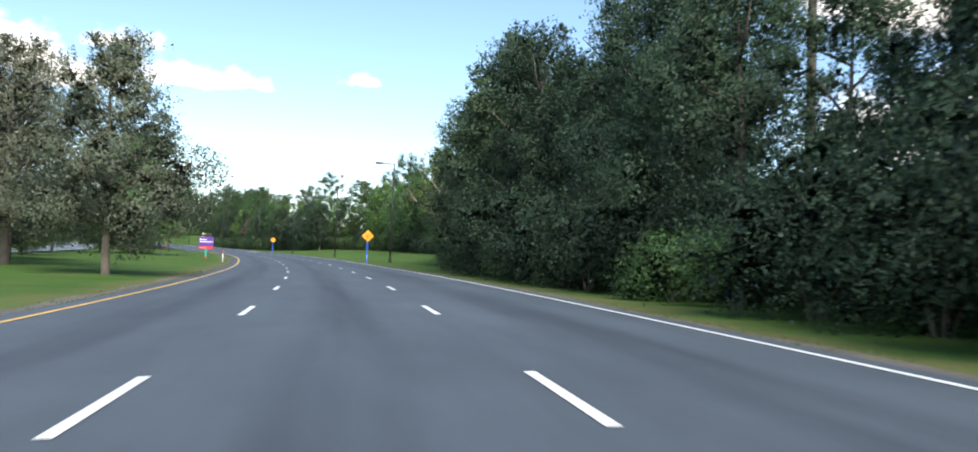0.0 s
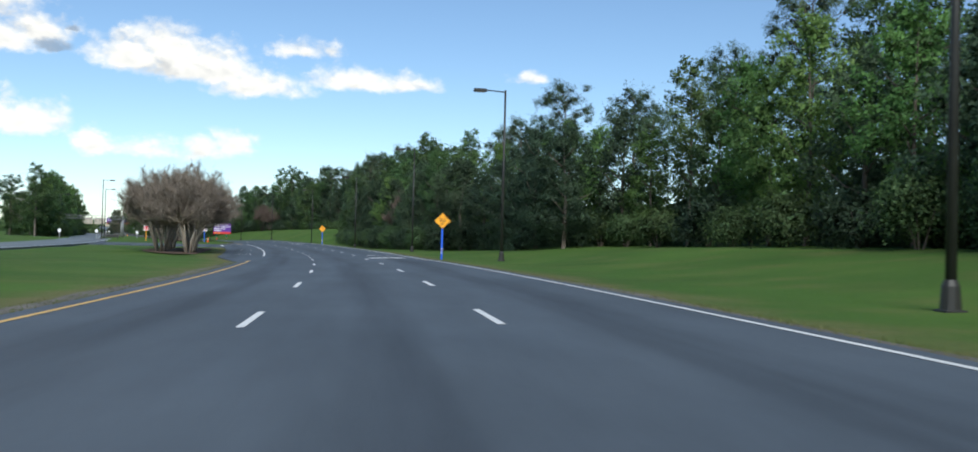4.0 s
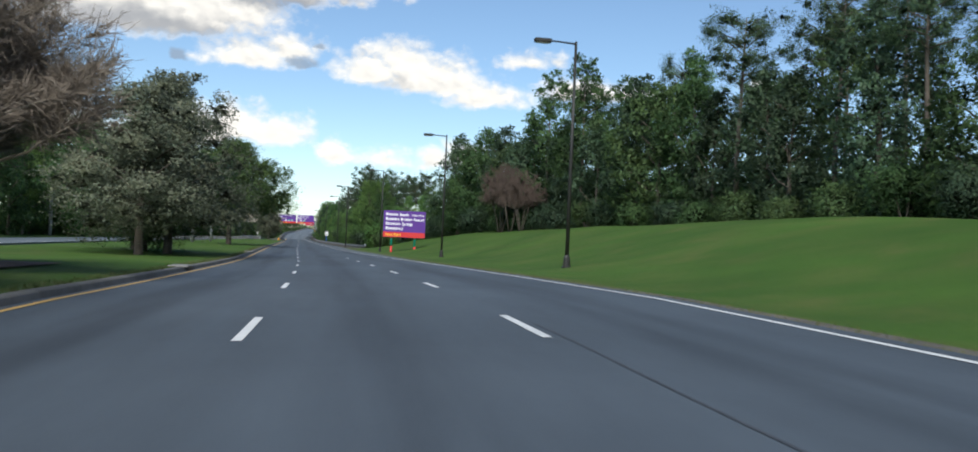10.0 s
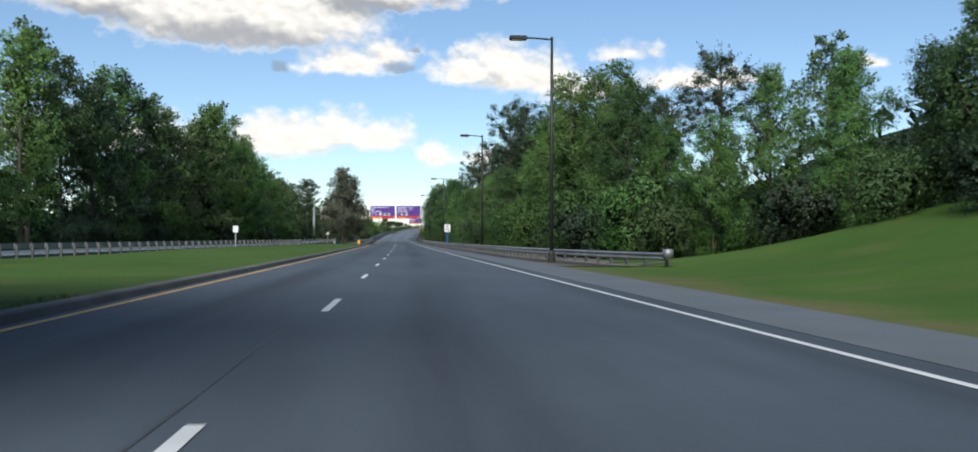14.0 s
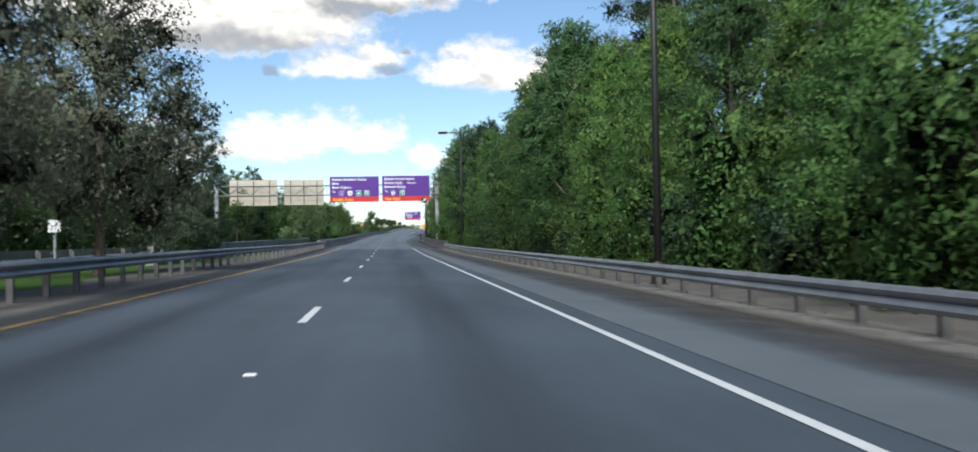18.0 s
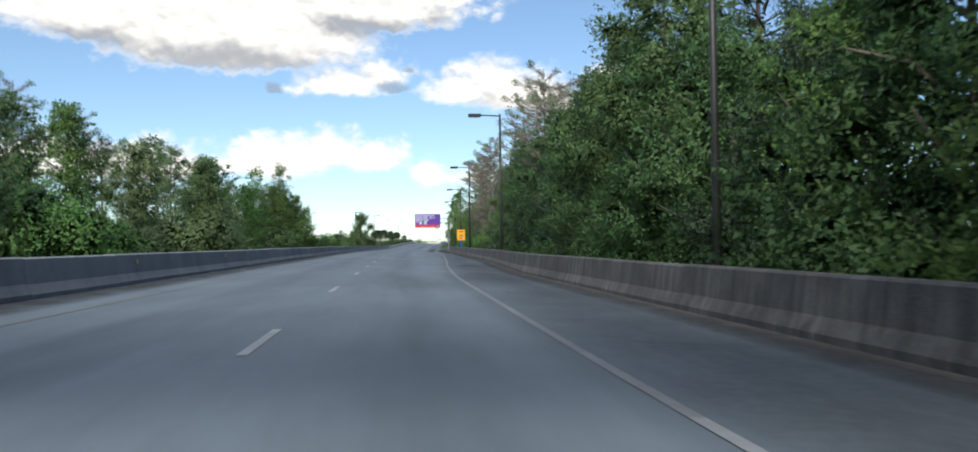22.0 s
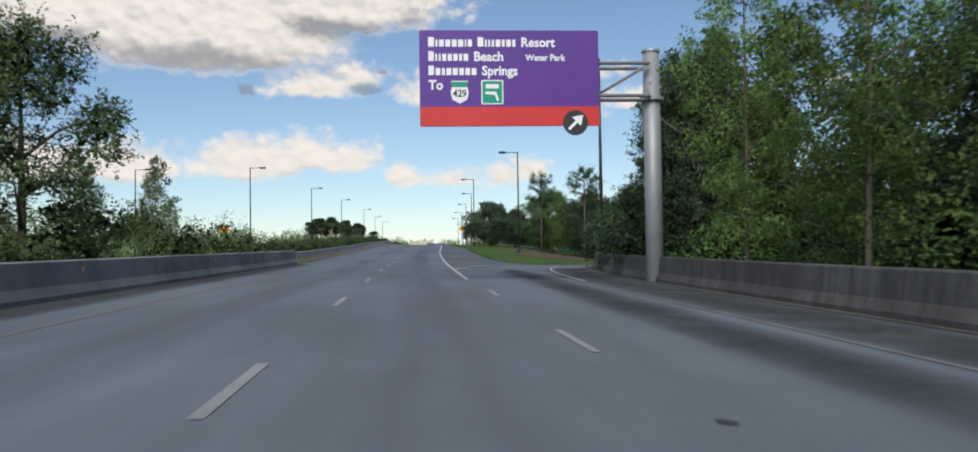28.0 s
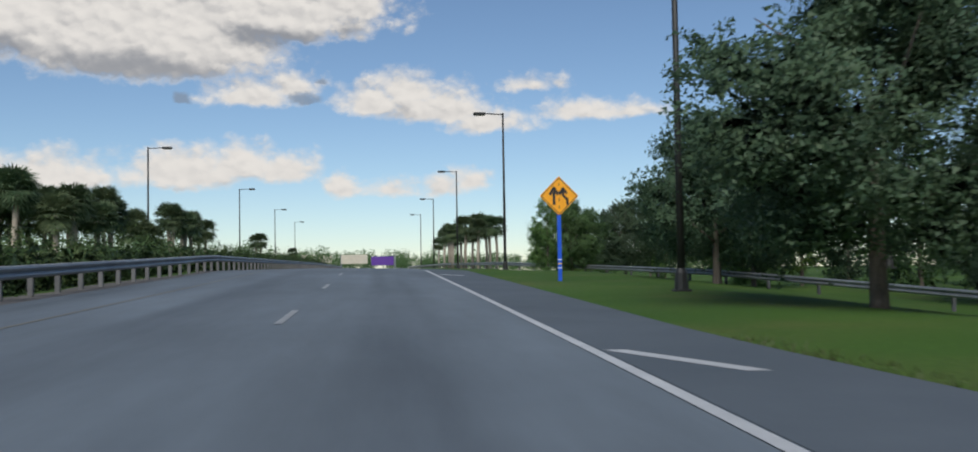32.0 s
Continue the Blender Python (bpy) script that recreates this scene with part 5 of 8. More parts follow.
def stroke(points, width, parent, name="symbol", material=None, y=-0.006):
    parts = []
    for a, b in zip(points[:-1], points[1:]):
        va, vb = Vector((a[0], y, a[1])), Vector((b[0], y, b[1]))
        n = (vb - va).normalized()
        sd = Vector((-n.z, 0, n.x)) * width / 2
        parts.append(([va - sd - n * width * 0.2, vb - sd + n * width * 0.2, vb + sd + n * width * 0.2, va + sd - n * width * 0.2], [(0, 1, 2, 3)]))
    return child(name, mesh_of(name, *merged(*parts), material or BLACK), parent)


def narrow_symbol(plate):
    stroke([(-0.14, -0.34), (-0.14, 0.34)], 0.085, plate)
    stroke([(0.22, -0.34), (0.20, -0.05), (0.10, 0.10), (0.07, 0.34)], 0.085, plate)


def added_symbol(plate):
    stroke([(-0.19, -0.30), (-0.19, 0.16)], 0.10, plate)
    stroke([(-0.33, 0.06), (-0.19, 0.30), (-0.05, 0.06)], 0.10, plate)
    stroke([(0.30, -0.30), (0.30, -0.12), (0.15, 0.02), (0.13, 0.18)], 0.09, plate)
    stroke([(0.02, 0.06), (0.14, 0.28), (0.27, 0.10)], 0.09, plate)
    for k in range(4):
        stroke([(0.0, -0.45 + 0.27 * k), (0.0, -0.35 + 0.27 * k)], 0.025, plate)


diamond("warning_sign", 102.3, 9.2, 0, deck(102.3, 9.2) + 2.68, "amber diamond lane-ends sign on a blue post in the grass", merge_left_words, 0.88)
diamond("warning_sign", 200.5, 8.7, 0, deck(200.5, 8.7) + 2.47, "amber diamond merge sign on a blue post with white bands", merge_left_words, 0.75)
diamond("warning_sign", 297.7, 8.75, 0, deck(297.7, 8.75) + 2.38, "amber diamond road-narrows sign on a blue post", narrow_symbol, 0.79)
diamond("warning_sign", 1095.8, 7.6, 0, deck(1095.8, 7.6) + 2.86, "amber diamond added-lane sign on a blue post", added_symbol, 0.94)
back_diamond = thing("warning_sign", Matrix.Translation(on_ground(1041, -21.2)) @ Matrix.Rotation(heading(1041), 4, "Z"), "amber diamond sign on a blue post across the median", "road sign")
zb = deck(1041, -6) + 2.6 - back_diamond.matrix_basis.translation.z
child("post", mesh_of("post", *post_data(zb), BLUE), back_diamond, label="blue post")
child("plate", mesh_of("plate", *plate_data([(0, -0.8), (0.8, 0), (0, 0.8), (-0.8, 0)], 0.015), AMBER), back_diamond, Matrix.Translation((0, -0.08, zb)))


def guide_panel(parent, x0, x1, z0, z1, band, rows, last, y=-0.02, arrow=False, shields=None):
    """A purple guide panel with a red foot band. rows: (z, [pieces]); a piece is a word or a tuple of letter widths."""
    w, h = x1 - x0, z1 - z0
    panel = child("panel", mesh_of("panel", *plate_data([(x - 0.0, z) for x, z in rounded(w, h, 0.06, (x0 + x1) / 2, (z0 + z1) / 2)], 0.05), PURPLE), parent, Matrix.Translation((0, y, 0)))
    child("foot_band", mesh_of("foot_band", *plate_data([(x0 + 0.01, z0 + 0.01), (x1 - 0.01, z0 + 0.01), (x1 - 0.01, z0 + band), (x0 + 0.01, z0 + band)], 0.004), RED), panel, Matrix.Translation((0, -0.006, 0)), "red band")
    for z, x, height, pieces in rows:
        cx = x0 + x
        for piece in pieces:
            if isinstance(piece, str):
                me, width = words(piece, height, LETTER, 0.95, 0.04)
            else:
                me, width = bars(piece, height, LETTER)
            child("lettering", me, panel, Matrix.Translation((cx, -0.008, z0 + z)) @ FACE)
            cx += width + height * 0.42
    if last:
        put_words(last, band * 0.47, GOLD, panel, x0 + 0.06 * w, z0 + band * 0.27, 1.0, 0.038, False, "yellow lettering", -0.014)
    for kind, x, z, size, text in shields or ():
        cx, cz = x0 + x, z0 + z
        if kind == "interstate":
            o = [(0, -0.5), (0.32, -0.3), (0.46, 0.05), (0.40, 0.5), (0.2, 0.42), (0, 0.5), (-0.2, 0.42), (-0.40, 0.5), (-0.46, 0.05), (-0.32, -0.3)]
            child("shield_border", mesh_of("shield_border", *plate_data([(cx + a * size * 1.12, cz + b * size * 1.1) for a, b in o], 0.004), LETTER), panel, Matrix.Translation((0, -0.006, 0)))
            sh = child("shield", mesh_of("shield", *plate_data([(cx + a * size, cz + b * size) for a, b in o], 0.004), SIGN_BLUE), panel, Matrix.Translation((0, -0.011, 0)), "blue route shield")
            child("shield_cap", mesh_of("shield_cap", *plate_data([(cx - 0.38 * size, cz + 0.24 * size), (cx + 0.38 * size, cz + 0.24 * size), (cx + 0.36 * size, cz + 0.44 * size), (cx - 0.36 * size, cz + 0.44 * size)], 0.002), RED), panel, Matrix.Translation((0, -0.014, 0)))
            put_words(text, size * 0.4, LETTER, panel, cx, cz - 0.25 * size, 0.9, 0.02, True, "", -0.019)
        elif kind in ("route", "toll"):
            o = [(0, -0.5), (0.36, -0.32), (0.44, 0.0), (0.36, 0.28), (0.42, 0.5), (-0.42, 0.5), (-0.36, 0.28), (-0.44, 0.0), (-0.36, -0.32)]
            child("shield", mesh_of("shield", *plate_data([(cx + a * size * (1.15 if kind == "route" else 0.9), cz + b * size) for a, b in o], 0.004), LETTER), panel, Matrix.Translation((0, -0.008, 0)), "white route shield")
            if kind == "toll":
                child("shield_cap", mesh_of("shield_cap", *plate_data([(cx - 0.33 * size, cz + 0.22 * size), (cx + 0.33 * size, cz + 0.22 * size), (cx + 0.36 * size, cz + 0.46 * size), (cx - 0.36 * size, cz + 0.46 * size)], 0.002), SIGN_GREEN), panel, Matrix.Translation((0, -0.013, 0)))
            put_words(text, size * 0.32, BLACK, panel, cx, cz - 0.2 * size, 0.9, 0.02, True, "", -0.017)
        else:
            child("emblem_border", mesh_of("emblem_border", *plate_data(rounded(size * 0.94, size * 1.04, size * 0.07, cx, cz), 0.004), LETTER), panel, Matrix.Translation((0, -0.006, 0)))
            child("emblem", mesh_of("emblem", *plate_data(rounded(size * 0.84, size * 0.94, size * 0.05, cx, cz), 0.004), SIGN_GREEN), panel, Matrix.Translation((0, -0.011, 0)), "green emblem")
            if kind == "plane":
                o = [(0, 0.36), (0.05, 0.28), (0.05, 0.1), (0.32, -0.08), (0.32, -0.15), (0.05, -0.06), (0.04, -0.25), (0.12, -0.32), (0.12, -0.37), (-0.12, -0.37), (-0.12, -0.32), (-0.04, -0.25), (-0.05, -0.06), (-0.32, -0.15), (-0.32, -0.08), (-0.05, 0.1), (-0.05, 0.28)]
            else:
                o = [(-0.3, 0.02), (0.16, 0.02), (0.28, -0.34), (0.20, -0.38), (0.10, -0.12), (-0.3, -0.08)]
                child("emblem_bar", mesh_of("emblem_bar", *plate_data([(cx - 0.28 * size, cz + 0.16 * size), (cx + 0.28 * size, cz + 0.16 * size), (cx + 0.28 * size, cz + 0.34 * size), (cx - 0.28 * size, cz + 0.34 * size)], 0.002), LETTER), panel, Matrix.Translation((0, -0.014, 0)))
            child("emblem_figure", mesh_of("emblem_figure", *plate_data([(cx + a * size, cz + b * size) for a, b in o], 0.002), LETTER), panel, Matrix.Translation((0, -0.014, 0)))
    if arrow:
        cx, cz, r = x1 - 0.78, z0 + 0.10, 0.40
        disc = [(cx + r * math.cos(2 * math.pi * k / 28), cz + r * math.sin(2 * math.pi * k / 28)) for k in range(28)]
        child("arrow_disc", mesh_of("arrow_disc", *plate_data(disc, 0.03), BLACK), panel, Matrix.Translation((0, -0.036, 0)), "black disc")
        o = [(-0.22, -0.16), (-0.16, -0.22), (0.06, 0.0), (0.16, -0.10), (0.22, 0.22), (-0.10, 0.16), (0.0, 0.06)]
        child("arrow", mesh_of("arrow", *plate_data([(cx + a * 1.1, cz + b * 1.1) for a, b in o], 0.004), LETTER), panel, Matrix.Translation((0, -0.042, 0)), "white arrow")
    return panel


# letter widths that stand for brand words
W6, W7, W8 = (0.62, 0.2, 0.5, 0.52, 0.5, 0.55, 0.14, 0.45), (0.58, 0.25, 0.25, 0.0, 0.5, 0.3, 0.5, 0.3), (0.58, 0.2, 0.2, 0.42, 0.42, 0.45, 0.3, 0.48)
W_COR = (0.58, 0.5, 0.32, 0.5, 0.52, 0.48, 0.5, 0.5)
W_MC = (0.75, 0.45, 0.6, 0.5, 0.52, 0.5, 0.22, 0.5, 0.12, 0.42)
W_ALL = (0.62, 0.2, 0.2, 0.25, 0.5, 0.3, 0.48, 0.32)
W_HOL = (0.6, 0.5, 0.2, 0.2, 0.5, 0.65, 0.5, 0.5, 0.5)
W_EP = (0.55, 0.52, 0.48, 0.5, 0.3)
W_MAG = (0.72, 0.48, 0.52, 0.2, 0.45)

# big roadside guide sign on two teal posts
s, base_z = 457.0, deck(457, 10)
guide = thing("guide_sign", Matrix.Translation(Vector((road_at(457, 13.2).x, road_at(457, 13.2).y, base_z))) @ Matrix.Rotation(heading(457) - radians(3), 4, "Z"), "purple guide sign with a red foot band on two teal posts", "guide sign")
guide_panel(guide, -2.65, 2.65, 1.98, 5.33, 0.66, [
    (2.72, 0.30, 0.36, [W8, "Beach"]), (2.74, 3.55, 0.24, ["Water Park"]),
    (2.13, 0.30, 0.36, [W6, W_ALL, "Resort"]), (1.54, 0.30, 0.36, [W_COR, "Springs"]), (0.95, 0.30, 0.36, [W_MC])], "Next Right")
for x in (-1.55, 1.40):
    zf = -0.5
    p = child("post", mesh_of("post", *tube_data([(x, 0.26, 0.85), (x, 0.26, 5.1)], [0.15, 0.15], 12), TEAL, True), guide, label="teal round post")
    child("post_foot", mesh_of("post_foot", *tube_data([(x, 0.26, zf), (x, 0.26, 0.86)], [0.153, 0.153], 12), RED, True), p, label="red painted foot")
    child("post_cap", mesh_of("post_cap", *tube_data([(x, 0.26, 1.85), (x, 0.26, 1.97)], [0.157, 0.157], 12), RED, True), p, label="red band")

# small purple sign and the red and white stake
pur = thing("guide_sign", stand(107.8, -7.0, 0), "small purple guide sign with a red foot on a teal post", "guide sign")
dz = deck(107.8, -7.0) - pur.matrix_basis.translation.z
guide_panel(pur, -0.74, 0.74, 1.08 + dz, 2.33 + dz, 0.26, [(0.90, 0.12, 0.15, [W6]), (0.68, 0.12, 0.15, [(0.6, 0.5, 0.2, 0.6, 0.48, 0.2), "Kingdom"])], "Next Left")
pp = child("post", box_mesh("post", 0.16, 0.16, 0.85 + dz, TEAL, 0.02, (0, 0.11, 0.25)), pur, label="teal post")
child("post_foot", box_mesh("post_foot", 0.165, 0.165, 0.45, RED, 0.02, (0, 0.11, -0.2)), pp, label="red foot")
stroke([(-0.10, 2.62 + dz), (-0.42, 2.62 + dz)], 0.06, pur, "arrow", LETTER)
stroke([(-0.30, 2.74 + dz), (-0.43, 2.62 + dz), (-0.30, 2.50 + dz)], 0.05, pur, "arrow_head", LETTER)
child("arrow_plate", box_mesh("arrow_plate", 0.5, 0.02, 0.32, BLACK, 0.004, (0.3, 0.04, 2.42 + dz)), pur, label="dark plate")
stake = thing("marker_stake", stand(91.3, -5.0), "red and white plastic marker stake in the grass", "marker")
child("stem", mesh_of("stem", *tube_data([(0, 0, -0.1), (0, 0, 0.75)], [0.04, 0.04], 8), LETTER, True), stake)
child("top", mesh_of("top", *tube_data([(0, 0, 0.75), (0, 0, 1.15), (0, 0, 1.18)], [0.042, 0.042, 0.02], 8), RED, True), stake, label="red top")


def plate_sign(name, s, d, w, h, z0, label, material, post, lines, dz=None):
    base = on_ground(s, d)
    sign = thing(name, Matrix.Translation(base) @ Matrix.Rotation(heading(s), 4, "Z"), label, "road sign")
    z0 += deck(s, min(d, 9.5) if d > 0 else max(d, -9)) - base.z
    child("post", box_mesh("post", 0.12, 0.12, z0 + h * 0.8 + 0.3, post, 0.015, (0, 0.09, -0.3)), sign)
    plate = child("plate", mesh_of("plate", *plate_data(rounded(w, h, 0.05, 0, z0 + h / 2), 0.012), material), sign)
    for text, size, z in lines:
        put_words(text, size, BLACK, plate, 0, z0 + z, 0.92, 0.02)
    return sign, plate, z0


plate_sign("speed_limit_sign", 606, 7.55, 0.86, 1.10, 2.13, "white speed limit sign reading 45 on a blue post", LETTER, BLUE, [("SPEED", 0.13, 0.87), ("LIMIT", 0.13, 0.66), ("45", 0.38, 0.13)])
_, p25, z25 = plate_sign("advisory_sign", 863, 8.9, 1.0, 1.35, 1.70, "amber advisory speed sign reading 25 above the parapet", AMBER, BLUE, [("25", 0.42, 0.38)])
child("text_bar", box_mesh("text_bar", 0.55, 0.006, 0.14, BLACK, 0, (0, -0.005, z25 + 1.05)), p25)
child("text_bar", box_mesh("text_bar", 0.42, 0.006, 0.10, BLACK, 0, (0, -0.005, z25 + 0.14)), p25)
for s, d, w, h, z in ((690, -24.5, 0.62, 0.9, 1.2), (560, -15.2, 0.5, 0.65, 1.5), (640, -12.0, 0.5, 0.5, 1.4), (466, 26.0, .4, .5, 1.0)):
    plate_sign("plate_sign", s, d, w, h, z, "small white plate sign on a thin grey post", LETTER, POLE_GREY, [])

# ---- overhead gantries ----
def truss(parent, x0, x1, z0, z1, y=0.35, depth=0.9):
    for yy in (y, y + depth):
        for zz in (z0, z1):
            child("chord", mesh_of("chord", *tube_data([(x0, yy, zz), (x1, yy, zz)], [0.06, 0.06], 8), POLE_GREY, True), parent)
        n = max(2, int((x1 - x0) / 1.5))
        for k in range(n):
            a, b = x0 + (x1 - x0) * k / n, x0 + (x1 - x0) * (k + 1) / n
            za, zb_ = (z0, z1) if k % 2 else (z1, z0)
            child("brace", mesh_of("brace", *tube_data([(a, yy, za), (b, yy, zb_)], [0.032, 0.032], 6), POLE_GREY), parent)
    n = max(2, int((x1 - x0) / 3))
    for k in range(n + 1):
        a = x0 + (x1 - x0) * k / n
        child("strut", mesh_of("strut", *tube_data([(a, y, z0), (a, y + depth, z1)], [0.03, 0.03], 6), POLE_GREY), parent)


def back_panel(parent, x0, x1, z0, z1):
    panel = child("back_panel", mesh_of("back_panel", *plate_data([(x0, z0), (x1, z0), (x1, z1), (x0, z1)], 0.04), SIGN_BACK), parent, Matrix.Translation((0, 1.30, 0)), "bare aluminium back of a sign")
    n = 3
    for k in range(n):
        x = x0 + (x1 - x0) * (k + 0.5) / n
        child("stiffener", box_mesh("stiffener", 0.10, 0.12, z1 - z0 - 0.2, STEEL_DARK, 0.01, (x, -0.08, z0 + 0.1)), panel)
    for k in range(5):
        child("seam", box_mesh("seam", x1 - x0, 0.012, 0.02, POLE_GREY, 0, ((x0 + x1) / 2, -0.006, z0 + (z1 - z0) * (k + 1) / 6)), panel)
    child("top_edge", box_mesh("top_edge", x1 - x0, 0.03, 0.05, STEEL, 0, ((x0 + x1) / 2, 0.02, z1)), panel)


G = 737.0
gz0 = deck(G, 0)
gantry = thing("sign_gantry", Matrix.Translation(Vector((road_at(G, 0).x, road_at(G, 0).y, gz0))) @ Matrix.Rotation(heading(G), 4, "Z"), "grey steel sign gantry spanning both carriageways", "sign gantry")
for x in (-22.3, 7.95):
    child("column", mesh_of("column", *tube_data([(x, 0.8, -3.0), (x, 0.8, 9.0)], [0.34, 0.30], 16), POLE_GREY, True), gantry)
    child("column_cap", mesh_of("column_cap", *tube_data([(x, 0.8, 9.0), (x, 0.8, 9.08)], [0.35, 0.33], 16), POLE_GREY), gantry)
truss(gantry, -22.3, 7.95, 7.0, 8.3)
guide_panel(gantry, -6.85, -0.14, 5.95, 9.45, 0.72, [
    (2.96, 0.32, 0.31, [W6, W_HOL, "Studios"]), (2.42, 0.32, 0.31, [W_EP]), (1.88, 0.32, 0.31, [W_MAG, "Kingdom"]), (1.28, 0.32, 0.31, ["To"])],
    "Straight Ahead", shields=[("interstate", 1.55, 1.20, 0.70, "4"), ("route", 2.75, 1.20, 0.70, "192"), ("plane", 3.95, 1.20, 0.72, ""), ("state", 5.05, 1.20, 0.72, "")])
guide_panel(gantry, 0.32, 6.88, 5.97, 9.5, 0.72, [
    (2.96, 0.32, 0.31, [W6, W_ALL, "Resort"]), (2.42, 0.32, 0.31, [W8, "Beach"]), (2.44, 3.4, 0.20, ["Water Park"]), (1.88, 0.32, 0.31, [W_COR, "Springs"]), (1.28, 0.32, 0.31, ["To"])],
    "Next Right", arrow=True, shields=[("toll", 1.5, 1.20, 0.72, "429"), ("state", 2.75, 1.20, 0.72, "")])
back_panel(gantry, -20.6, -14.1, 5.65, 9.15)
back_panel(gantry, -13.2, -7.8, 5.7, 9.1)

E1 = 957.0
exit_sign = thing("exit_sign", Matrix.Translation(Vector((road_at(E1, 0).x, road_at(E1, 0).y, deck(E1, 5)))) @ Matrix.Rotation(heading(E1), 4, "Z"), "purple overhead exit sign cantilevered from a grey column", "exit sign")
child("column", mesh_of("column", *tube_data([(9.35, 0.8, -2.0), (9.35, 0.8, 7.45)], [0.30, 0.27], 16), POLE_GREY, True), exit_sign)
child("column_cap", mesh_of("column_cap", *tube_data([(9.35, 0.8, 7.45), (9.35, 0.8, 7.53)], [0.31, 0.29], 16), POLE_GREY), exit_sign)
child("flange", mesh_of("flange", *tube_data([(9.35, 0.8, 5.85), (9.35, 0.8, 5.95)], [0.40, 0.40], 16), POLE_GREY), exit_sign)
truss(exit_sign, 1.9, 9.2, 5.95, 7.0)
guide_panel(exit_sign, 1.78, 7.46, 4.93, 7.97, 0.62, [
    (2.52, 0.28, 0.30, [W6, W_ALL, "Resort"]), (2.07, 0.28, 0.30, [W8, "Beach"]), (2.08, 3.35, 0.20, ["Water Park"]), (1.62, 0.28, 0.30, [W_COR, "Springs"]), (1.17, 0.28, 0.30, ["To"])],
    "", arrow=True, shields=[("toll", 1.25, 1.08, 0.72, "429"), ("state", 2.28, 1.08, 0.74, "")])
# far signs: gantry over the other carriageway and distant backs
for s, d, w in ((1330, -14, 8), (1330, -4, 7)):
    far = thing("overhead_sign", Matrix.Translation(road_at(s, d, 0)) @ Matrix.Rotation(heading(s), 4, "Z"), "distant overhead sign seen from its pale back", "road sign")
    child("panel", mesh_of("panel", *plate_data([(-w / 2, 1.6), (w / 2, 1.6), (w / 2, 4.0), (-w / 2, 4.0)], 0.05), SIGN_BACK), far)
    child("column", mesh_of("column", *tube_data([(-w / 2, 0.3, -6), (-w / 2, 0.3, 4)], [0.2, 0.2], 8), POLE_GREY), far)
far = thing("guide_sign", Matrix.Translation(road_at(1330, 3.5)) @ Matrix.Rotation(heading(1330), 4, "Z"), "distant purple overhead sign", "road sign")
child("panel", mesh_of("panel", *plate_data([(-3, 1.2), (3, 1.2), (3, 3.6), (-3, 3.6)], 0.05), PURPLE), far)
child("column", mesh_of("column", *tube_data([(3.3, 0.3, -4), (3.3, 0.3, 4)], [0.2, 0.2], 8), POLE_GREY), far)

# gantry seen behind the median trees, over the other carriageway
og = thing("sign_gantry", Matrix.Translation(other_base(478, -20)) @ Matrix.Rotation(heading(478), 4, "Z"), "grey sign gantry over the opposite carriageway", "sign gantry")
for x in (-14.0, 5.2):
    child("column", mesh_of("column", *tube_data([(x, 0.8, -0.5), (x, 0.8, 7.0)], [0.26, 0.22], 12), POLE_GREY, True), og)
truss(og, -14.0, 5.2, 5.9, 6.9)
pole = thing("utility_column", stand(500, -14.2), "plain grey steel column in the median", "column")
child("shaft", mesh_of("shaft", *tube_data([(0, 0, -0.3), (0, 0, 5.2)], [0.22, 0.19], 12), POLE_GREY, True), pole)
child("cap", mesh_of("cap", *tube_data([(0, 0, 5.2), (0, 0, 5.26)], [0.21, 0.2], 12), POLE_GREY), pole)

# things at the side street
def octagon(r):
    return [(r * math.cos(radians(22.5 + 45 * k)), r * math.sin(radians(22.5 + 45 * k))) for k in range(8)]


for s, d, post in ((318, -18.5, AMBER), (311, -14.5, BLUE)):
    st = thing("stop_sign", stand(s, d, 0), "red stop sign on a painted post beside the side street", "stop sign")
    child("post", box_mesh("post", 0.11, 0.11, 2.5, post, 0.012, (0, 0.06, -0.3)), st)
    plate = child("plate", mesh_of("plate", *plate_data([(x, z + 2.15) for x, z in rounded(0.86, 0.86, 0.05)], 0.012), LETTER), st)
    face = child("face", mesh_of("face", *plate_data([(x, z + 2.15) for x, z in octagon(0.40)], 0.006), RED), plate, Matrix.Translation((0, -0.01, 0)))
    me, width = words("STOP", 0.22, LETTER, 0.9, 0.02)
    child("lettering", me, plate, Matrix.Translation((-width / 2, -0.016, 2.04)) @ FACE)
    if post is BLUE:
        child("arrow_plate", box_mesh("arrow_plate", 0.8, 0.02, 0.26, BLACK, 0.004, (0, 0.0, 1.38)), st)
nt_, ntp, ntz = plate_sign("no_turn_sign", 314, -9.0, 0.80, 0.80, 2.25, "white no-right-turn sign on a blue post on the island", LETTER, BLUE, [])
ring = [(0.32 * math.cos(2 * math.pi * k / 24), ntz + 0.4 + 0.32 * math.sin(2 * math.pi * k / 24)) for k in range(25)]
stroke(ring, 0.055, ntp, "ring", RED)
stroke([(-0.12, ntz + 0.2), (-0.12, ntz + 0.42), (0.0, ntz + 0.5), (0.16, ntz + 0.5)], 0.06, ntp)
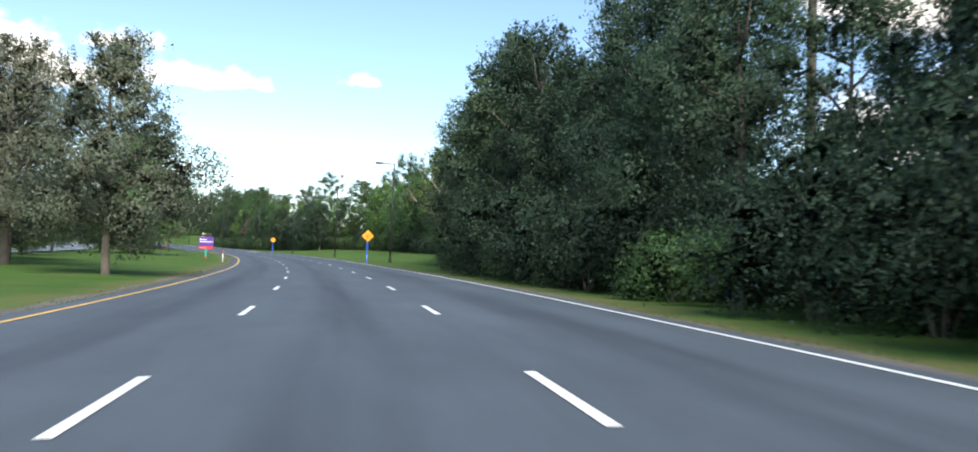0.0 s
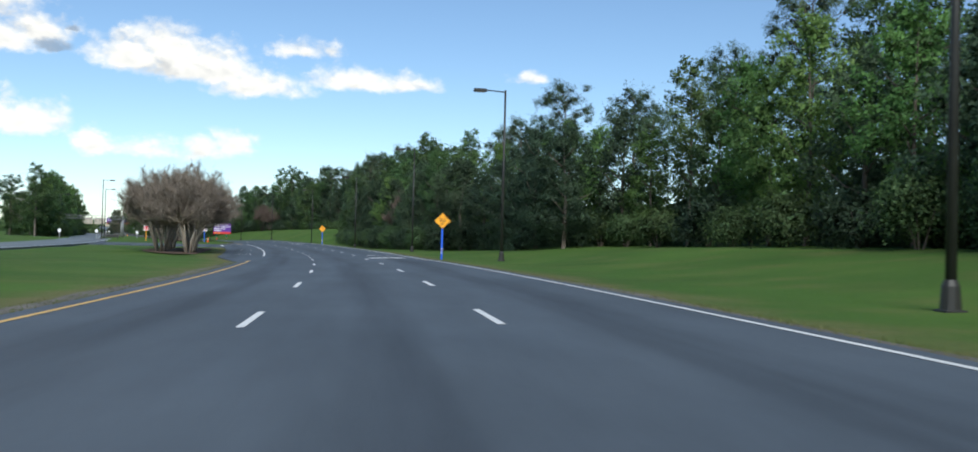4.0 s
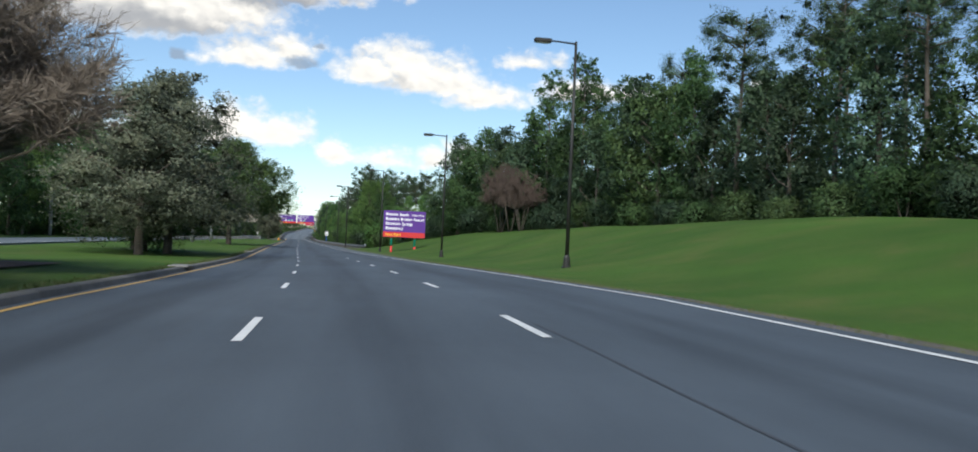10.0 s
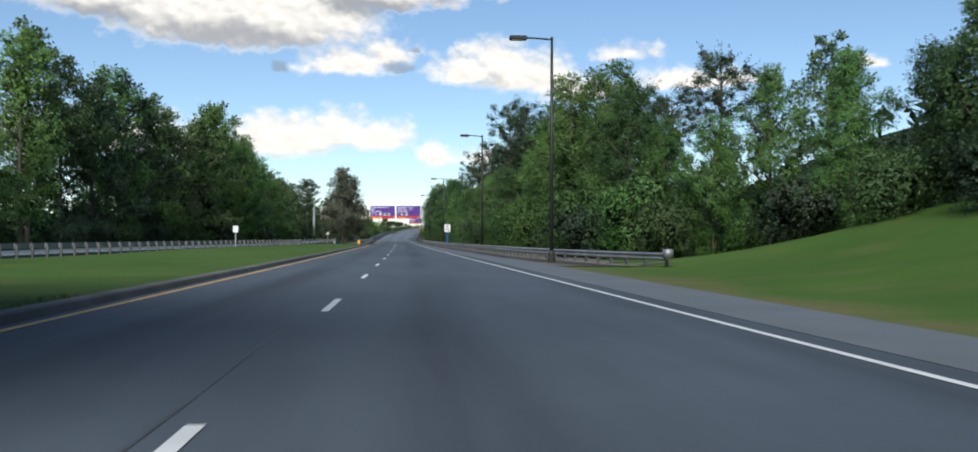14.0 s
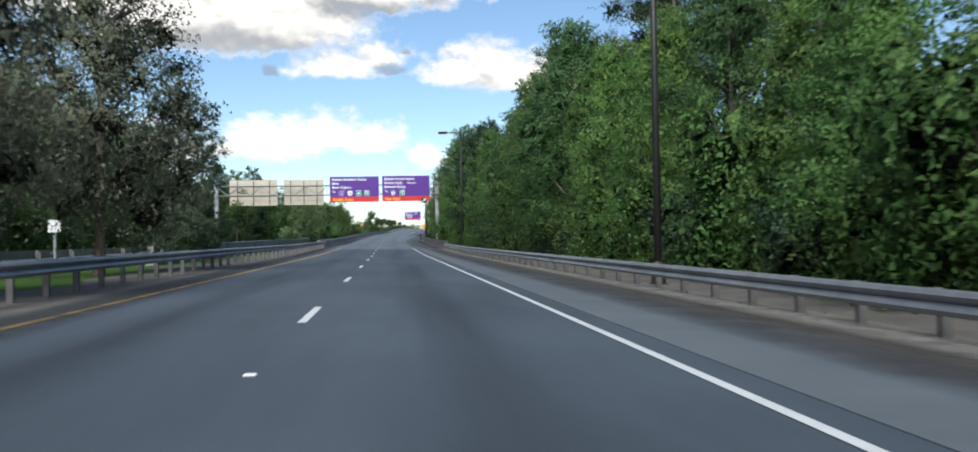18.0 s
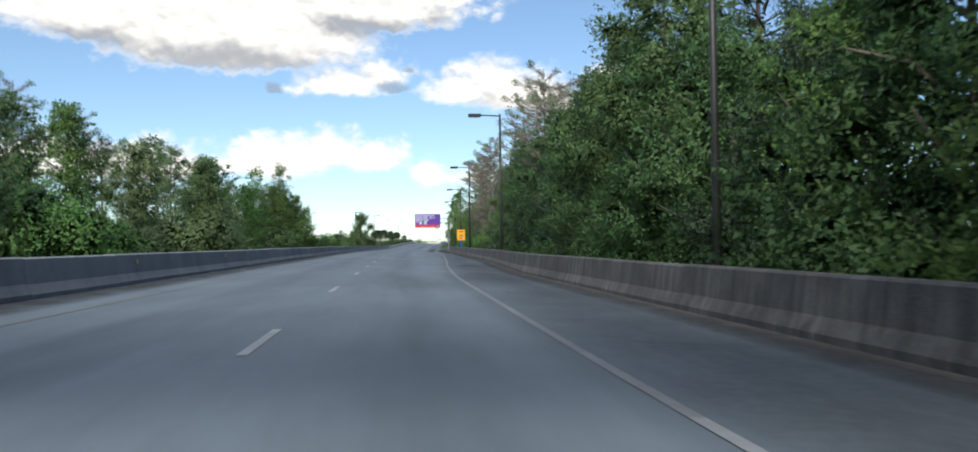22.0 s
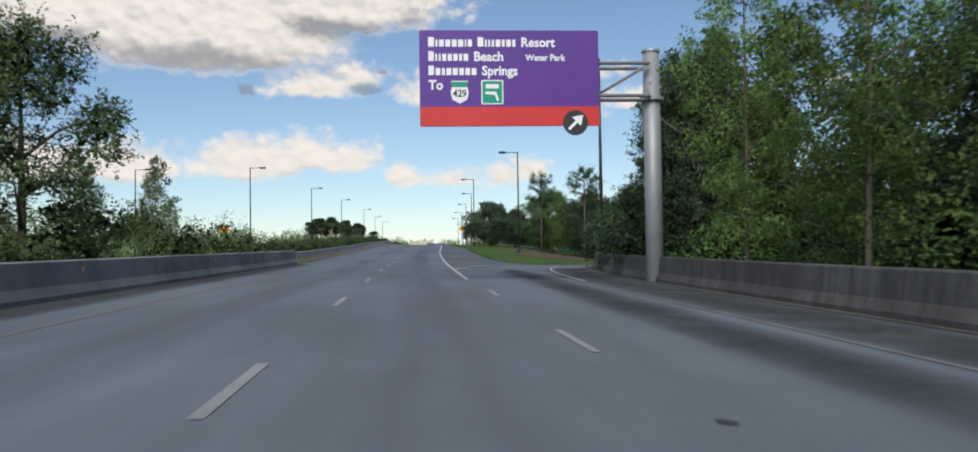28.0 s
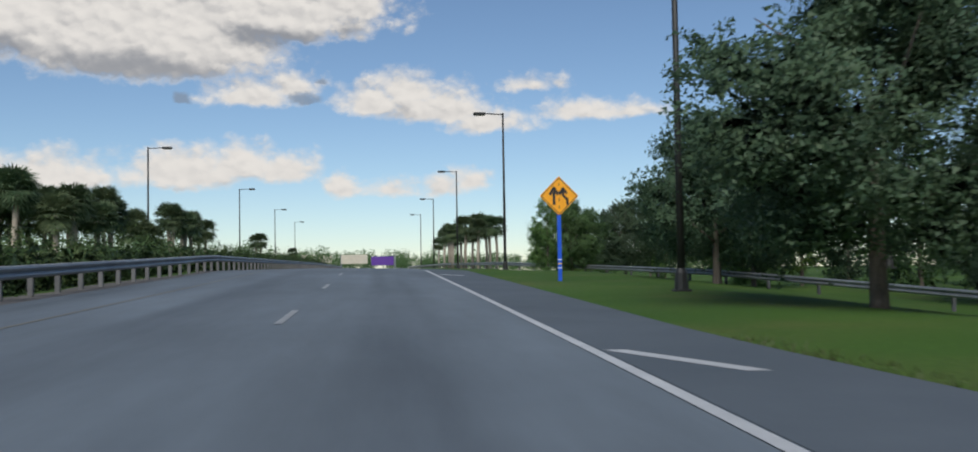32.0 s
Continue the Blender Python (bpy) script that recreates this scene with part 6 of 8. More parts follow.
stroke([(-0.22, ntz + 0.62), (0.22, ntz + 0.18)], 0.05, ntp, "slash", RED, -0.009)
cone = thing("traffic_cone", stand(312.5, -8.5), "orange traffic cone on the island grass", "traffic cone")
child("foot", box_mesh("foot", 0.36, 0.36, 0.04, ORANGE, 0.01), cone)
child("body", mesh_of("body", *tube_data([(0, 0, 0.04), (0, 0, 0.75)], [0.14, 0.035], 12), ORANGE, True), cone)
child("band", mesh_of("band", *tube_data([(0, 0, 0.42), (0, 0, 0.55)], [0.096, 0.077], 12), LETTER, True), cone, label="white band")
bench = thing("low_board", stand(352, -24), "low dark board on posts in the grass", "board")
child("board", box_mesh("board", 2.4, 0.10, 0.55, BRONZE, 0.02, (0, 0, 0.15)), bench)
for x in (-1.0, 1.0):
    child("leg", box_mesh("leg", 0.12, 0.12, 0.4, BRONZE, 0.01, (x, 0.1, -0.2)), bench)
for s, d in ((345, -27), (368, -18.5), (330, -33)):
    plate_sign("plate_sign", s, d, 0.5, 0.62, 1.4, "small white plate sign on a thin grey post", LETTER, POLE_GREY, [])

# distant buildings beyond the side street
def far_building(s, d, w, l, h, label):
    b = thing("pavilion", stand(s, d, 10), label, "building")
    child("wall", box_mesh("wall", w, l, h, WALL_CREAM, 0.05), b)
    child("roof", mesh_of("roof", *plate_data([(-w / 2 - 0.8, h), (w / 2 + 0.8, h), (w * 0.32, h + 2.2), (-w * 0.32, h + 2.2)], l + 1.2), ROOF_RED), b, Matrix.Translation((0, -l / 2 - 0.6, 0)))
    n = max(2, int(w / 4))
    for k in range(n):
        x = -w / 2 + w * (k + 0.5) / n
        win = child("window", box_mesh("window", w / n * 0.55, 0.06, h * 0.4, GLASS_DARK, 0, (x, -l / 2 - 0.03, h * 0.35)), b)
        child("sill", box_mesh("sill", w / n * 0.62, 0.16, 0.10, LETTER, 0, (x, -l / 2 - 0.05, h * 0.35 - 0.12)), win)


far_building(560, -92, 30, 14, 5.0, "low cream building with a red roof far behind the trees")
far_building(620, -70, 18, 12, 4.4, "small cream building with a red roof among distant trees")
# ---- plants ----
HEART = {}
for leaf in (LEAF_HAZED, LEAF_OAK, LEAF_SHADED, LEAF_DARK, LEAF_LIGHT, LEAF_PINE, LEAF_MAG, LEAF_PALM, LEAF_HEDGE, LEAF_BROWN):
    # inner colours, with the crown's own shade mixed in by the heart material
    base = (0.110, 0.200, 0.060) if leaf in (LEAF_LIGHT, LEAF_HAZED) else (0.100, 0.080, 0.064) if leaf is LEAF_BROWN else (0.072, 0.122, 0.074) if leaf in (LEAF_DARK, LEAF_PINE) else (0.054, 0.092, 0.060) if leaf is LEAF_SHADED else (0.140, 0.156, 0.108) if leaf is LEAF_MAG else (0.092, 0.160, 0.066)
    HEART[leaf.name] = shaded_heart("shaded_inner_" + leaf.name, base)


def leaf_cloud(blobs, count, size, rng, aspect=0.55, shell=0.3, droop=0.0, core=0.6, core_seg=7, split=5, sprays=0.3):
    """Small leaves on clumps that sit on lumps (centre, radii), with leafy shoots that stand out of them and an uneven
    heart in each lump, darkened by painted shade.
    Returns vertices, faces, the number of leaf faces and soft normals that follow the clumps."""
    r = np.random.default_rng(rng)
    cen = np.array([b[0] for b in blobs], float)
    rad = np.array([b[1] for b in blobs], float)
    mid = cen.mean(0) - np.array([0, 0, 0.15 * (cen[:, 2].max() - cen[:, 2].min())])

    def unit(v):
        return v / (np.linalg.norm(v, axis=1)[:, None] + 1e-9)

    way = unit(r.normal(size=(len(blobs) * split, 3)))
    big = np.repeat(rad, split, 0)
    cen2 = np.repeat(cen, split, 0) + way * big * (0.40 + 0.42 * r.random((len(way), 1)))
    rad2 = big * (0.34 + 0.34 * r.random((len(way), 1)))
    area = rad2[:, 0] * rad2[:, 2]
    on_shoot = int(count * sprays)
    on_clump = count - on_shoot
    pick = r.choice(len(way), on_clump, p=area / area.sum())
    out = unit(r.normal(size=(on_clump, 3)))
    depth = (1.0 - shell) + shell * 1.5 * r.random(on_clump) ** 0.8
    pos = cen2[pick] + out * rad2[pick] * depth[:, None]
    # shoots
    many = max(len(blobs) * split * 3, 1)
    b = r.integers(0, len(blobs), many)
    go = unit(unit(cen[b] - mid) * 0.7 + r.normal(size=(many, 3)) * 0.75 + np.array([0, 0, 0.55 - droop]))
    root = cen[b] + go * rad[b] * (0.55 + 0.3 * r.random((many, 1)))
    ln = rad[b].mean(1)[:, None] * (0.35 + 0.75 * r.random((many, 1)) ** 1.6)
    k = r.integers(0, many, on_shoot)
    f = r.random((on_shoot, 1))
    sag = np.array([0, 0, -0.22 - 0.5 * droop])
    pos_s = root[k] + go[k] * ln[k] * f + sag * ln[k] * f * f + r.normal(size=(on_shoot, 3)) * ln[k] * 0.13 * (1.15 - 0.7 * f)
    pos = np.concatenate([pos, pos_s])
    out = np.concatenate([out, unit(go[k] + r.normal(size=(on_shoot, 3)) * 0.6)])
    full = unit(out + 1.1 * unit(pos - mid) + 0.5 * r.normal(size=(count, 3)) + np.array([0, 0, 0.25]))
    nor = unit(out + r.normal(size=(count, 3)) * 0.8)
    tan = np.cross(nor, r.normal(size=(count, 3)))
    tan[:, 2] -= droop
    tan -= nor * (tan * nor).sum(1)[:, None]
    tan = unit(tan)
    bit = np.cross(nor, tan)
    ln = (size * (0.55 + 0.9 * r.random(count) ** 1.5))[:, None]
    lean = (r.random((count, 1)) - 0.5) * ln * 0.7
    a = pos - tan * ln / 2 + bit * lean * 0.4
    c = pos + bit * ln * aspect / 2 + tan * lean
    d = pos - bit * ln * aspect / 2 + tan * ln * 0.3
    face_n = np.cross(c - a, d - a)
    turn = (face_n * full).sum(1) < 0
    c2 = np.where(turn[:, None], d, c)
    d2 = np.where(turn[:, None], c, d)
    verts = np.stack([a, c2, d2], 1).reshape(-1, 3)
    soft = np.repeat(full, 3, 0)
    faces = np.arange(3 * count).reshape(-1, 3).tolist()
    verts, soft = verts.tolist(), soft.tolist()
    n_leaf = len(faces)
    if core:                                      # large leaves deep in each lump, shade painted into their colour
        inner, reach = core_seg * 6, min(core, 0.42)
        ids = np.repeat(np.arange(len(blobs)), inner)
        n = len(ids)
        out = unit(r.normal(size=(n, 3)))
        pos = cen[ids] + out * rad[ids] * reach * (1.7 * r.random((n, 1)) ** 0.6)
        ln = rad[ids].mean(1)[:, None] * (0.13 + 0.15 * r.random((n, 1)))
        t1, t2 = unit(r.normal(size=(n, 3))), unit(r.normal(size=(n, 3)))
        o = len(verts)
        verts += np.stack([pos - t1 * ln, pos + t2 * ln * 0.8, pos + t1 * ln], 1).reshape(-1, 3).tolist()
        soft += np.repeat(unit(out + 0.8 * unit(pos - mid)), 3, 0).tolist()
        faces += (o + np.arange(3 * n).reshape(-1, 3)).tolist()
    return verts, faces, n_leaf, soft


def leafy_mesh(name, data, leaf):
    verts, faces, n, soft = data
    me = mesh_of(name, verts, faces, leaf)
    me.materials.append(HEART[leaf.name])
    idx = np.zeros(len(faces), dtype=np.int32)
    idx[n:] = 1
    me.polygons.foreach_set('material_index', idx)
    me.polygons.foreach_set('use_smooth', np.ones(len(faces), dtype=bool))
    me.update()
    me.normals_split_custom_set_from_vertices(soft)
    return me


def limb_set(rng, tall, spread, fork, n, r0, lean=0.3):
    """A trunk and limbs as tapered tubes."""
    q = random.Random(rng)
    top = Vector((q.uniform(-lean, lean), q.uniform(-lean, lean), tall))
    mid = Vector((q.uniform(-lean, lean) * 0.6, q.uniform(-lean, lean) * 0.6, tall * 0.5))
    datas = [tube_data([(0, 0, -0.4), (0, 0, 0.15), mid, top], [r0 * 1.5, r0, r0 * 0.62, r0 * 0.12], 8)]
    for k in range(n):
        f = fork + (0.92 - fork) * (k + q.random() * 0.6) / n
        a = k * 2.4 + q.random()
        start = Vector((0, 0, 0)).lerp(mid, min(1, f * 2)) if f < 0.5 else mid.lerp(top, f * 2 - 1)
        ln = spread * (0.82 - 0.42 * f)
        m = start + Vector((math.cos(a) * ln * 0.5, math.sin(a) * ln * 0.5, ln * q.uniform(0.22, 0.45)))
        e = start + Vector((math.cos(a) * ln, math.sin(a) * ln, ln * q.uniform(0.5, 0.95)))
        datas.append(tube_data([start, m, e], [r0 * 0.42 * (1.1 - f * 0.5), r0 * 0.26, r0 * 0.07], 6))
    return datas


def broad_blobs(rng, tall, wide, low, n, cone=0.0):
    """Lumps that fill an uneven dome, or a loose cone."""
    q = random.Random(rng)
    out = []
    for k in range(n):
        f = ((k + 0.5) / n) ** (0.85 + 0.35 * cone)
        z = low + (tall - low) * f
        dome = 0.47 * math.sin(math.pi * min(1, 0.24 + 0.68 * f))
        taper = 0.44 * (1.0 - 0.86 * f) + 0.02
        ring = wide * (dome * (1 - cone) + taper * cone) * math.sqrt(q.uniform(0.15, 1.0)) * q.uniform(0.8, 1.12)
        ring *= 0.35 if k % 5 == 2 else 1.0
        a = k * 2.399 + q.uniform(-0.6, 0.6)
        r = wide * q.uniform(0.11, 0.23) * (1.1 - 0.4 * f) * (30 / n) ** 0.3 * (1 - 0.25 * cone * f)
        out.append(((math.cos(a) * ring, math.sin(a) * ring, z - r * 0.5), (r * q.uniform(0.85, 1.3), r * q.uniform(0.85, 1.3), r * q.uniform(0.6, 0.95))))
    return out


def make_tree(name, rng, tall, wide, low, lumps, leaves, size, leaf, bark, label, group, r0=0.2, aspect=0.62, droop=0.0, core=0.40, limbs=7, cone=0.0, split_limbs=False):
    """Built at the origin under the ground's reach, then moved or copied."""
    t = thing(name, Matrix.Identity(4), label, "tree", group)
    wood = limb_set(rng, tall * 0.86, wide * 0.5, 0.28, limbs, r0)
    if split_limbs:
        child("trunk", mesh_of("trunk", *wood[0], bark, True), t)
        for w in wood[1:]:
            child("limb", mesh_of("limb", *w, bark, True), t)
    else:
        child("trunk", mesh_of("trunk", *merged(*wood), bark, True), t)
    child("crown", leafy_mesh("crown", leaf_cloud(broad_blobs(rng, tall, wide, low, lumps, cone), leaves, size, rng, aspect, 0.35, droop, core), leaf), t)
    return t


def make_pine(name, rng, tall, leaf, label, group, crown_from=0.62, tufts=34, wide=3.0):
    t = thing(name, Matrix.Identity(4), label, "tree", group)
    q = random.Random(rng)
    datas = [tube_data([(0, 0, -0.4), (0.1, 0, tall * 0.35), (q.uniform(-0.3, 0.3), 0.1, tall * 0.7), (q.uniform(-0.3, 0.3), 0, tall)], [0.21, 0.16, 0.11, 0.03], 8)]
    blobs = []
    for k in range(tufts):
        f = crown_from + (1 - crown_from) * (k + 0.5) / tufts
        a = k * 2.4 + q.random()
        ln = wide * (0.35 + 0.75 * math.sin(math.pi * min(1.0, (f - crown_from) / (1 - crown_from) * 0.75 + 0.22))) * q.uniform(0.55, 1.05)
        s0 = Vector((0, 0, tall * f - 0.4))
        e = Vector((math.cos(a) * ln, math.sin(a) * ln, tall * f + ln * q.uniform(0.1, 0.75) - 0.25))
        datas.append(tube_data([s0, s0.lerp(e, 0.5) + Vector((0, 0, 0.1)), e], [0.05, 0.035, 0.012], 5))
        r = q.uniform(0.6, 1.15)
        blobs.append((tuple(e), (r, r, r * 0.75)))
        if q.random() < 0.6:
            blobs.append((tuple(s0.lerp(e, 0.55)), (r * 0.8, r * 0.8, r * 0.6)))
    child("trunk", mesh_of("trunk", *merged(*datas), BARK, True), t)
    child("crown", leafy_mesh("crown", leaf_cloud(blobs, 300 * len(blobs), 0.23, rng, 0.22, 0.6, 0.0, 0.22, 6, 3, 0.2), leaf), t)
    return t


def make_bare(name, rng, tall, wide, stems, twigs, label, group, bark=None, dome=True, splay=0.3, twig=None):
    """Several pale stems that fork again and again into a crown of fine brown twigs: a rounded dome, or an open head."""
    t = thing(name, Matrix.Identity(4), label, "tree", group)
    q = random.Random(rng)
    datas, fine = [], []
    for k in range(stems):
        a = k * 6.283 / stems + q.random() * 0.8
        b0 = Vector((math.cos(a) * 0.16, math.sin(a) * 0.16, -0.3))
        m = Vector((math.cos(a) * wide * splay * 0.5, math.sin(a) * wide * splay * 0.5, tall * q.uniform(0.30, 0.40)))
        bow = b0.lerp(m, 0.5) + Vector((q.uniform(-.08, .08), q.uniform(-.08, .08), 0.2))
        datas.append(tube_data([b0, bow, m], [0.10, 0.078, 0.058], 7))
        for j in range(8):
            a2 = a + q.uniform(-1.4, 1.4)
            if dome:
                up = q.uniform(0.05, 1.0)
                reach = math.sqrt(1 - up * up) * 0.44 * wide * q.uniform(0.88, 1.0)
                e = Vector((math.cos(a2) * reach, math.sin(a2) * reach, tall * (0.44 + 0.48 * up * q.uniform(0.85, 1.0))))
            else:
                e = Vector((math.cos(a2) * wide * q.uniform(0.28, 0.52), math.sin(a2) * wide * q.uniform(0.28, 0.52), tall * q.uniform(0.45, 0.95)))
            half = m.lerp(e, 0.5) + Vector((q.uniform(-.25, .25), q.uniform(-.25, .25), -0.04 * tall * (0.5 if dome else -0.5)))
            datas.append(tube_data([m, half, e], [0.046, 0.028, 0.010], 5))
            for i in range(7):
                f = q.uniform(0.25, 1.0)
                st = m.lerp(half, f * 2) if f < 0.5 else half.lerp(e, f * 2 - 1)
                go = ((e - m).normalized() + Vector((q.uniform(-1, 1), q.uniform(-1, 1), q.uniform(-0.35, 0.8))) * 0.8).normalized()
                e2 = st + go * wide * q.uniform(0.08, 0.17)
                bend = st.lerp(e2, 0.5) + Vector((q.uniform(-.1, .1), q.uniform(-.1, .1), q.uniform(-.02, .1)))
                datas.append(tube_data([st, bend, e2], [0.015, 0.010, 0.005], 4, False))
                fine += [(bend, e2)] * 2 + [(st, bend)]
    child("trunk", mesh_of("trunk", *merged(*datas), bark or PALE_BARK, True), t, label="pale branching stems")
    r = np.random.default_rng(rng)
    pa, pb = np.array([e[0] for e in fine]), np.array([e[1] for e in fine])

    def sprout(pa, pb, n, length, spread, thick):
        """Twigs that leave the branches from pa to pb; returns their ends and thin tapered blades."""
        ids = r.integers(0, len(pa), n)
        go = pb[ids] - pa[ids]
        go /= np.linalg.norm(go, axis=1)[:, None] + 1e-9
        root = pa[ids] + (pb[ids] - pa[ids]) * r.random((n, 1))
        go = go + r.normal(size=(n, 3)) * spread + np.array([0, 0, 0.18])
        go /= np.linalg.norm(go, axis=1)[:, None]
        tip = root + go * length * (0.45 + 0.75 * r.random((n, 1)))
        side = np.cross(go, r.normal(size=(n, 3)))
        side *= thick / (np.linalg.norm(side, axis=1)[:, None] + 1e-9)
        return root, tip, np.stack([root - side, root + side, tip + side * 0.3, tip - side * 0.3], 1).reshape(-1, 3)

    ra, ta, va = sprout(pa, pb, twigs // 4, 0.62, 0.55, 0.009)
    rb, tb, vb = sprout(ra, ta, twigs // 2, 0.36, 0.65, 0.0075)
    rc, tc, vc = sprout(np.concatenate([ra, rb]), np.concatenate([ta, tb]), twigs // 2, 0.22, 0.75, 0.0075)
    verts = np.concatenate([va, vb, vc])
    quads = np.arange(len(verts)).reshape(-1, 4).tolist()
    child("twig_haze", mesh_of("twig_haze", verts.tolist(), quads, twig or TWIG), t, label="haze of fine brown twigs")["kind"] = "stuff"
    return t


def make_cypress(name, rng, tall, label, group):
    """A straight slender trunk with short level limbs, brown twigs and a little sparse foliage."""
    t = thing(name, Matrix.Identity(4), label, "tree", group)
    q = random.Random(rng)
    bow = q.uniform(-0.25, 0.25)
    datas = [tube_data([(0, 0, -0.4), (0, 0, 0.3), (bow, 0, tall * 0.5), (bow * 0.5, 0.1, tall)], [0.20, 0.12, 0.08, 0.015], 8)]
    fine, blobs = [], []
    for k in range(46):
        f = 0.3 + 0.69 * (k + q.random()) / 46
        a = k * 2.4 + q.random()
        ln = (0.5 + 1.9 * math.sin(math.pi * min(1.0, 0.18 + 0.82 * (1.0 - f) / 0.7))) * q.uniform(0.6, 1.1)
        st = Vector((bow * (1 - abs(2 * f - 1)), 0, tall * f))
        e = st + Vector((math.cos(a) * ln, math.sin(a) * ln, ln * q.uniform(0.05, 0.6)))
        half = st.lerp(e, 0.5) + Vector((0, 0, -0.08 * ln))
        datas.append(tube_data([st, half, e], [0.034, 0.02, 0.006], 4, False))
        fine += [(st.lerp(half, 0.5), half), (half, e), (half, e)]
        if q.random() < 0.55:
            blobs.append((tuple(e), (0.42, 0.42, 0.26)))
    child("trunk", mesh_of("trunk", *merged(*datas), BARK, True), t, label="straight grey-brown trunk")
    r = np.random.default_rng(rng)
    pa, pb = np.array([e[0] for e in fine]), np.array([e[1] for e in fine])
    n = 9000
    ids = r.integers(0, len(pa), n)
    root = pa[ids] + (pb[ids] - pa[ids]) * r.random((n, 1)) + r.normal(size=(n, 3)) * 0.08
    go = pb[ids] - pa[ids] + r.normal(size=(n, 3)) * 0.5
    go /= np.linalg.norm(go, axis=1)[:, None]
    side = np.cross(go, r.normal(size=(n, 3)))
    side *= 0.007 / (np.linalg.norm(side, axis=1)[:, None] + 1e-9)
    tip = root + go * (0.15 + 0.35 * r.random((n, 1)))
    verts = np.stack([root - side, root + side, tip], 1).reshape(-1, 3)
    child("twig_haze", mesh_of("twig_haze", verts.tolist(), np.arange(3 * n).reshape(-1, 3).tolist(), TWIG), t, label="fine brown twigs")["kind"] = "stuff"
    child("crown", leafy_mesh("crown", leaf_cloud(blobs, 3600, 0.13, rng, 0.4, 0.6, 0.0, 0, 6, 3, 0.3), LEAF_HAZED), t, label="sparse fresh foliage")
    return t


def make_shrub(name, rng, tall, wide, lumps, leaves, size, leaf, label, group):
    t = thing(name, Matrix.Identity(4), label, "shrub", group)
    q = random.Random(rng)
    blobs = []
    for k in range(lumps):
        a, rr = q.random() * 6.28, wide * 0.34 * math.sqrt(q.random())
        r = wide * q.uniform(0.22, 0.36)
        z = q.uniform(0.25, 0.78) * tall
        blobs.append(((math.cos(a) * rr, math.sin(a) * rr, z), (r, r, r * q.uniform(0.8, 1.1))))
    stems = [tube_data([(0, 0, -0.3), (math.cos(k * 1.3) * wide * 0.16, math.sin(k * 1.3) * wide * 0.16, tall * 0.6)], [0.05, 0.02], 5) for k in range(5)]
    child("trunk", mesh_of("trunk", *merged(*stems), BARK), t)
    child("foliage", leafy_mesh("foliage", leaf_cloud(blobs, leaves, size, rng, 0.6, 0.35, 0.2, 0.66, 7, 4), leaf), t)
    return t


def make_palm(name, rng, tall, label, group):
    t = thing(name, Matrix.Identity(4), label, "palm tree", group)
    q = random.Random(rng)
    child("trunk", mesh_of("trunk", *tube_data([(0, 0, -0.4), (0.05, 0, tall * 0.4), (q.uniform(-.2, .2), 0, tall)], [0.19, 0.15, 0.17], 9), PALE_BARK, True), t)
    verts, faces = [], []
    for k in range(64):
        a = k * 2.4
        up = q.uniform(-1.3, 2.4)
        ln = q.uniform(1.0, 1.35)
        way = Vector((math.cos(a), math.sin(a), up)).normalized()
        crown = Vector((0, 0, tall + 0.15))
        hub = crown + way * ln * 0.55
        side = way.cross(Vector((0, 0, 1))).normalized()
        nor = side.cross(way)
        for j in range(13):
            b = radians(-95 + 190 * j / 12)
            go = way * math.cos(b) + side * math.sin(b)
            knee = hub + go * ln * 0.42 - nor * 0.05 * abs(math.sin(b))
            tip = knee + go * ln * q.uniform(0.26, 0.4) - Vector((0, 0, q.uniform(0.10, 0.32)))
            e = (side * math.cos(b) - way * math.sin(b)) * 0.05
            n0 = len(verts)
            verts += [hub, knee - e, knee + e, tip]
            faces += [(n0, n0 + 1, n0 + 2), (n0 + 1, n0 + 3, n0 + 2)]
        n0 = len(verts)
        o = side * 0.02
        verts += [crown - o, crown + o, hub + o, hub - o]
        faces.append((n0, n0 + 1, n0 + 2, n0 + 3))
    child("fronds", mesh_of("fronds", verts, faces, LEAF_PALM), t, label="round head of fan fronds")
    return t


KEPT = {}


def plant(key, make, s, d, turn, scale, sink=0.05, z=None, label=""):
    """The first of a kind is built, later ones are copies."""
    m = stand(s, d, turn, -sink, z)
    if key not in KEPT:
        KEPT[key] = make()
        KEPT[key].scale = (scale, scale, scale)
        ob = KEPT[key]
        ob.matrix_basis = m @ Matrix.Diagonal((scale, scale, scale, 1))
    else:
        ob = copy_thing(KEPT[key], m)
        ob.scale = (scale, scale, scale * (0.92 + 0.16 * ((s * 7.3) % 1.0)))
    if label:
        tagged(ob, label)
    return ob


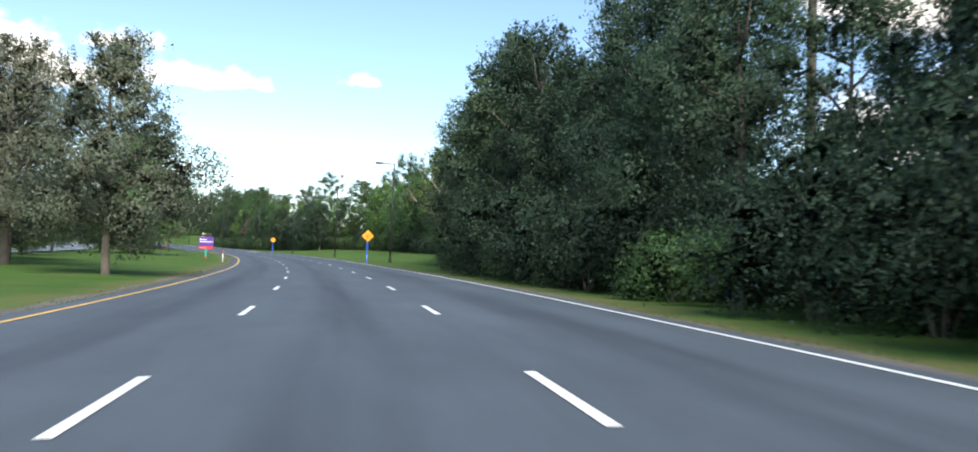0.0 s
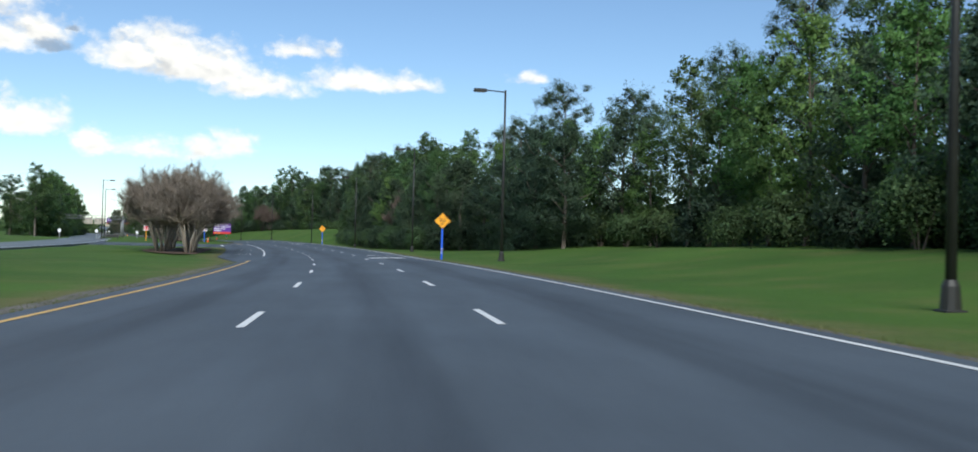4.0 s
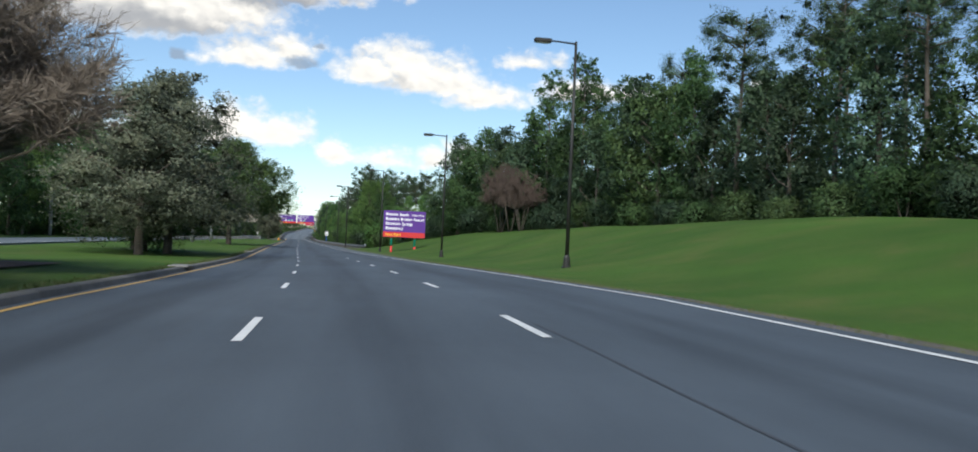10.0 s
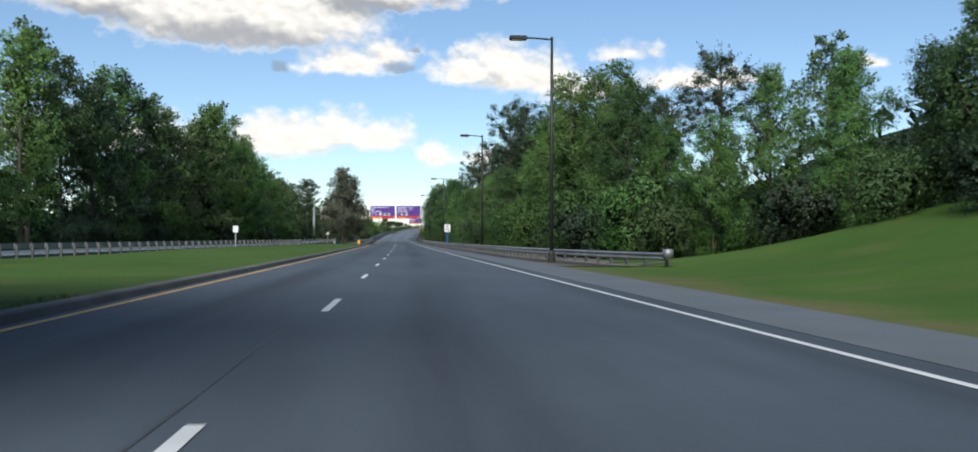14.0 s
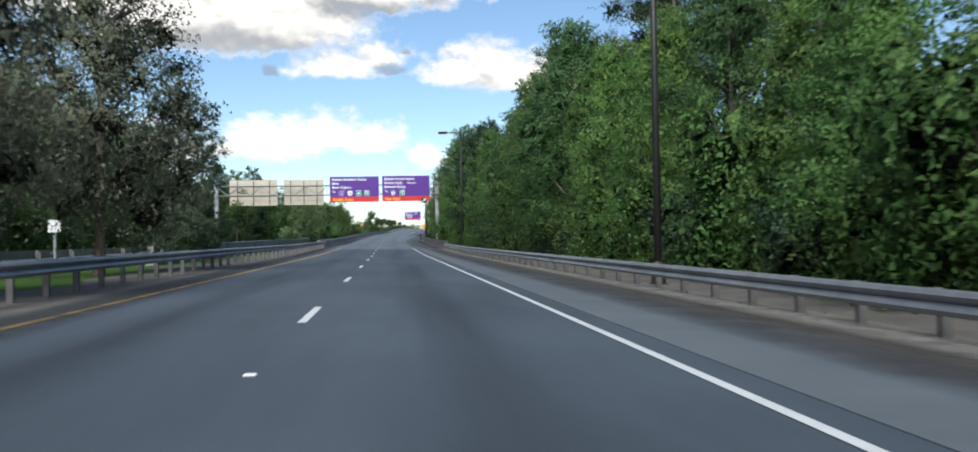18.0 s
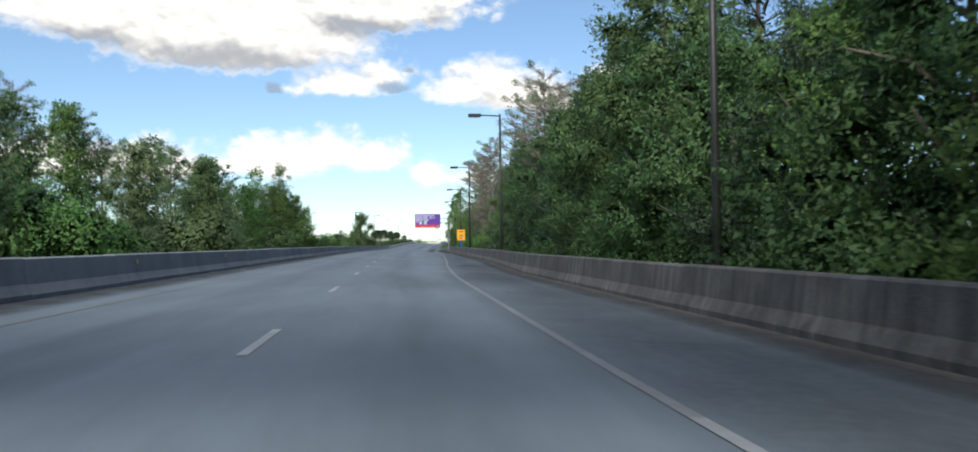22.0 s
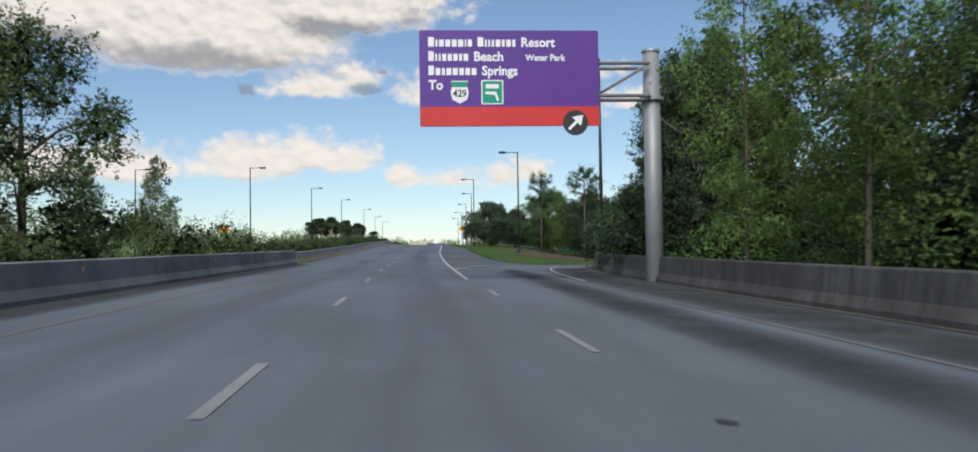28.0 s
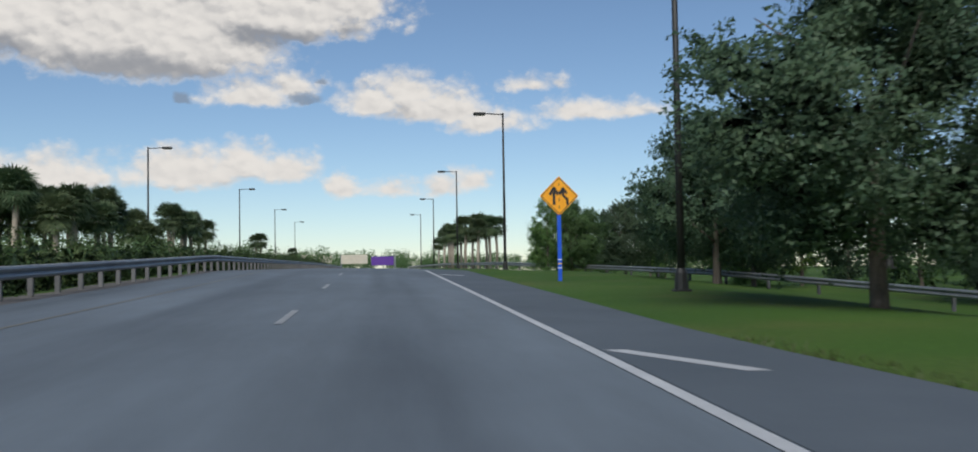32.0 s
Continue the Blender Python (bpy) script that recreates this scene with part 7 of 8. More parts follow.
WOOD = "roadside woods"
KINDS = {
    "oak1": lambda: make_tree("oak_tree", 1, 10.5, 7.6, 0.9, 52, 46000, 0.135, LEAF_OAK, BARK, "broad green oak at the edge of the woods", WOOD),
    "oak2": lambda: make_tree("oak_tree", 2, 11.5, 6.8, 1.2, 52, 46000, 0.135, LEAF_DARK, BARK, "dark green oak at the edge of the woods", WOOD),
    "deep": lambda: make_tree("evergreen_tree", 41, 11.0, 7.2, 0.5, 56, 48000, 0.125, LEAF_SHADED, BARK, "evergreen tree at the edge of the woods, canopy shade painted into its dark leaves", WOOD),
    "under": lambda: make_shrub("shrub", 42, 3.4, 4.4, 20, 15000, 0.1, LEAF_SHADED, "evergreen shrub at the foot of the woods, canopy shade painted into its dark leaves", "undergrowth"),
    "gum1": lambda: make_tree("broadleaf_tree", 3, 11.0, 6.0, 0.8, 48, 44000, 0.13, LEAF_LIGHT, BARK, "fresh green broadleaf tree in the woods", WOOD, 0.16),
    "gum2": lambda: make_tree("broadleaf_tree", 4, 13.0, 6.2, 2.6, 46, 42000, 0.135, LEAF_OAK, BARK, "tall green broadleaf tree in the woods", WOOD, 0.18),
    "far1": lambda: make_tree("oak_tree", 31, 10.5, 7.6, 1.0, 40, 11000, 0.26, LEAF_OAK, BARK, "broad green oak deeper in the woods", WOOD),
    "far2": lambda: make_tree("oak_tree", 32, 11.5, 6.8, 1.2, 40, 11000, 0.26, LEAF_DARK, BARK, "dark green oak deeper in the woods", WOOD),
    "far3": lambda: make_tree("broadleaf_tree", 33, 12.5, 6.2, 2.0, 36, 11000, 0.24, LEAF_LIGHT, BARK, "light green broadleaf tree deeper in the woods", WOOD, 0.17),
    "far4": lambda: make_tree("broadleaf_tree", 34, 14.0, 5.6, 3.6, 36, 10500, 0.24, LEAF_OAK, BARK, "tall thin-crowned broadleaf tree in the woods", WOOD, 0.17),
    "thin": lambda: make_tree("young_tree", 5, 13.5, 4.8, 2.4, 46, 17000, 0.15, LEAF_LIGHT, BARK, "slender light green tree with gaps in its crown", WOOD, 0.09, 0.6, 0, 0, 9),
    "pole": lambda: make_tree("slender_tree", 36, 17.5, 4.2, 2.6, 48, 14000, 0.16, LEAF_OAK, BARK, "tall slender trunk with sparse green foliage", WOOD, 0.10, 0.6, 0, 0, 11),
    "pine1": lambda: make_pine("pine_tree", 6, 16.5, LEAF_PINE, "tall pine with an open crown behind the woods", WOOD),
    "pine2": lambda: make_pine("pine_tree", 7, 15.0, LEAF_PINE, "tall pine with a bare lower trunk", WOOD, 0.70, 26, 2.7),
    "shrub1": lambda: make_shrub("shrub", 8, 3.2, 4.2, 18, 7000, 0.14, LEAF_DARK, "dark undergrowth shrub in front of the trees", "undergrowth"),
    "shrub2": lambda: make_shrub("shrub", 9, 2.6, 3.6, 17, 6500, 0.13, LEAF_OAK, "green undergrowth shrub in front of the trees", "undergrowth"),
    "shrub3": lambda: make_shrub("shrub", 10, 3.8, 4.0, 19, 7000, 0.14, LEAF_LIGHT, "bright green leafy shrub in front of the trees", "undergrowth"),
    "hazy": lambda: make_tree("willow_tree", 71, 10.0, 6.4, 0.4, 40, 26000, 0.17, LEAF_HAZED, BARK, "pale green bushy tree beyond the parapet", WOOD, 0.13, 0.5, 0.2),
    "sapling": lambda: make_tree("young_tree", 72, 10.5, 3.6, 1.0, 34, 11000, 0.16, LEAF_HAZED, BARK, "slender pale green tree with an open crown", WOOD, 0.07, 0.55, 0, 0, 9),
    "bush": lambda: make_shrub("shrub", 73, 3.4, 4.2, 19, 8000, 0.13, LEAF_HAZED, "pale green leafy shrub beyond the parapet", "undergrowth"),
    "withered": lambda: make_bare("withered_tree", 11, 8.6, 7.0, 4, 26000, "withered tree with a haze of brown twigs", WOOD, BARK, True, 0.3, RUSSET),
    "myrtle1": lambda: make_bare("bare_tree", 12, 6.4, 7.0, 7, 62000, "leafless brown multi-stemmed tree on the median", "median trees"),
    "myrtle2": lambda: make_bare("bare_tree", 13, 7.4, 7.6, 6, 62000, "leafless brown multi-stemmed tree on the median", "median trees"),
    "mag": lambda: make_tree("magnolia_tree", 14, 10.6, 8.8, 2.7, 76, 50000, 0.15, LEAF_MAG, BARK, "dark magnolia tree with bronze leaves on the median", "median trees", 0.2, 0.6, 0, 0.22, 14, 0.6, True),
    "big": lambda: make_tree("live_oak", 35, 13.8, 17.0, 5.2, 150, 170000, 0.19, LEAF_OAK, BARK, "great spreading oak leaning over the kerb", "lawn trees", 0.36, 0.6, 0, 0.36, 14, split_limbs=True),
    "live1": lambda: make_tree("live_oak", 15, 8.8, 9.4, 1.8, 90, 95000, 0.145, LEAF_OAK, BARK, "spreading live oak standing in mown grass", "lawn trees", 0.26, 0.6, 0, 0.30, 11, split_limbs=True),
    "live2": lambda: make_tree("live_oak", 16, 6.6, 6.8, 1.9, 74, 80000, 0.12, LEAF_DARK, BARK, "round dark live oak standing in mown grass", "lawn trees", 0.15, 0.6, 0, 0.32, 10, split_limbs=True),
    "cypress": lambda: make_cypress("cypress_tree", 17, 15.0, "tall thinly leaved cypress above the woods", WOOD),
    "bare": lambda: make_bare("bare_tree", 51, 10.5, 10.0, 3, 2400, "bare pale-limbed tree at the edge of the woods", WOOD, PALE_BARK, False, 0.4),
    "stout": lambda: make_tree("broadleaf_tree", 61, 10.0, 6.0, 1.4, 42, 34000, 0.135, LEAF_OAK, BARK, "leafy broad tree behind the guard rail", WOOD, 0.15),
    "hedge": lambda: make_shrub("hedge_plant", 20, 1.15, 4.6, 16, 5200, 0.12, LEAF_HEDGE, "clipped green hedge behind the guard rail", "hedge"),
    "palm1": lambda: make_palm("palm_tree", 18, 4.6, "fan palm in a dense group on the median", "palms"),
    "palm2": lambda: make_palm("palm_tree", 19, 3.6, "shorter fan palm in a dense group on the median", "palms"),
}


def grow(key, s, d, turn=None, scale=1.0, sink=0.05, z=None, label=""):
    turn = (s * 53.0 + d * 17.0) % 360 if turn is None else turn
    return plant(key, KINDS[key], s, d, turn, scale, sink, z, label)


LINE_S = [-40, 50, 64, 82, 102, 120, 200, 236, 252, 262, 300, 314, 324, 332, 340, 352, 380, 420, 450, 482, 503, 513, 522, 600, 760, 960]
LINE_D = [10.5, 10.5, 11.6, 13.5, 19.5, 24.0, 25.0, 22.0, 16.0, 15.2, 15.2, 15.4, 16.4, 19.0, 25.0, 29.5, 32.0, 30.0, 26.0, 22.5, 19.0, 14.0, 11.0, 9.8, 9.6, 12.0]


def tree_line(s):
    return float(np.interp(s, LINE_S, LINE_D))


q = random.Random(21)
s = -34.0
while s < 974:                                    # undergrowth along the front
    dark = s < 320 or 670 < s < 800
    key = q.choice(["under", "under", "under", "shrub2"] if s < 75 else ["shrub1", "shrub1", "shrub2"] if dark else ["shrub1", "shrub2", "shrub3", "shrub3"] if s > 510 else ["shrub1", "shrub1", "shrub2"])
    grow(key, s, tree_line(s) + q.uniform(0.4, 1.6) + (1.3 if 690 < s < 830 else 0), None, q.uniform(0.8, 1.3) * (0.85 if 690 < s < 830 else 1.0), 0.15)
    s += q.uniform(3.4, 4.8) if s < 60 or 250 < s < 310 or s > 510 else q.uniform(5.0, 7.0)
s = -36.0
while s < 972:                                    # first row
    if s < 60:
        key = q.choice(["deep", "deep", "oak2"])
    elif s < 250:
        key = q.choice(["far1", "far3", "far3", "far4", "far2"])
    elif s < 310:
        key = q.choice(["oak1", "oak2", "gum1", "gum2", "oak2"])
    elif s < 505:
        key = q.choice(["far2", "far4", "far1", "far2", "pine2"] if s < 465 else ["far2", "far1", "oak1"])
    elif s < 740:
        key = q.choice(["gum1", "gum1", "oak1", "gum2", "gum1"])
    elif s < 840:
        key = q.choice(["oak2", "gum1", "oak1", "gum2"])
    elif s > 938:
        key = q.choice(["oak1", "gum1", "oak2"])
    else:
        key = q.choice(["thin", "pole", "sapling", "hazy", "thin", "gum1", "hazy"])
    grow(key, s, tree_line(s) + (q.uniform(0.9, 1.9) if 560 < s < 735 else q.uniform(2.2, 3.4) if 735 <= s < 790 else q.uniform(3.0, 4.6)), None, q.uniform(0.82, 1.12) * (1.25 if 125 < s < 168 else 1.22 if 425 < s < 488 else 0.85 if 488 < s < 520 else 1.16 if 330 < s < 430 else 0.98 if 330 < s < 510 else 0.8 if 510 < s < 560 else 0.72 if 560 <= s < 640 else 0.92 if 640 <= s < 735 else 0.95 if s < 660 else 1.1 if s < 800 else 1.08 if s < 840 else 0.98), 0.1)
    s += q.uniform(3.8, 5.6)
s = -36.0
while s < 966:                                    # second row
    key = q.choice(["far1", "far2", "far4", "far4", "pine1"]) if s < 830 else q.choice(["thin", "pole", "cypress", "pole"])
    grow(key, s, tree_line(s) + q.uniform(7.5, 10.0), None, q.uniform(0.95, 1.28) * (0.66 if 205 < s < 262 else 0.72 if 470 < s < 560 else 1.0), 0.1)
    s += q.uniform(6.5, 9.5)
s = 60.0
while s < 955:                                    # tall pines behind
    if (60 < s < 700 or s > 900) and not 475 < s < 530:
        grow(q.choice(["pine1", "pine2"]), s, tree_line(s) + q.uniform(11, 17), None, q.uniform(0.9, 1.2), 0.1)
    s += q.uniform(9, 14)
for s, d, c in ((808, 13.6, 1.08), (813, 13.2, 1.12), (818, 14.4, 1.2), (825, 14.2, 1.25), (832, 13.8, 1.2), (841, 14.6, 1.2)):
    grow("cypress", s, d, None, c, 0.1)
for s, d, c in ((858, 12.4, 1.15), (864, 13.4, 1.22), (870, 12.6, 1.15), (877, 13.2, 1.2), (884, 12.8, 1.2), (892, 13.6, 1.15), (899, 12.9, 1.05)):
    grow("cypress", s, d, None, c, 0.1)
for s, d in ((792, 16), (800, 19), (806, 15.5), (813, 18), (826, 17), (834, 15.5), (842, 19), (848, 16), (858, 18), (870, 16)):
    grow("cypress", s, d, None, q.uniform(0.85, 1.1), 0.1)
for k in range(20):
    s = 880 + 4.3 * k
    grow(("gum1", "oak2", "oak1")[k % 3], s, tree_line(s) + 2.2 + q.uniform(0, 1.5), None, q.uniform(0.5, 0.72), 0.1)
for s, d, c in ((945, 14.6, 0.9), (953, 15.2, 0.95), (952, 10.4, 0.8), (946, 10.9, 0.88), (934, 11.0, 0.95), (929, 11.8, 1.0)):
    grow("thin", s, d, None, c, 0.1)
for s, d, c in ((214, 21.0, 0.95), (219, 20.0, 1.0), (225, 20.5, 0.92), (231, 19.8, 0.86), (237, 19.5, 0.8), (244, 18.6, 0.95)):
    grow("deep" if int(s) % 2 else "oak2", s, d, None, c, 0.2)
for s, d, c in ((770, 11.6, 1.25), (780, 12.2, 1.2)):
    grow("gum2", s, d, None, c, 0.1)
for s, d, c in ((38, 15.6, 1.25), (46, 15.8, 1.3)):
    grow("deep", s, d, None, c, 0.2)
grow("stout", 563.5, 11.4, None, 0.85, 0.2)
for s, d, k, c in ((963.5, 12.3, "oak2", 0.86), (968.5, 13.0, "oak1", 0.82), (973, 14.6, "oak2", 0.84), (965.5, 11.2, "shrub2", 1.05), (970, 12.0, "shrub1", 1.1), (975, 13.6, "shrub2", 1.0)):
    grow(k, s, d, None, c, 0.2)
for s, d, k, c in ((731, 9.9, "gum1", 0.92), (724, 10.4, "oak1", 0.85), (717, 10.7, "gum1", 1.0), (734, 11.0, "gum2", 1.36), (746, 10.9, "gum1", 1.05), (742, 12.0, "gum2", 1.2), (726, 11.6, "gum1", 1.5), (709, 11.4, "oak1", 1.05), (701, 11.6, "oak2", 1.2)):
    grow(k, s, d, None, c, 0.2)
for s, d, c in ((538, 14.0, 1.28), (533, 16.0, 1.2), (544, 13.4, 1.05)):
    grow("gum1", s, d, None, c, 0.1)
for s, d, c in ((52, 13.0, 1.25), (61, 13.6, 1.4), (69, 15.4, 1.3)):
    grow("deep" if s < 60 else "oak2", s, d, None, c, 0.2)
for s, d, c in ((84, 16.8, 1.45), (90, 17.5, 1.35), (96, 19.5, 1.3), (103, 21.5, 1.2)):
    grow("oak2" if s < 95 else "oak1", s, d, None, c, 0.2)
for s, d, c in ((88.0, 15.6, 0.95),):
    grow("bare", s, d, None, c, 0.1)
for s, d in ((445, 25.6), (449, 25.2), (453, 24.8), (282, 19.6)):
    grow("withered", s, d, None, q.uniform(0.8, 1.05), 0.1)

# median and left side
for s, d, k, c in ((44.6, -7.6, "mag", 0.98), (54.6, -14.3, "mag", 1.1), (66, -17, "mag", 1.05), (74, -20, "live2", 1.0), (123, -15.8, "live1", 1.62), (132, -20, "live2", 1.0), (108, -22, "live2", 0.9), (88, -21, "live1", 0.7), (150, -34, "oak1", 0.8), (172, -36, "oak1", 0.8), (190, -38, "oak2", 0.8), (130, -38, "gum1", 0.8), (110, -40, "oak1", 0.9), (214, -36, "live1", 0.7), (186, -21, "live1", 1.0), (172, -20.5, "myrtle1", 0.85), (90, -42, "oak2", 1.0), (70, -42, "oak1", 0.95), (50, -40, "oak2", 1.0), (30, -36, "oak1", 1.0)):
    grow(k, s, d, None, c)
for s, d, k, c in ((228, -9.6, "myrtle1", 1.15), (232, -12.4, "myrtle2", 1.05), (236, -9.8, "myrtle2", 1.1), (241, -12.6, "myrtle1", 1.2), (245, -10.2, "myrtle1", 1.1), (250, -12.8, "myrtle2", 1.05), (255, -11.0, "myrtle1", 1.05), (260, -13.2, "myrtle1", 1.0),
                   (328, -9.6, "myrtle2", 1.1), (333, -9.0, "myrtle2", 1.1), (331, -12.0, "myrtle1", 1.2), (337, -11.8, "myrtle1", 1.3), (341, -9.2, "myrtle1", 1.32), (345, -11.6, "myrtle2", 1.2), (348, -8.8, "myrtle2", 1.15), (353, -12.0, "myrtle1", 1.2), (358, -9.0, "myrtle1", 1.32), (364, -11.6, "myrtle2", 1.22),
                   (394, -9.4, "mag", 1.0), (401, -8.6, "mag", 1.05), (412, -12.5, "mag", 0.9), (405.5, -10.8, "live1", 1.15), (150, -20.5, "live2", 0.9), (466.5, -8.9, "big", 0.98),
                   (618, -8.2, "mag", 0.95), (634, -8.6, "mag", 1.0), (655, -9.6, "live2", 0.6)):
    ob = grow(k, s, d, None, c)
    if k == "mag" and 390 < s < 405:
        ob.scale = (c * 1.4, c * 1.4, c * (0.98 if s < 400 else 1.1))
    elif k == "mag" and s > 600:
        ob.scale = (c, c, c * (1.2 if s < 625 else 1.15))
bed = new("mulch_bed", strip_mesh("mulch_bed", 222, 264, lambda s: -8.6 - 6.2 * math.sin(math.pi * min(1, max(0, (s - 221) / 44))) ** 0.5, -8.6, MULCH, 1.5, 0.05, 0, 4, on_ground))
tagged(bed, "brown mulch bed under the bare trees", "mulch", kind="structure")
bed = new("mulch_bed", strip_mesh("mulch_bed", 322, 368, lambda s: -14.2, -7.6, MULCH, 2, 0.06, 0, 4, on_ground))
tagged(bed, "brown mulch bed under the bare trees", "mulch", kind="structure")
# woods behind the other carriageway
s = 380.0
while s < 985:
    q.random()
    off = (-11.5 if s > 745 else other_mid(s) - 8.5) - q.uniform(0, 3)
    if not 540 < s < 545:
        big = 1.15 if s < 480 else 1.56 if s < 645 else 1.3 if s < 715 else 0.82 if s < 850 else 0.74 if s < 900 else 0.5
        grow(q.choice(["far1", "far2", "far3", "far4"] if s < 590 else ["hazy", "far3", "gum1", "far1"] if s < 700 else ["hazy", "hazy", "sapling", "gum1", "hazy"] if s < 860 else ["bush", "hazy", "shrub3", "sapling"]), s, off, None, big * q.uniform(0.85, 1.15) * (1.2 if s >= 860 and q.random() < 0.4 else 1.0), 0.1)
    if s > 480 and q.random() < 0.75:
        grow(q.choice(["shrub2", "shrub3", "shrub1"] if s < 690 else ["bush", "bush", "shrub3"]), s + 1.5, off + 3.0, None, q.uniform(0.8, 1.15), 0.1)
    if s < 900 and q.random() < 0.55:
        grow(q.choice(["far4", "pine1", "thin", "far1", "cypress"]), s, off - 8, None, q.uniform(0.75, 0.98) * (0.8 if s > 800 else 1.0), 0.1)
    s += q.uniform(4.5, 6.5)
for s, d, k, c in ((742, -26, "gum1", 0.9), (748, -23, "oak1", 0.95), (755, -20.5, "gum1", 0.9), (762, -18, "far3", 0.8), (768, -16, "oak1", 0.8), (752, -28, "far1", 1.05), (760, -25, "far2", 1.1), (770, -22, "far1", 1.1), (745, -32, "pine1", 0.8), (765, -29, "far4", 0.9), (778, -19, "far3", 0.85), (712, -22, "pine1", 0.95), (716, -24, "oak1", 1.0), (724, -25, "gum1", 0.9), (732, -26, "oak2", 0.95), (706, -25, "oak1", 1.1), (775, -12.5, "live2", 0.75), (640, -28, "pine1", 1.05), (634, -27, "cypress", 1.05), (648, -29, "pine2", 1.15), (655, -28, "far4", 1.15), (664, -29, "pine1", 1.0), (740, -20, "far4", 0.95), (750, -24.5, "far4", 1.1), (678, -28, "pine2", 1.05), (628, -30, "far4", 1.2), (722, -27.5, "gum1", 1.45), (728, -29.5, "gum1", 1.4), (715, -29.0, "hazy", 1.55), (742, -24.8, "pine2", 1.15), (752, -22.0, "live2", 1.5), (702, -28.5, "gum1", 1.35)):
    grow(k, s, d, None, c)
for s, d, k, c in ((957, -10.3, "oak1", 0.98), (970, -9.0, "sapling", 0.42), (838, -13.5, "thin", 0.82), (843, -11.6, "thin", 0.8), (847, -10.6, "far3", 0.7), (790, -19, "cypress", 0.86), (797, -18, "cypress", 0.8), (820, -18, "cypress", 0.6), (983, -13.0, "sapling", 0.66), (984.5, -13.8, "sapling", 0.6), (1004, -20, "shrub3", 1.3), (930, -13, "live2", 0.85), (950, -15, "gum1", 0.55)):
    grow(k, s, d, None, c)

# past the bridge: palms, hedge, lawn trees
for i in range(26):
    grow("palm1" if i % 3 else "palm2", 1116 + 2.2 * (i // 4) + q.uniform(-.6, .6), -14.6 - 2.0 * (i % 4) - q.uniform(0, 1.0), None, q.uniform(0.82, 0.98), 0.1, deck(1118, -6) - 0.2)
for i in range(9):
    grow("palm2" if i % 2 else "palm1", 1136 + 2.4 * (i // 2) + q.uniform(-.6, .6), -13.0 - 2.2 * (i % 2) - q.uniform(0, 1.0), None, q.uniform(0.8, 0.95), 0.1, deck(1136, -6) - 0.2)
for s, d, c in ((1152, -14.6, 0.9), (1155, -16, 0.95), (1158, -14.4, 0.9), (1161, -15.5, 0.85), (1196, -13.6, 0.85), (1199, -14.5, 0.85), (1240, -13, 0.8),
                (1190, 12.5, 1.0), (1194, 11.5, 1.1), (1199, 12.8, 1.05), (1204, 12.0, 1.1), (1210, 13, 1.0), (1216, 12.2, 1.0), (1180, 13.0, 0.95), (1222, 12.6, 1.1), (1230, 12.2, 1.0), (1168, 12.4, 0.95), (1171, 14.0, 1.05), (1174, 11.6, 1.1), (1176, 15.4, 1.0), (1179, 13.6, 1.1), (1183, 15.0, 1.05), (1187, 11.2, 1.05)):
    grow("palm1", s, d, None, c, 0.1, deck(s, 6) - 0.3)
for k in range(70):
    s = 992 + 4.0 * k
    if s < 1262:
        grow("hedge", s, -9.3 - 0.5 * (k % 2), None, 1.0, 0.1, deck(s, -6) - 0.35)
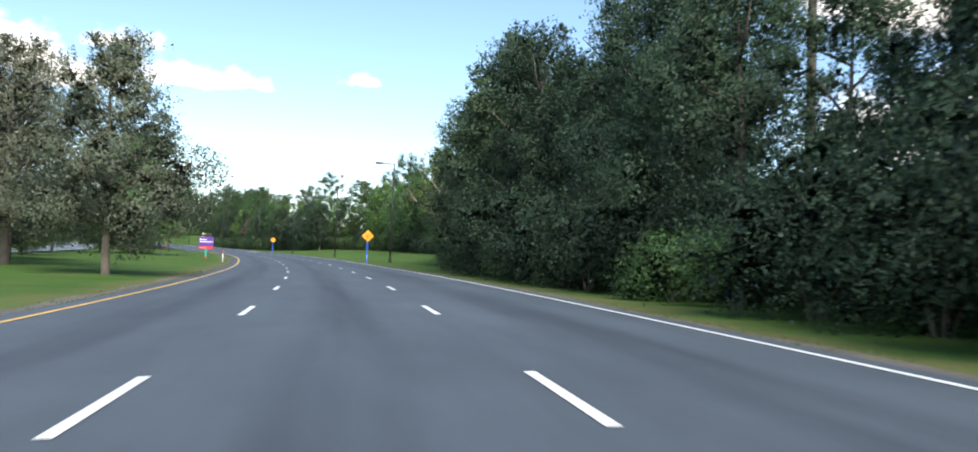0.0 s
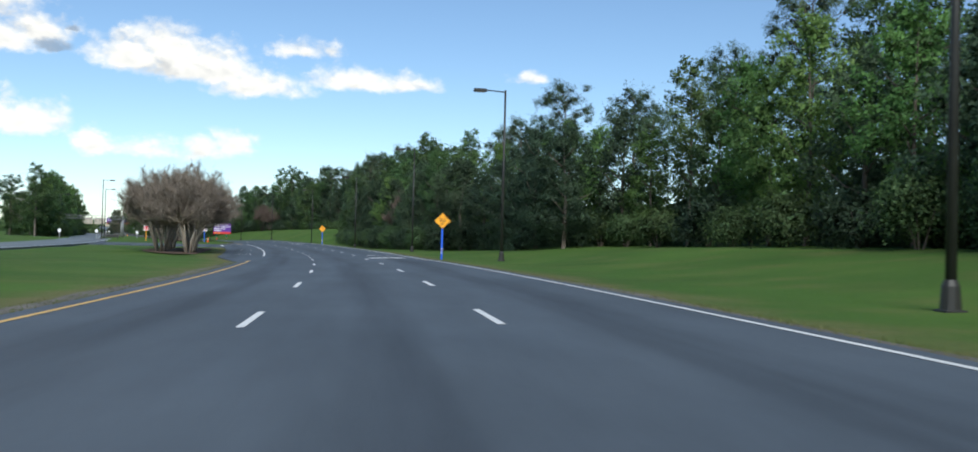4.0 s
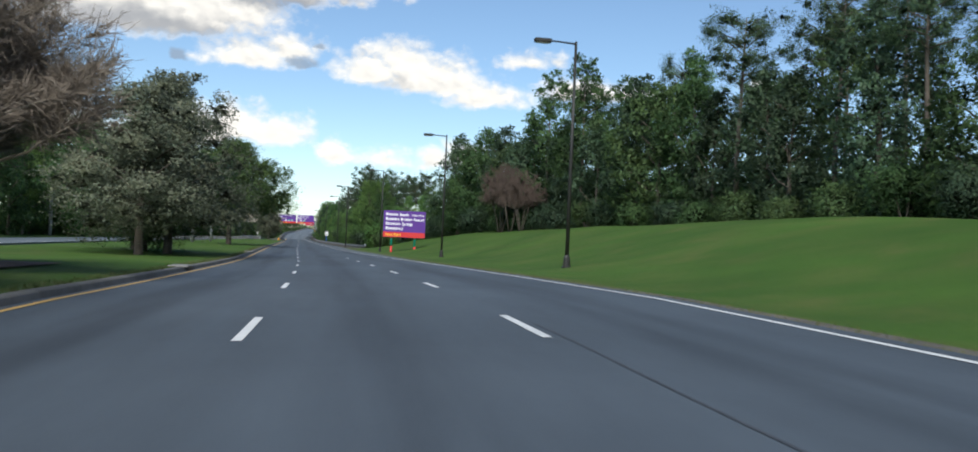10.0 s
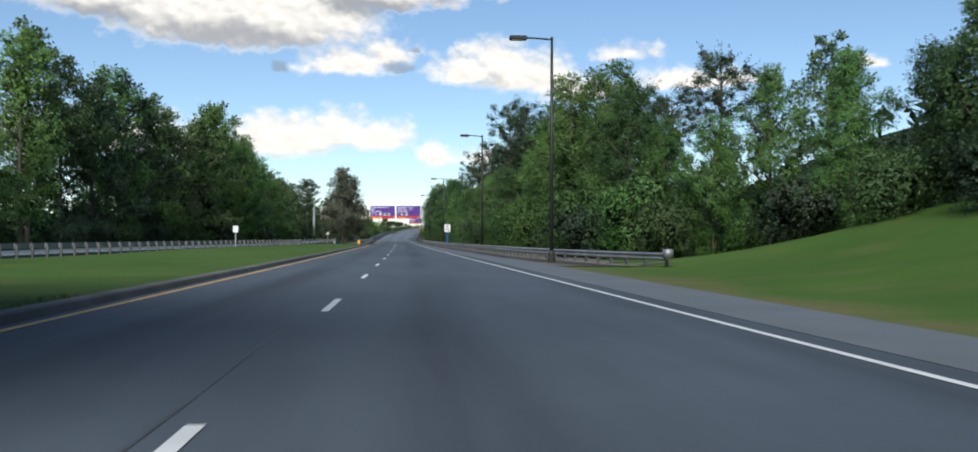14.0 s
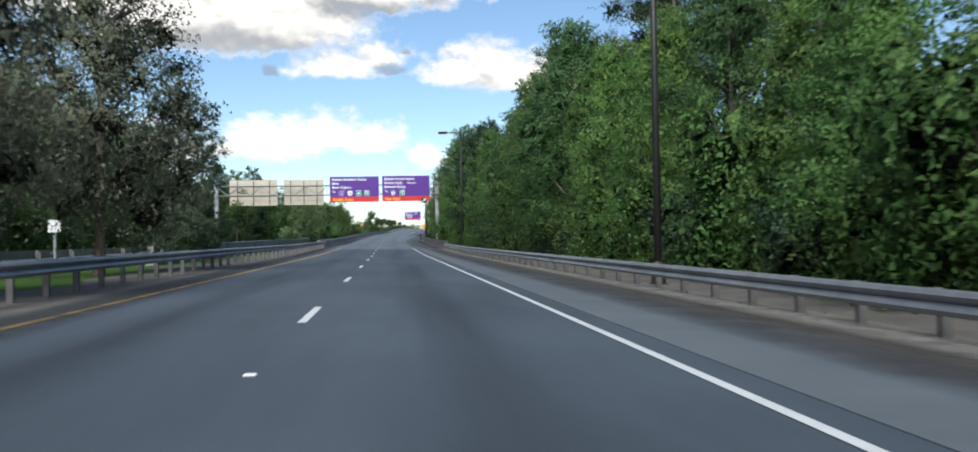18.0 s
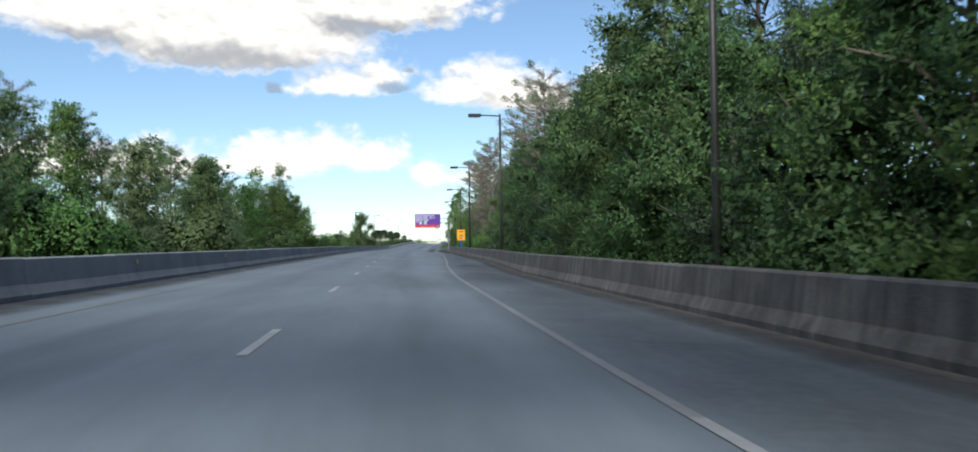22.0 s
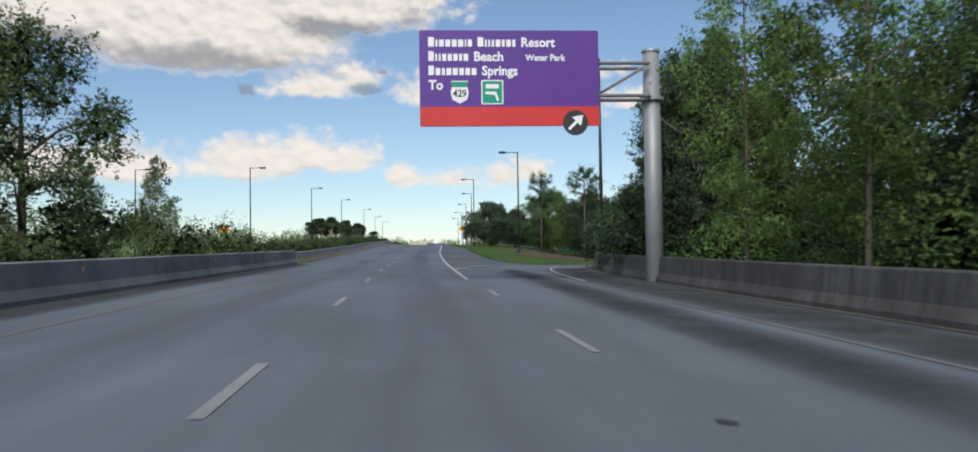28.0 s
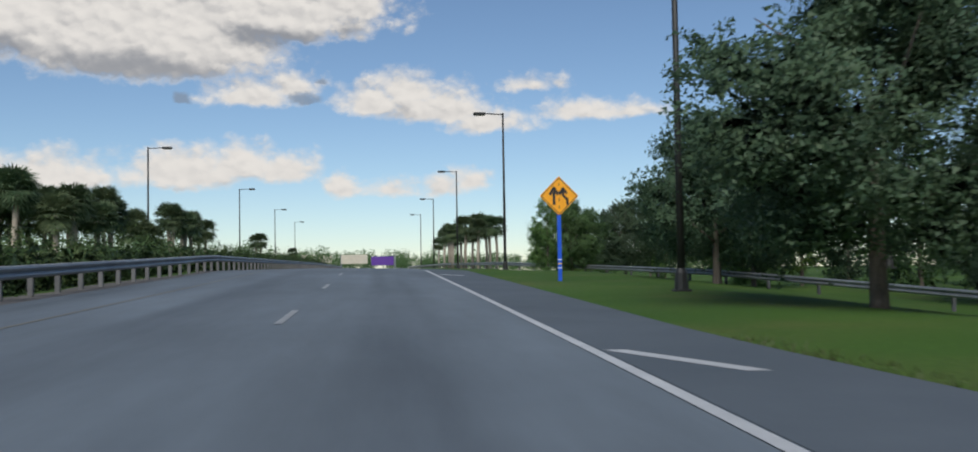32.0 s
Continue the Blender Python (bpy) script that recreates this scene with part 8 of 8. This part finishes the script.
for s, d, k, c in ((1099, 14.2, "live2", 0.95), (1128, 14.5, "live1", 0.55), (1122, 11.8, "gum1", 0.4), (1108, 17.5, "live2", 1.1), (1070, 20, "live1", 1.12), (1066, 25, "live2", 1.3), (1074, 28, "oak2", 0.8), (1062, 30, "oak1", 0.85), (1082, 26, "oak2", 0.7), (1090, 30, "oak1", 0.75), (1056, 24, "live1", 0.8), (1052, 28, "oak2", 0.8), (1046, 31, "oak1", 0.8), (1100, 26, "oak2", 0.7), (1115, 22, "live2", 1.0), (1112, 30, "far1", 0.75), (1120, 27, "far3", 0.7), (1126, 33, "far2", 0.75), (1118, 38, "far1", 0.8), (1132, 26, "far3", 0.62), (1140, 31, "far1", 0.7), (1146, 25, "far3", 0.6), (1155, 29, "far1", 0.65), (1165, 24, "far3", 0.6), (1175, 28, "far1", 0.65), (1105, 36, "far2", 0.8), (1185, 22, "far3", 0.55), (1098, 34, "far1", 0.8), (1054.6, 16.8, "pine1", 0.6), (1051, 22, "pine2", 0.78), (1049, 31, "pine1", 0.74), (1020, 24.5, "pine1", 0.8), (1023, 27.5, "pine2", 0.86), (1026, 31, "pine1", 0.82), (1017, 27, "pine1", 0.66), (986, 17.0, "shrub2", 1.5), (989, 19.5, "shrub1", 1.6), (992, 22.5, "oak2", 0.45), (1046, 24, "live2", 1.0), (1065, 27, "gum2", 0.6), (1050, 18.5, "thin", 0.5), (1020, 22, "thin", 0.6), (1032, 27, "gum1", 0.62), (998, 30, "oak2", 0.7), (1040, 36, "gum1", 0.7), (1028, 38, "oak1", 0.6), (1055, 38, "gum2", 0.6), (1075, 33, "oak1", 0.6), (1120, 24, "gum1", 0.5), (1135, 20, "live2", 0.9), (1150, 19, "gum1", 0.5), (988, 24, "shrub1", 1.2), (984, 20, "shrub2", 1.3), (980, 17, "shrub1", 1.3), (1090, 40, "oak1", 0.7), (1110, 44, "gum2", 0.6), (1010, 50, "oak1", 0.7), (1030, 55, "oak2", 0.7), (1060, 55, "oak1", 0.7), (1085, 58, "gum1", 0.7)):
    grow(k, s, d, None, c)
ob = grow("live2", 1081.6, 11.4)
ob.scale = (1.28, 1.28, 1.06)
bed = new("mulch_bed", strip_mesh("mulch_bed", 1010, 1064, lambda s: 11.5 + 1.2 * noise.noise(Vector((s * 0.12, 3, 0))), 32.0, MULCH, 1.5, 0.015, 0, 26, on_ground))
tagged(bed, "reddish mulch under the trees beside the ramp", "mulch", kind="structure")


# ---- dense thicket deep in the woods ----
def thicket(name, s0, s1, offset, tall, leaf, seed, label):
    """A ragged wall of leaves behind the front trees, backed by a dark sheet painted as the woods' shade."""
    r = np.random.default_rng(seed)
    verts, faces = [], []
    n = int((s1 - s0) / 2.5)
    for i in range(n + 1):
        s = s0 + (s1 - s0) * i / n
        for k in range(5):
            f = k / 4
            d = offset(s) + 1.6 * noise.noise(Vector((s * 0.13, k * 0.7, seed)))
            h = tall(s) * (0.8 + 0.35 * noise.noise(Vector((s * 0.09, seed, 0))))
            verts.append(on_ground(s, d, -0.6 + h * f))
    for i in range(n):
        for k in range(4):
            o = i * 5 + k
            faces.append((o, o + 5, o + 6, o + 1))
    heart = len(faces)
    count = int((s1 - s0) * 26)
    for j in range(count):
        s = s0 + (s1 - s0) * r.random()
        side = 1 if offset(s) > 0 else -1
        h = tall(s) * (0.8 + 0.35 * noise.noise(Vector((s * 0.09, seed, 0))))
        p = on_ground(s, offset(s) - side * r.random() * 3.0, -0.3 + (h + 0.8) * r.random() ** 0.8)
        a, c = Vector(r.normal(size=3)).normalized(), Vector(r.normal(size=3)).normalized()
        ln = 0.22 + 0.3 * r.random()
        o = len(verts)
        verts += [p - a * ln, p + c * ln * 0.5, p + a * ln, p - c * ln * 0.5]
        faces.append((o, o + 1, o + 2, o + 3))
    me = mesh_of(name, verts, faces, leaf)
    # the backing sheet gets the dark inner-leaf colour as painted depth shade
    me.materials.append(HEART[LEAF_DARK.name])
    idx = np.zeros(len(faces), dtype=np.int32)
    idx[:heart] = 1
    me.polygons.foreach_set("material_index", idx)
    tagged(new(name, me), label, "thicket", kind="stuff")


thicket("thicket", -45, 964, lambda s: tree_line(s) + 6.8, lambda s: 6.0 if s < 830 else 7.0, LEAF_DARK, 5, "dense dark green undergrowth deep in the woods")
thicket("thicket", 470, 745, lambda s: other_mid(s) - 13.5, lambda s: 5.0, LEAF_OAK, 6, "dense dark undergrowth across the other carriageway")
thicket("thicket", 745, 985, lambda s: -15.5, lambda s: 4.4 if s < 860 else 3.0, LEAF_HAZED, 7, "dense green undergrowth beyond the parapet")


# ---- far woods on the horizon ----
def far_woods(name, spots, leaf, seed, label):
    """Distant crowns of many small leaf sprays."""
    r = np.random.default_rng(seed)
    verts, count = [], 0
    for s, d, h in spots:
        b = on_ground(s, d)
        n = 380
        way = r.normal(size=(n, 3))
        way /= np.linalg.norm(way, axis=1)[:, None]
        lump = 1 + 0.25 * np.sin(way[:, 0] * 5 + s) * np.cos(way[:, 2] * 4 + d) + 0.12 * np.sin(way[:, 1] * 9 + d)
        pos = np.array([b.x, b.y, b.z + h * 0.52]) + way * np.array([h * 0.45, h * 0.45, h * 0.52]) * (r.random(n) ** 0.3 * lump)[:, None]
        t1 = r.normal(size=(n, 3))
        t1 /= np.linalg.norm(t1, axis=1)[:, None]
        t2 = np.cross(t1, r.normal(size=(n, 3)))
        t2 /= np.linalg.norm(t2, axis=1)[:, None]
        z = 0.062 * h
        verts.append(np.stack([pos - t1 * z, pos + t2 * z * 0.6, pos + t1 * z], 1).reshape(-1, 3))
        count += n
    me = mesh_of(name, np.concatenate(verts).tolist(), np.arange(3 * count).reshape(-1, 3).tolist(), leaf)
    tagged(new(name, me), label, "woods", kind="stuff")


def scattered(n, s0, s1, d0, d1, h0, h1, both=False):
    return [(q.uniform(s0, s1), q.uniform(d0, d1) * (q.choice((-1, 1)) if both else 1), q.uniform(h0, h1)) for k in range(n)]


far_woods("far_woods", scattered(150, 1260, 1560, 9, 150, 4.5, 7.5, True) + scattered(120, 120, 520, -190, -70, 7, 12) + scattered(60, -40, 240, -120, -48, 8, 11)
          + scattered(60, 1000, 1250, 48, 140, 7, 10) + scattered(70, 1490, 1590, -70, 70, 6.5, 10), LEAF_OAK, 77, "distant green woods along the horizon")
far_woods("far_woods", scattered(150, 985, 1300, -150, -38, 5, 8), LEAF_HAZED, 78, "distant pale green woods across the other carriageway")
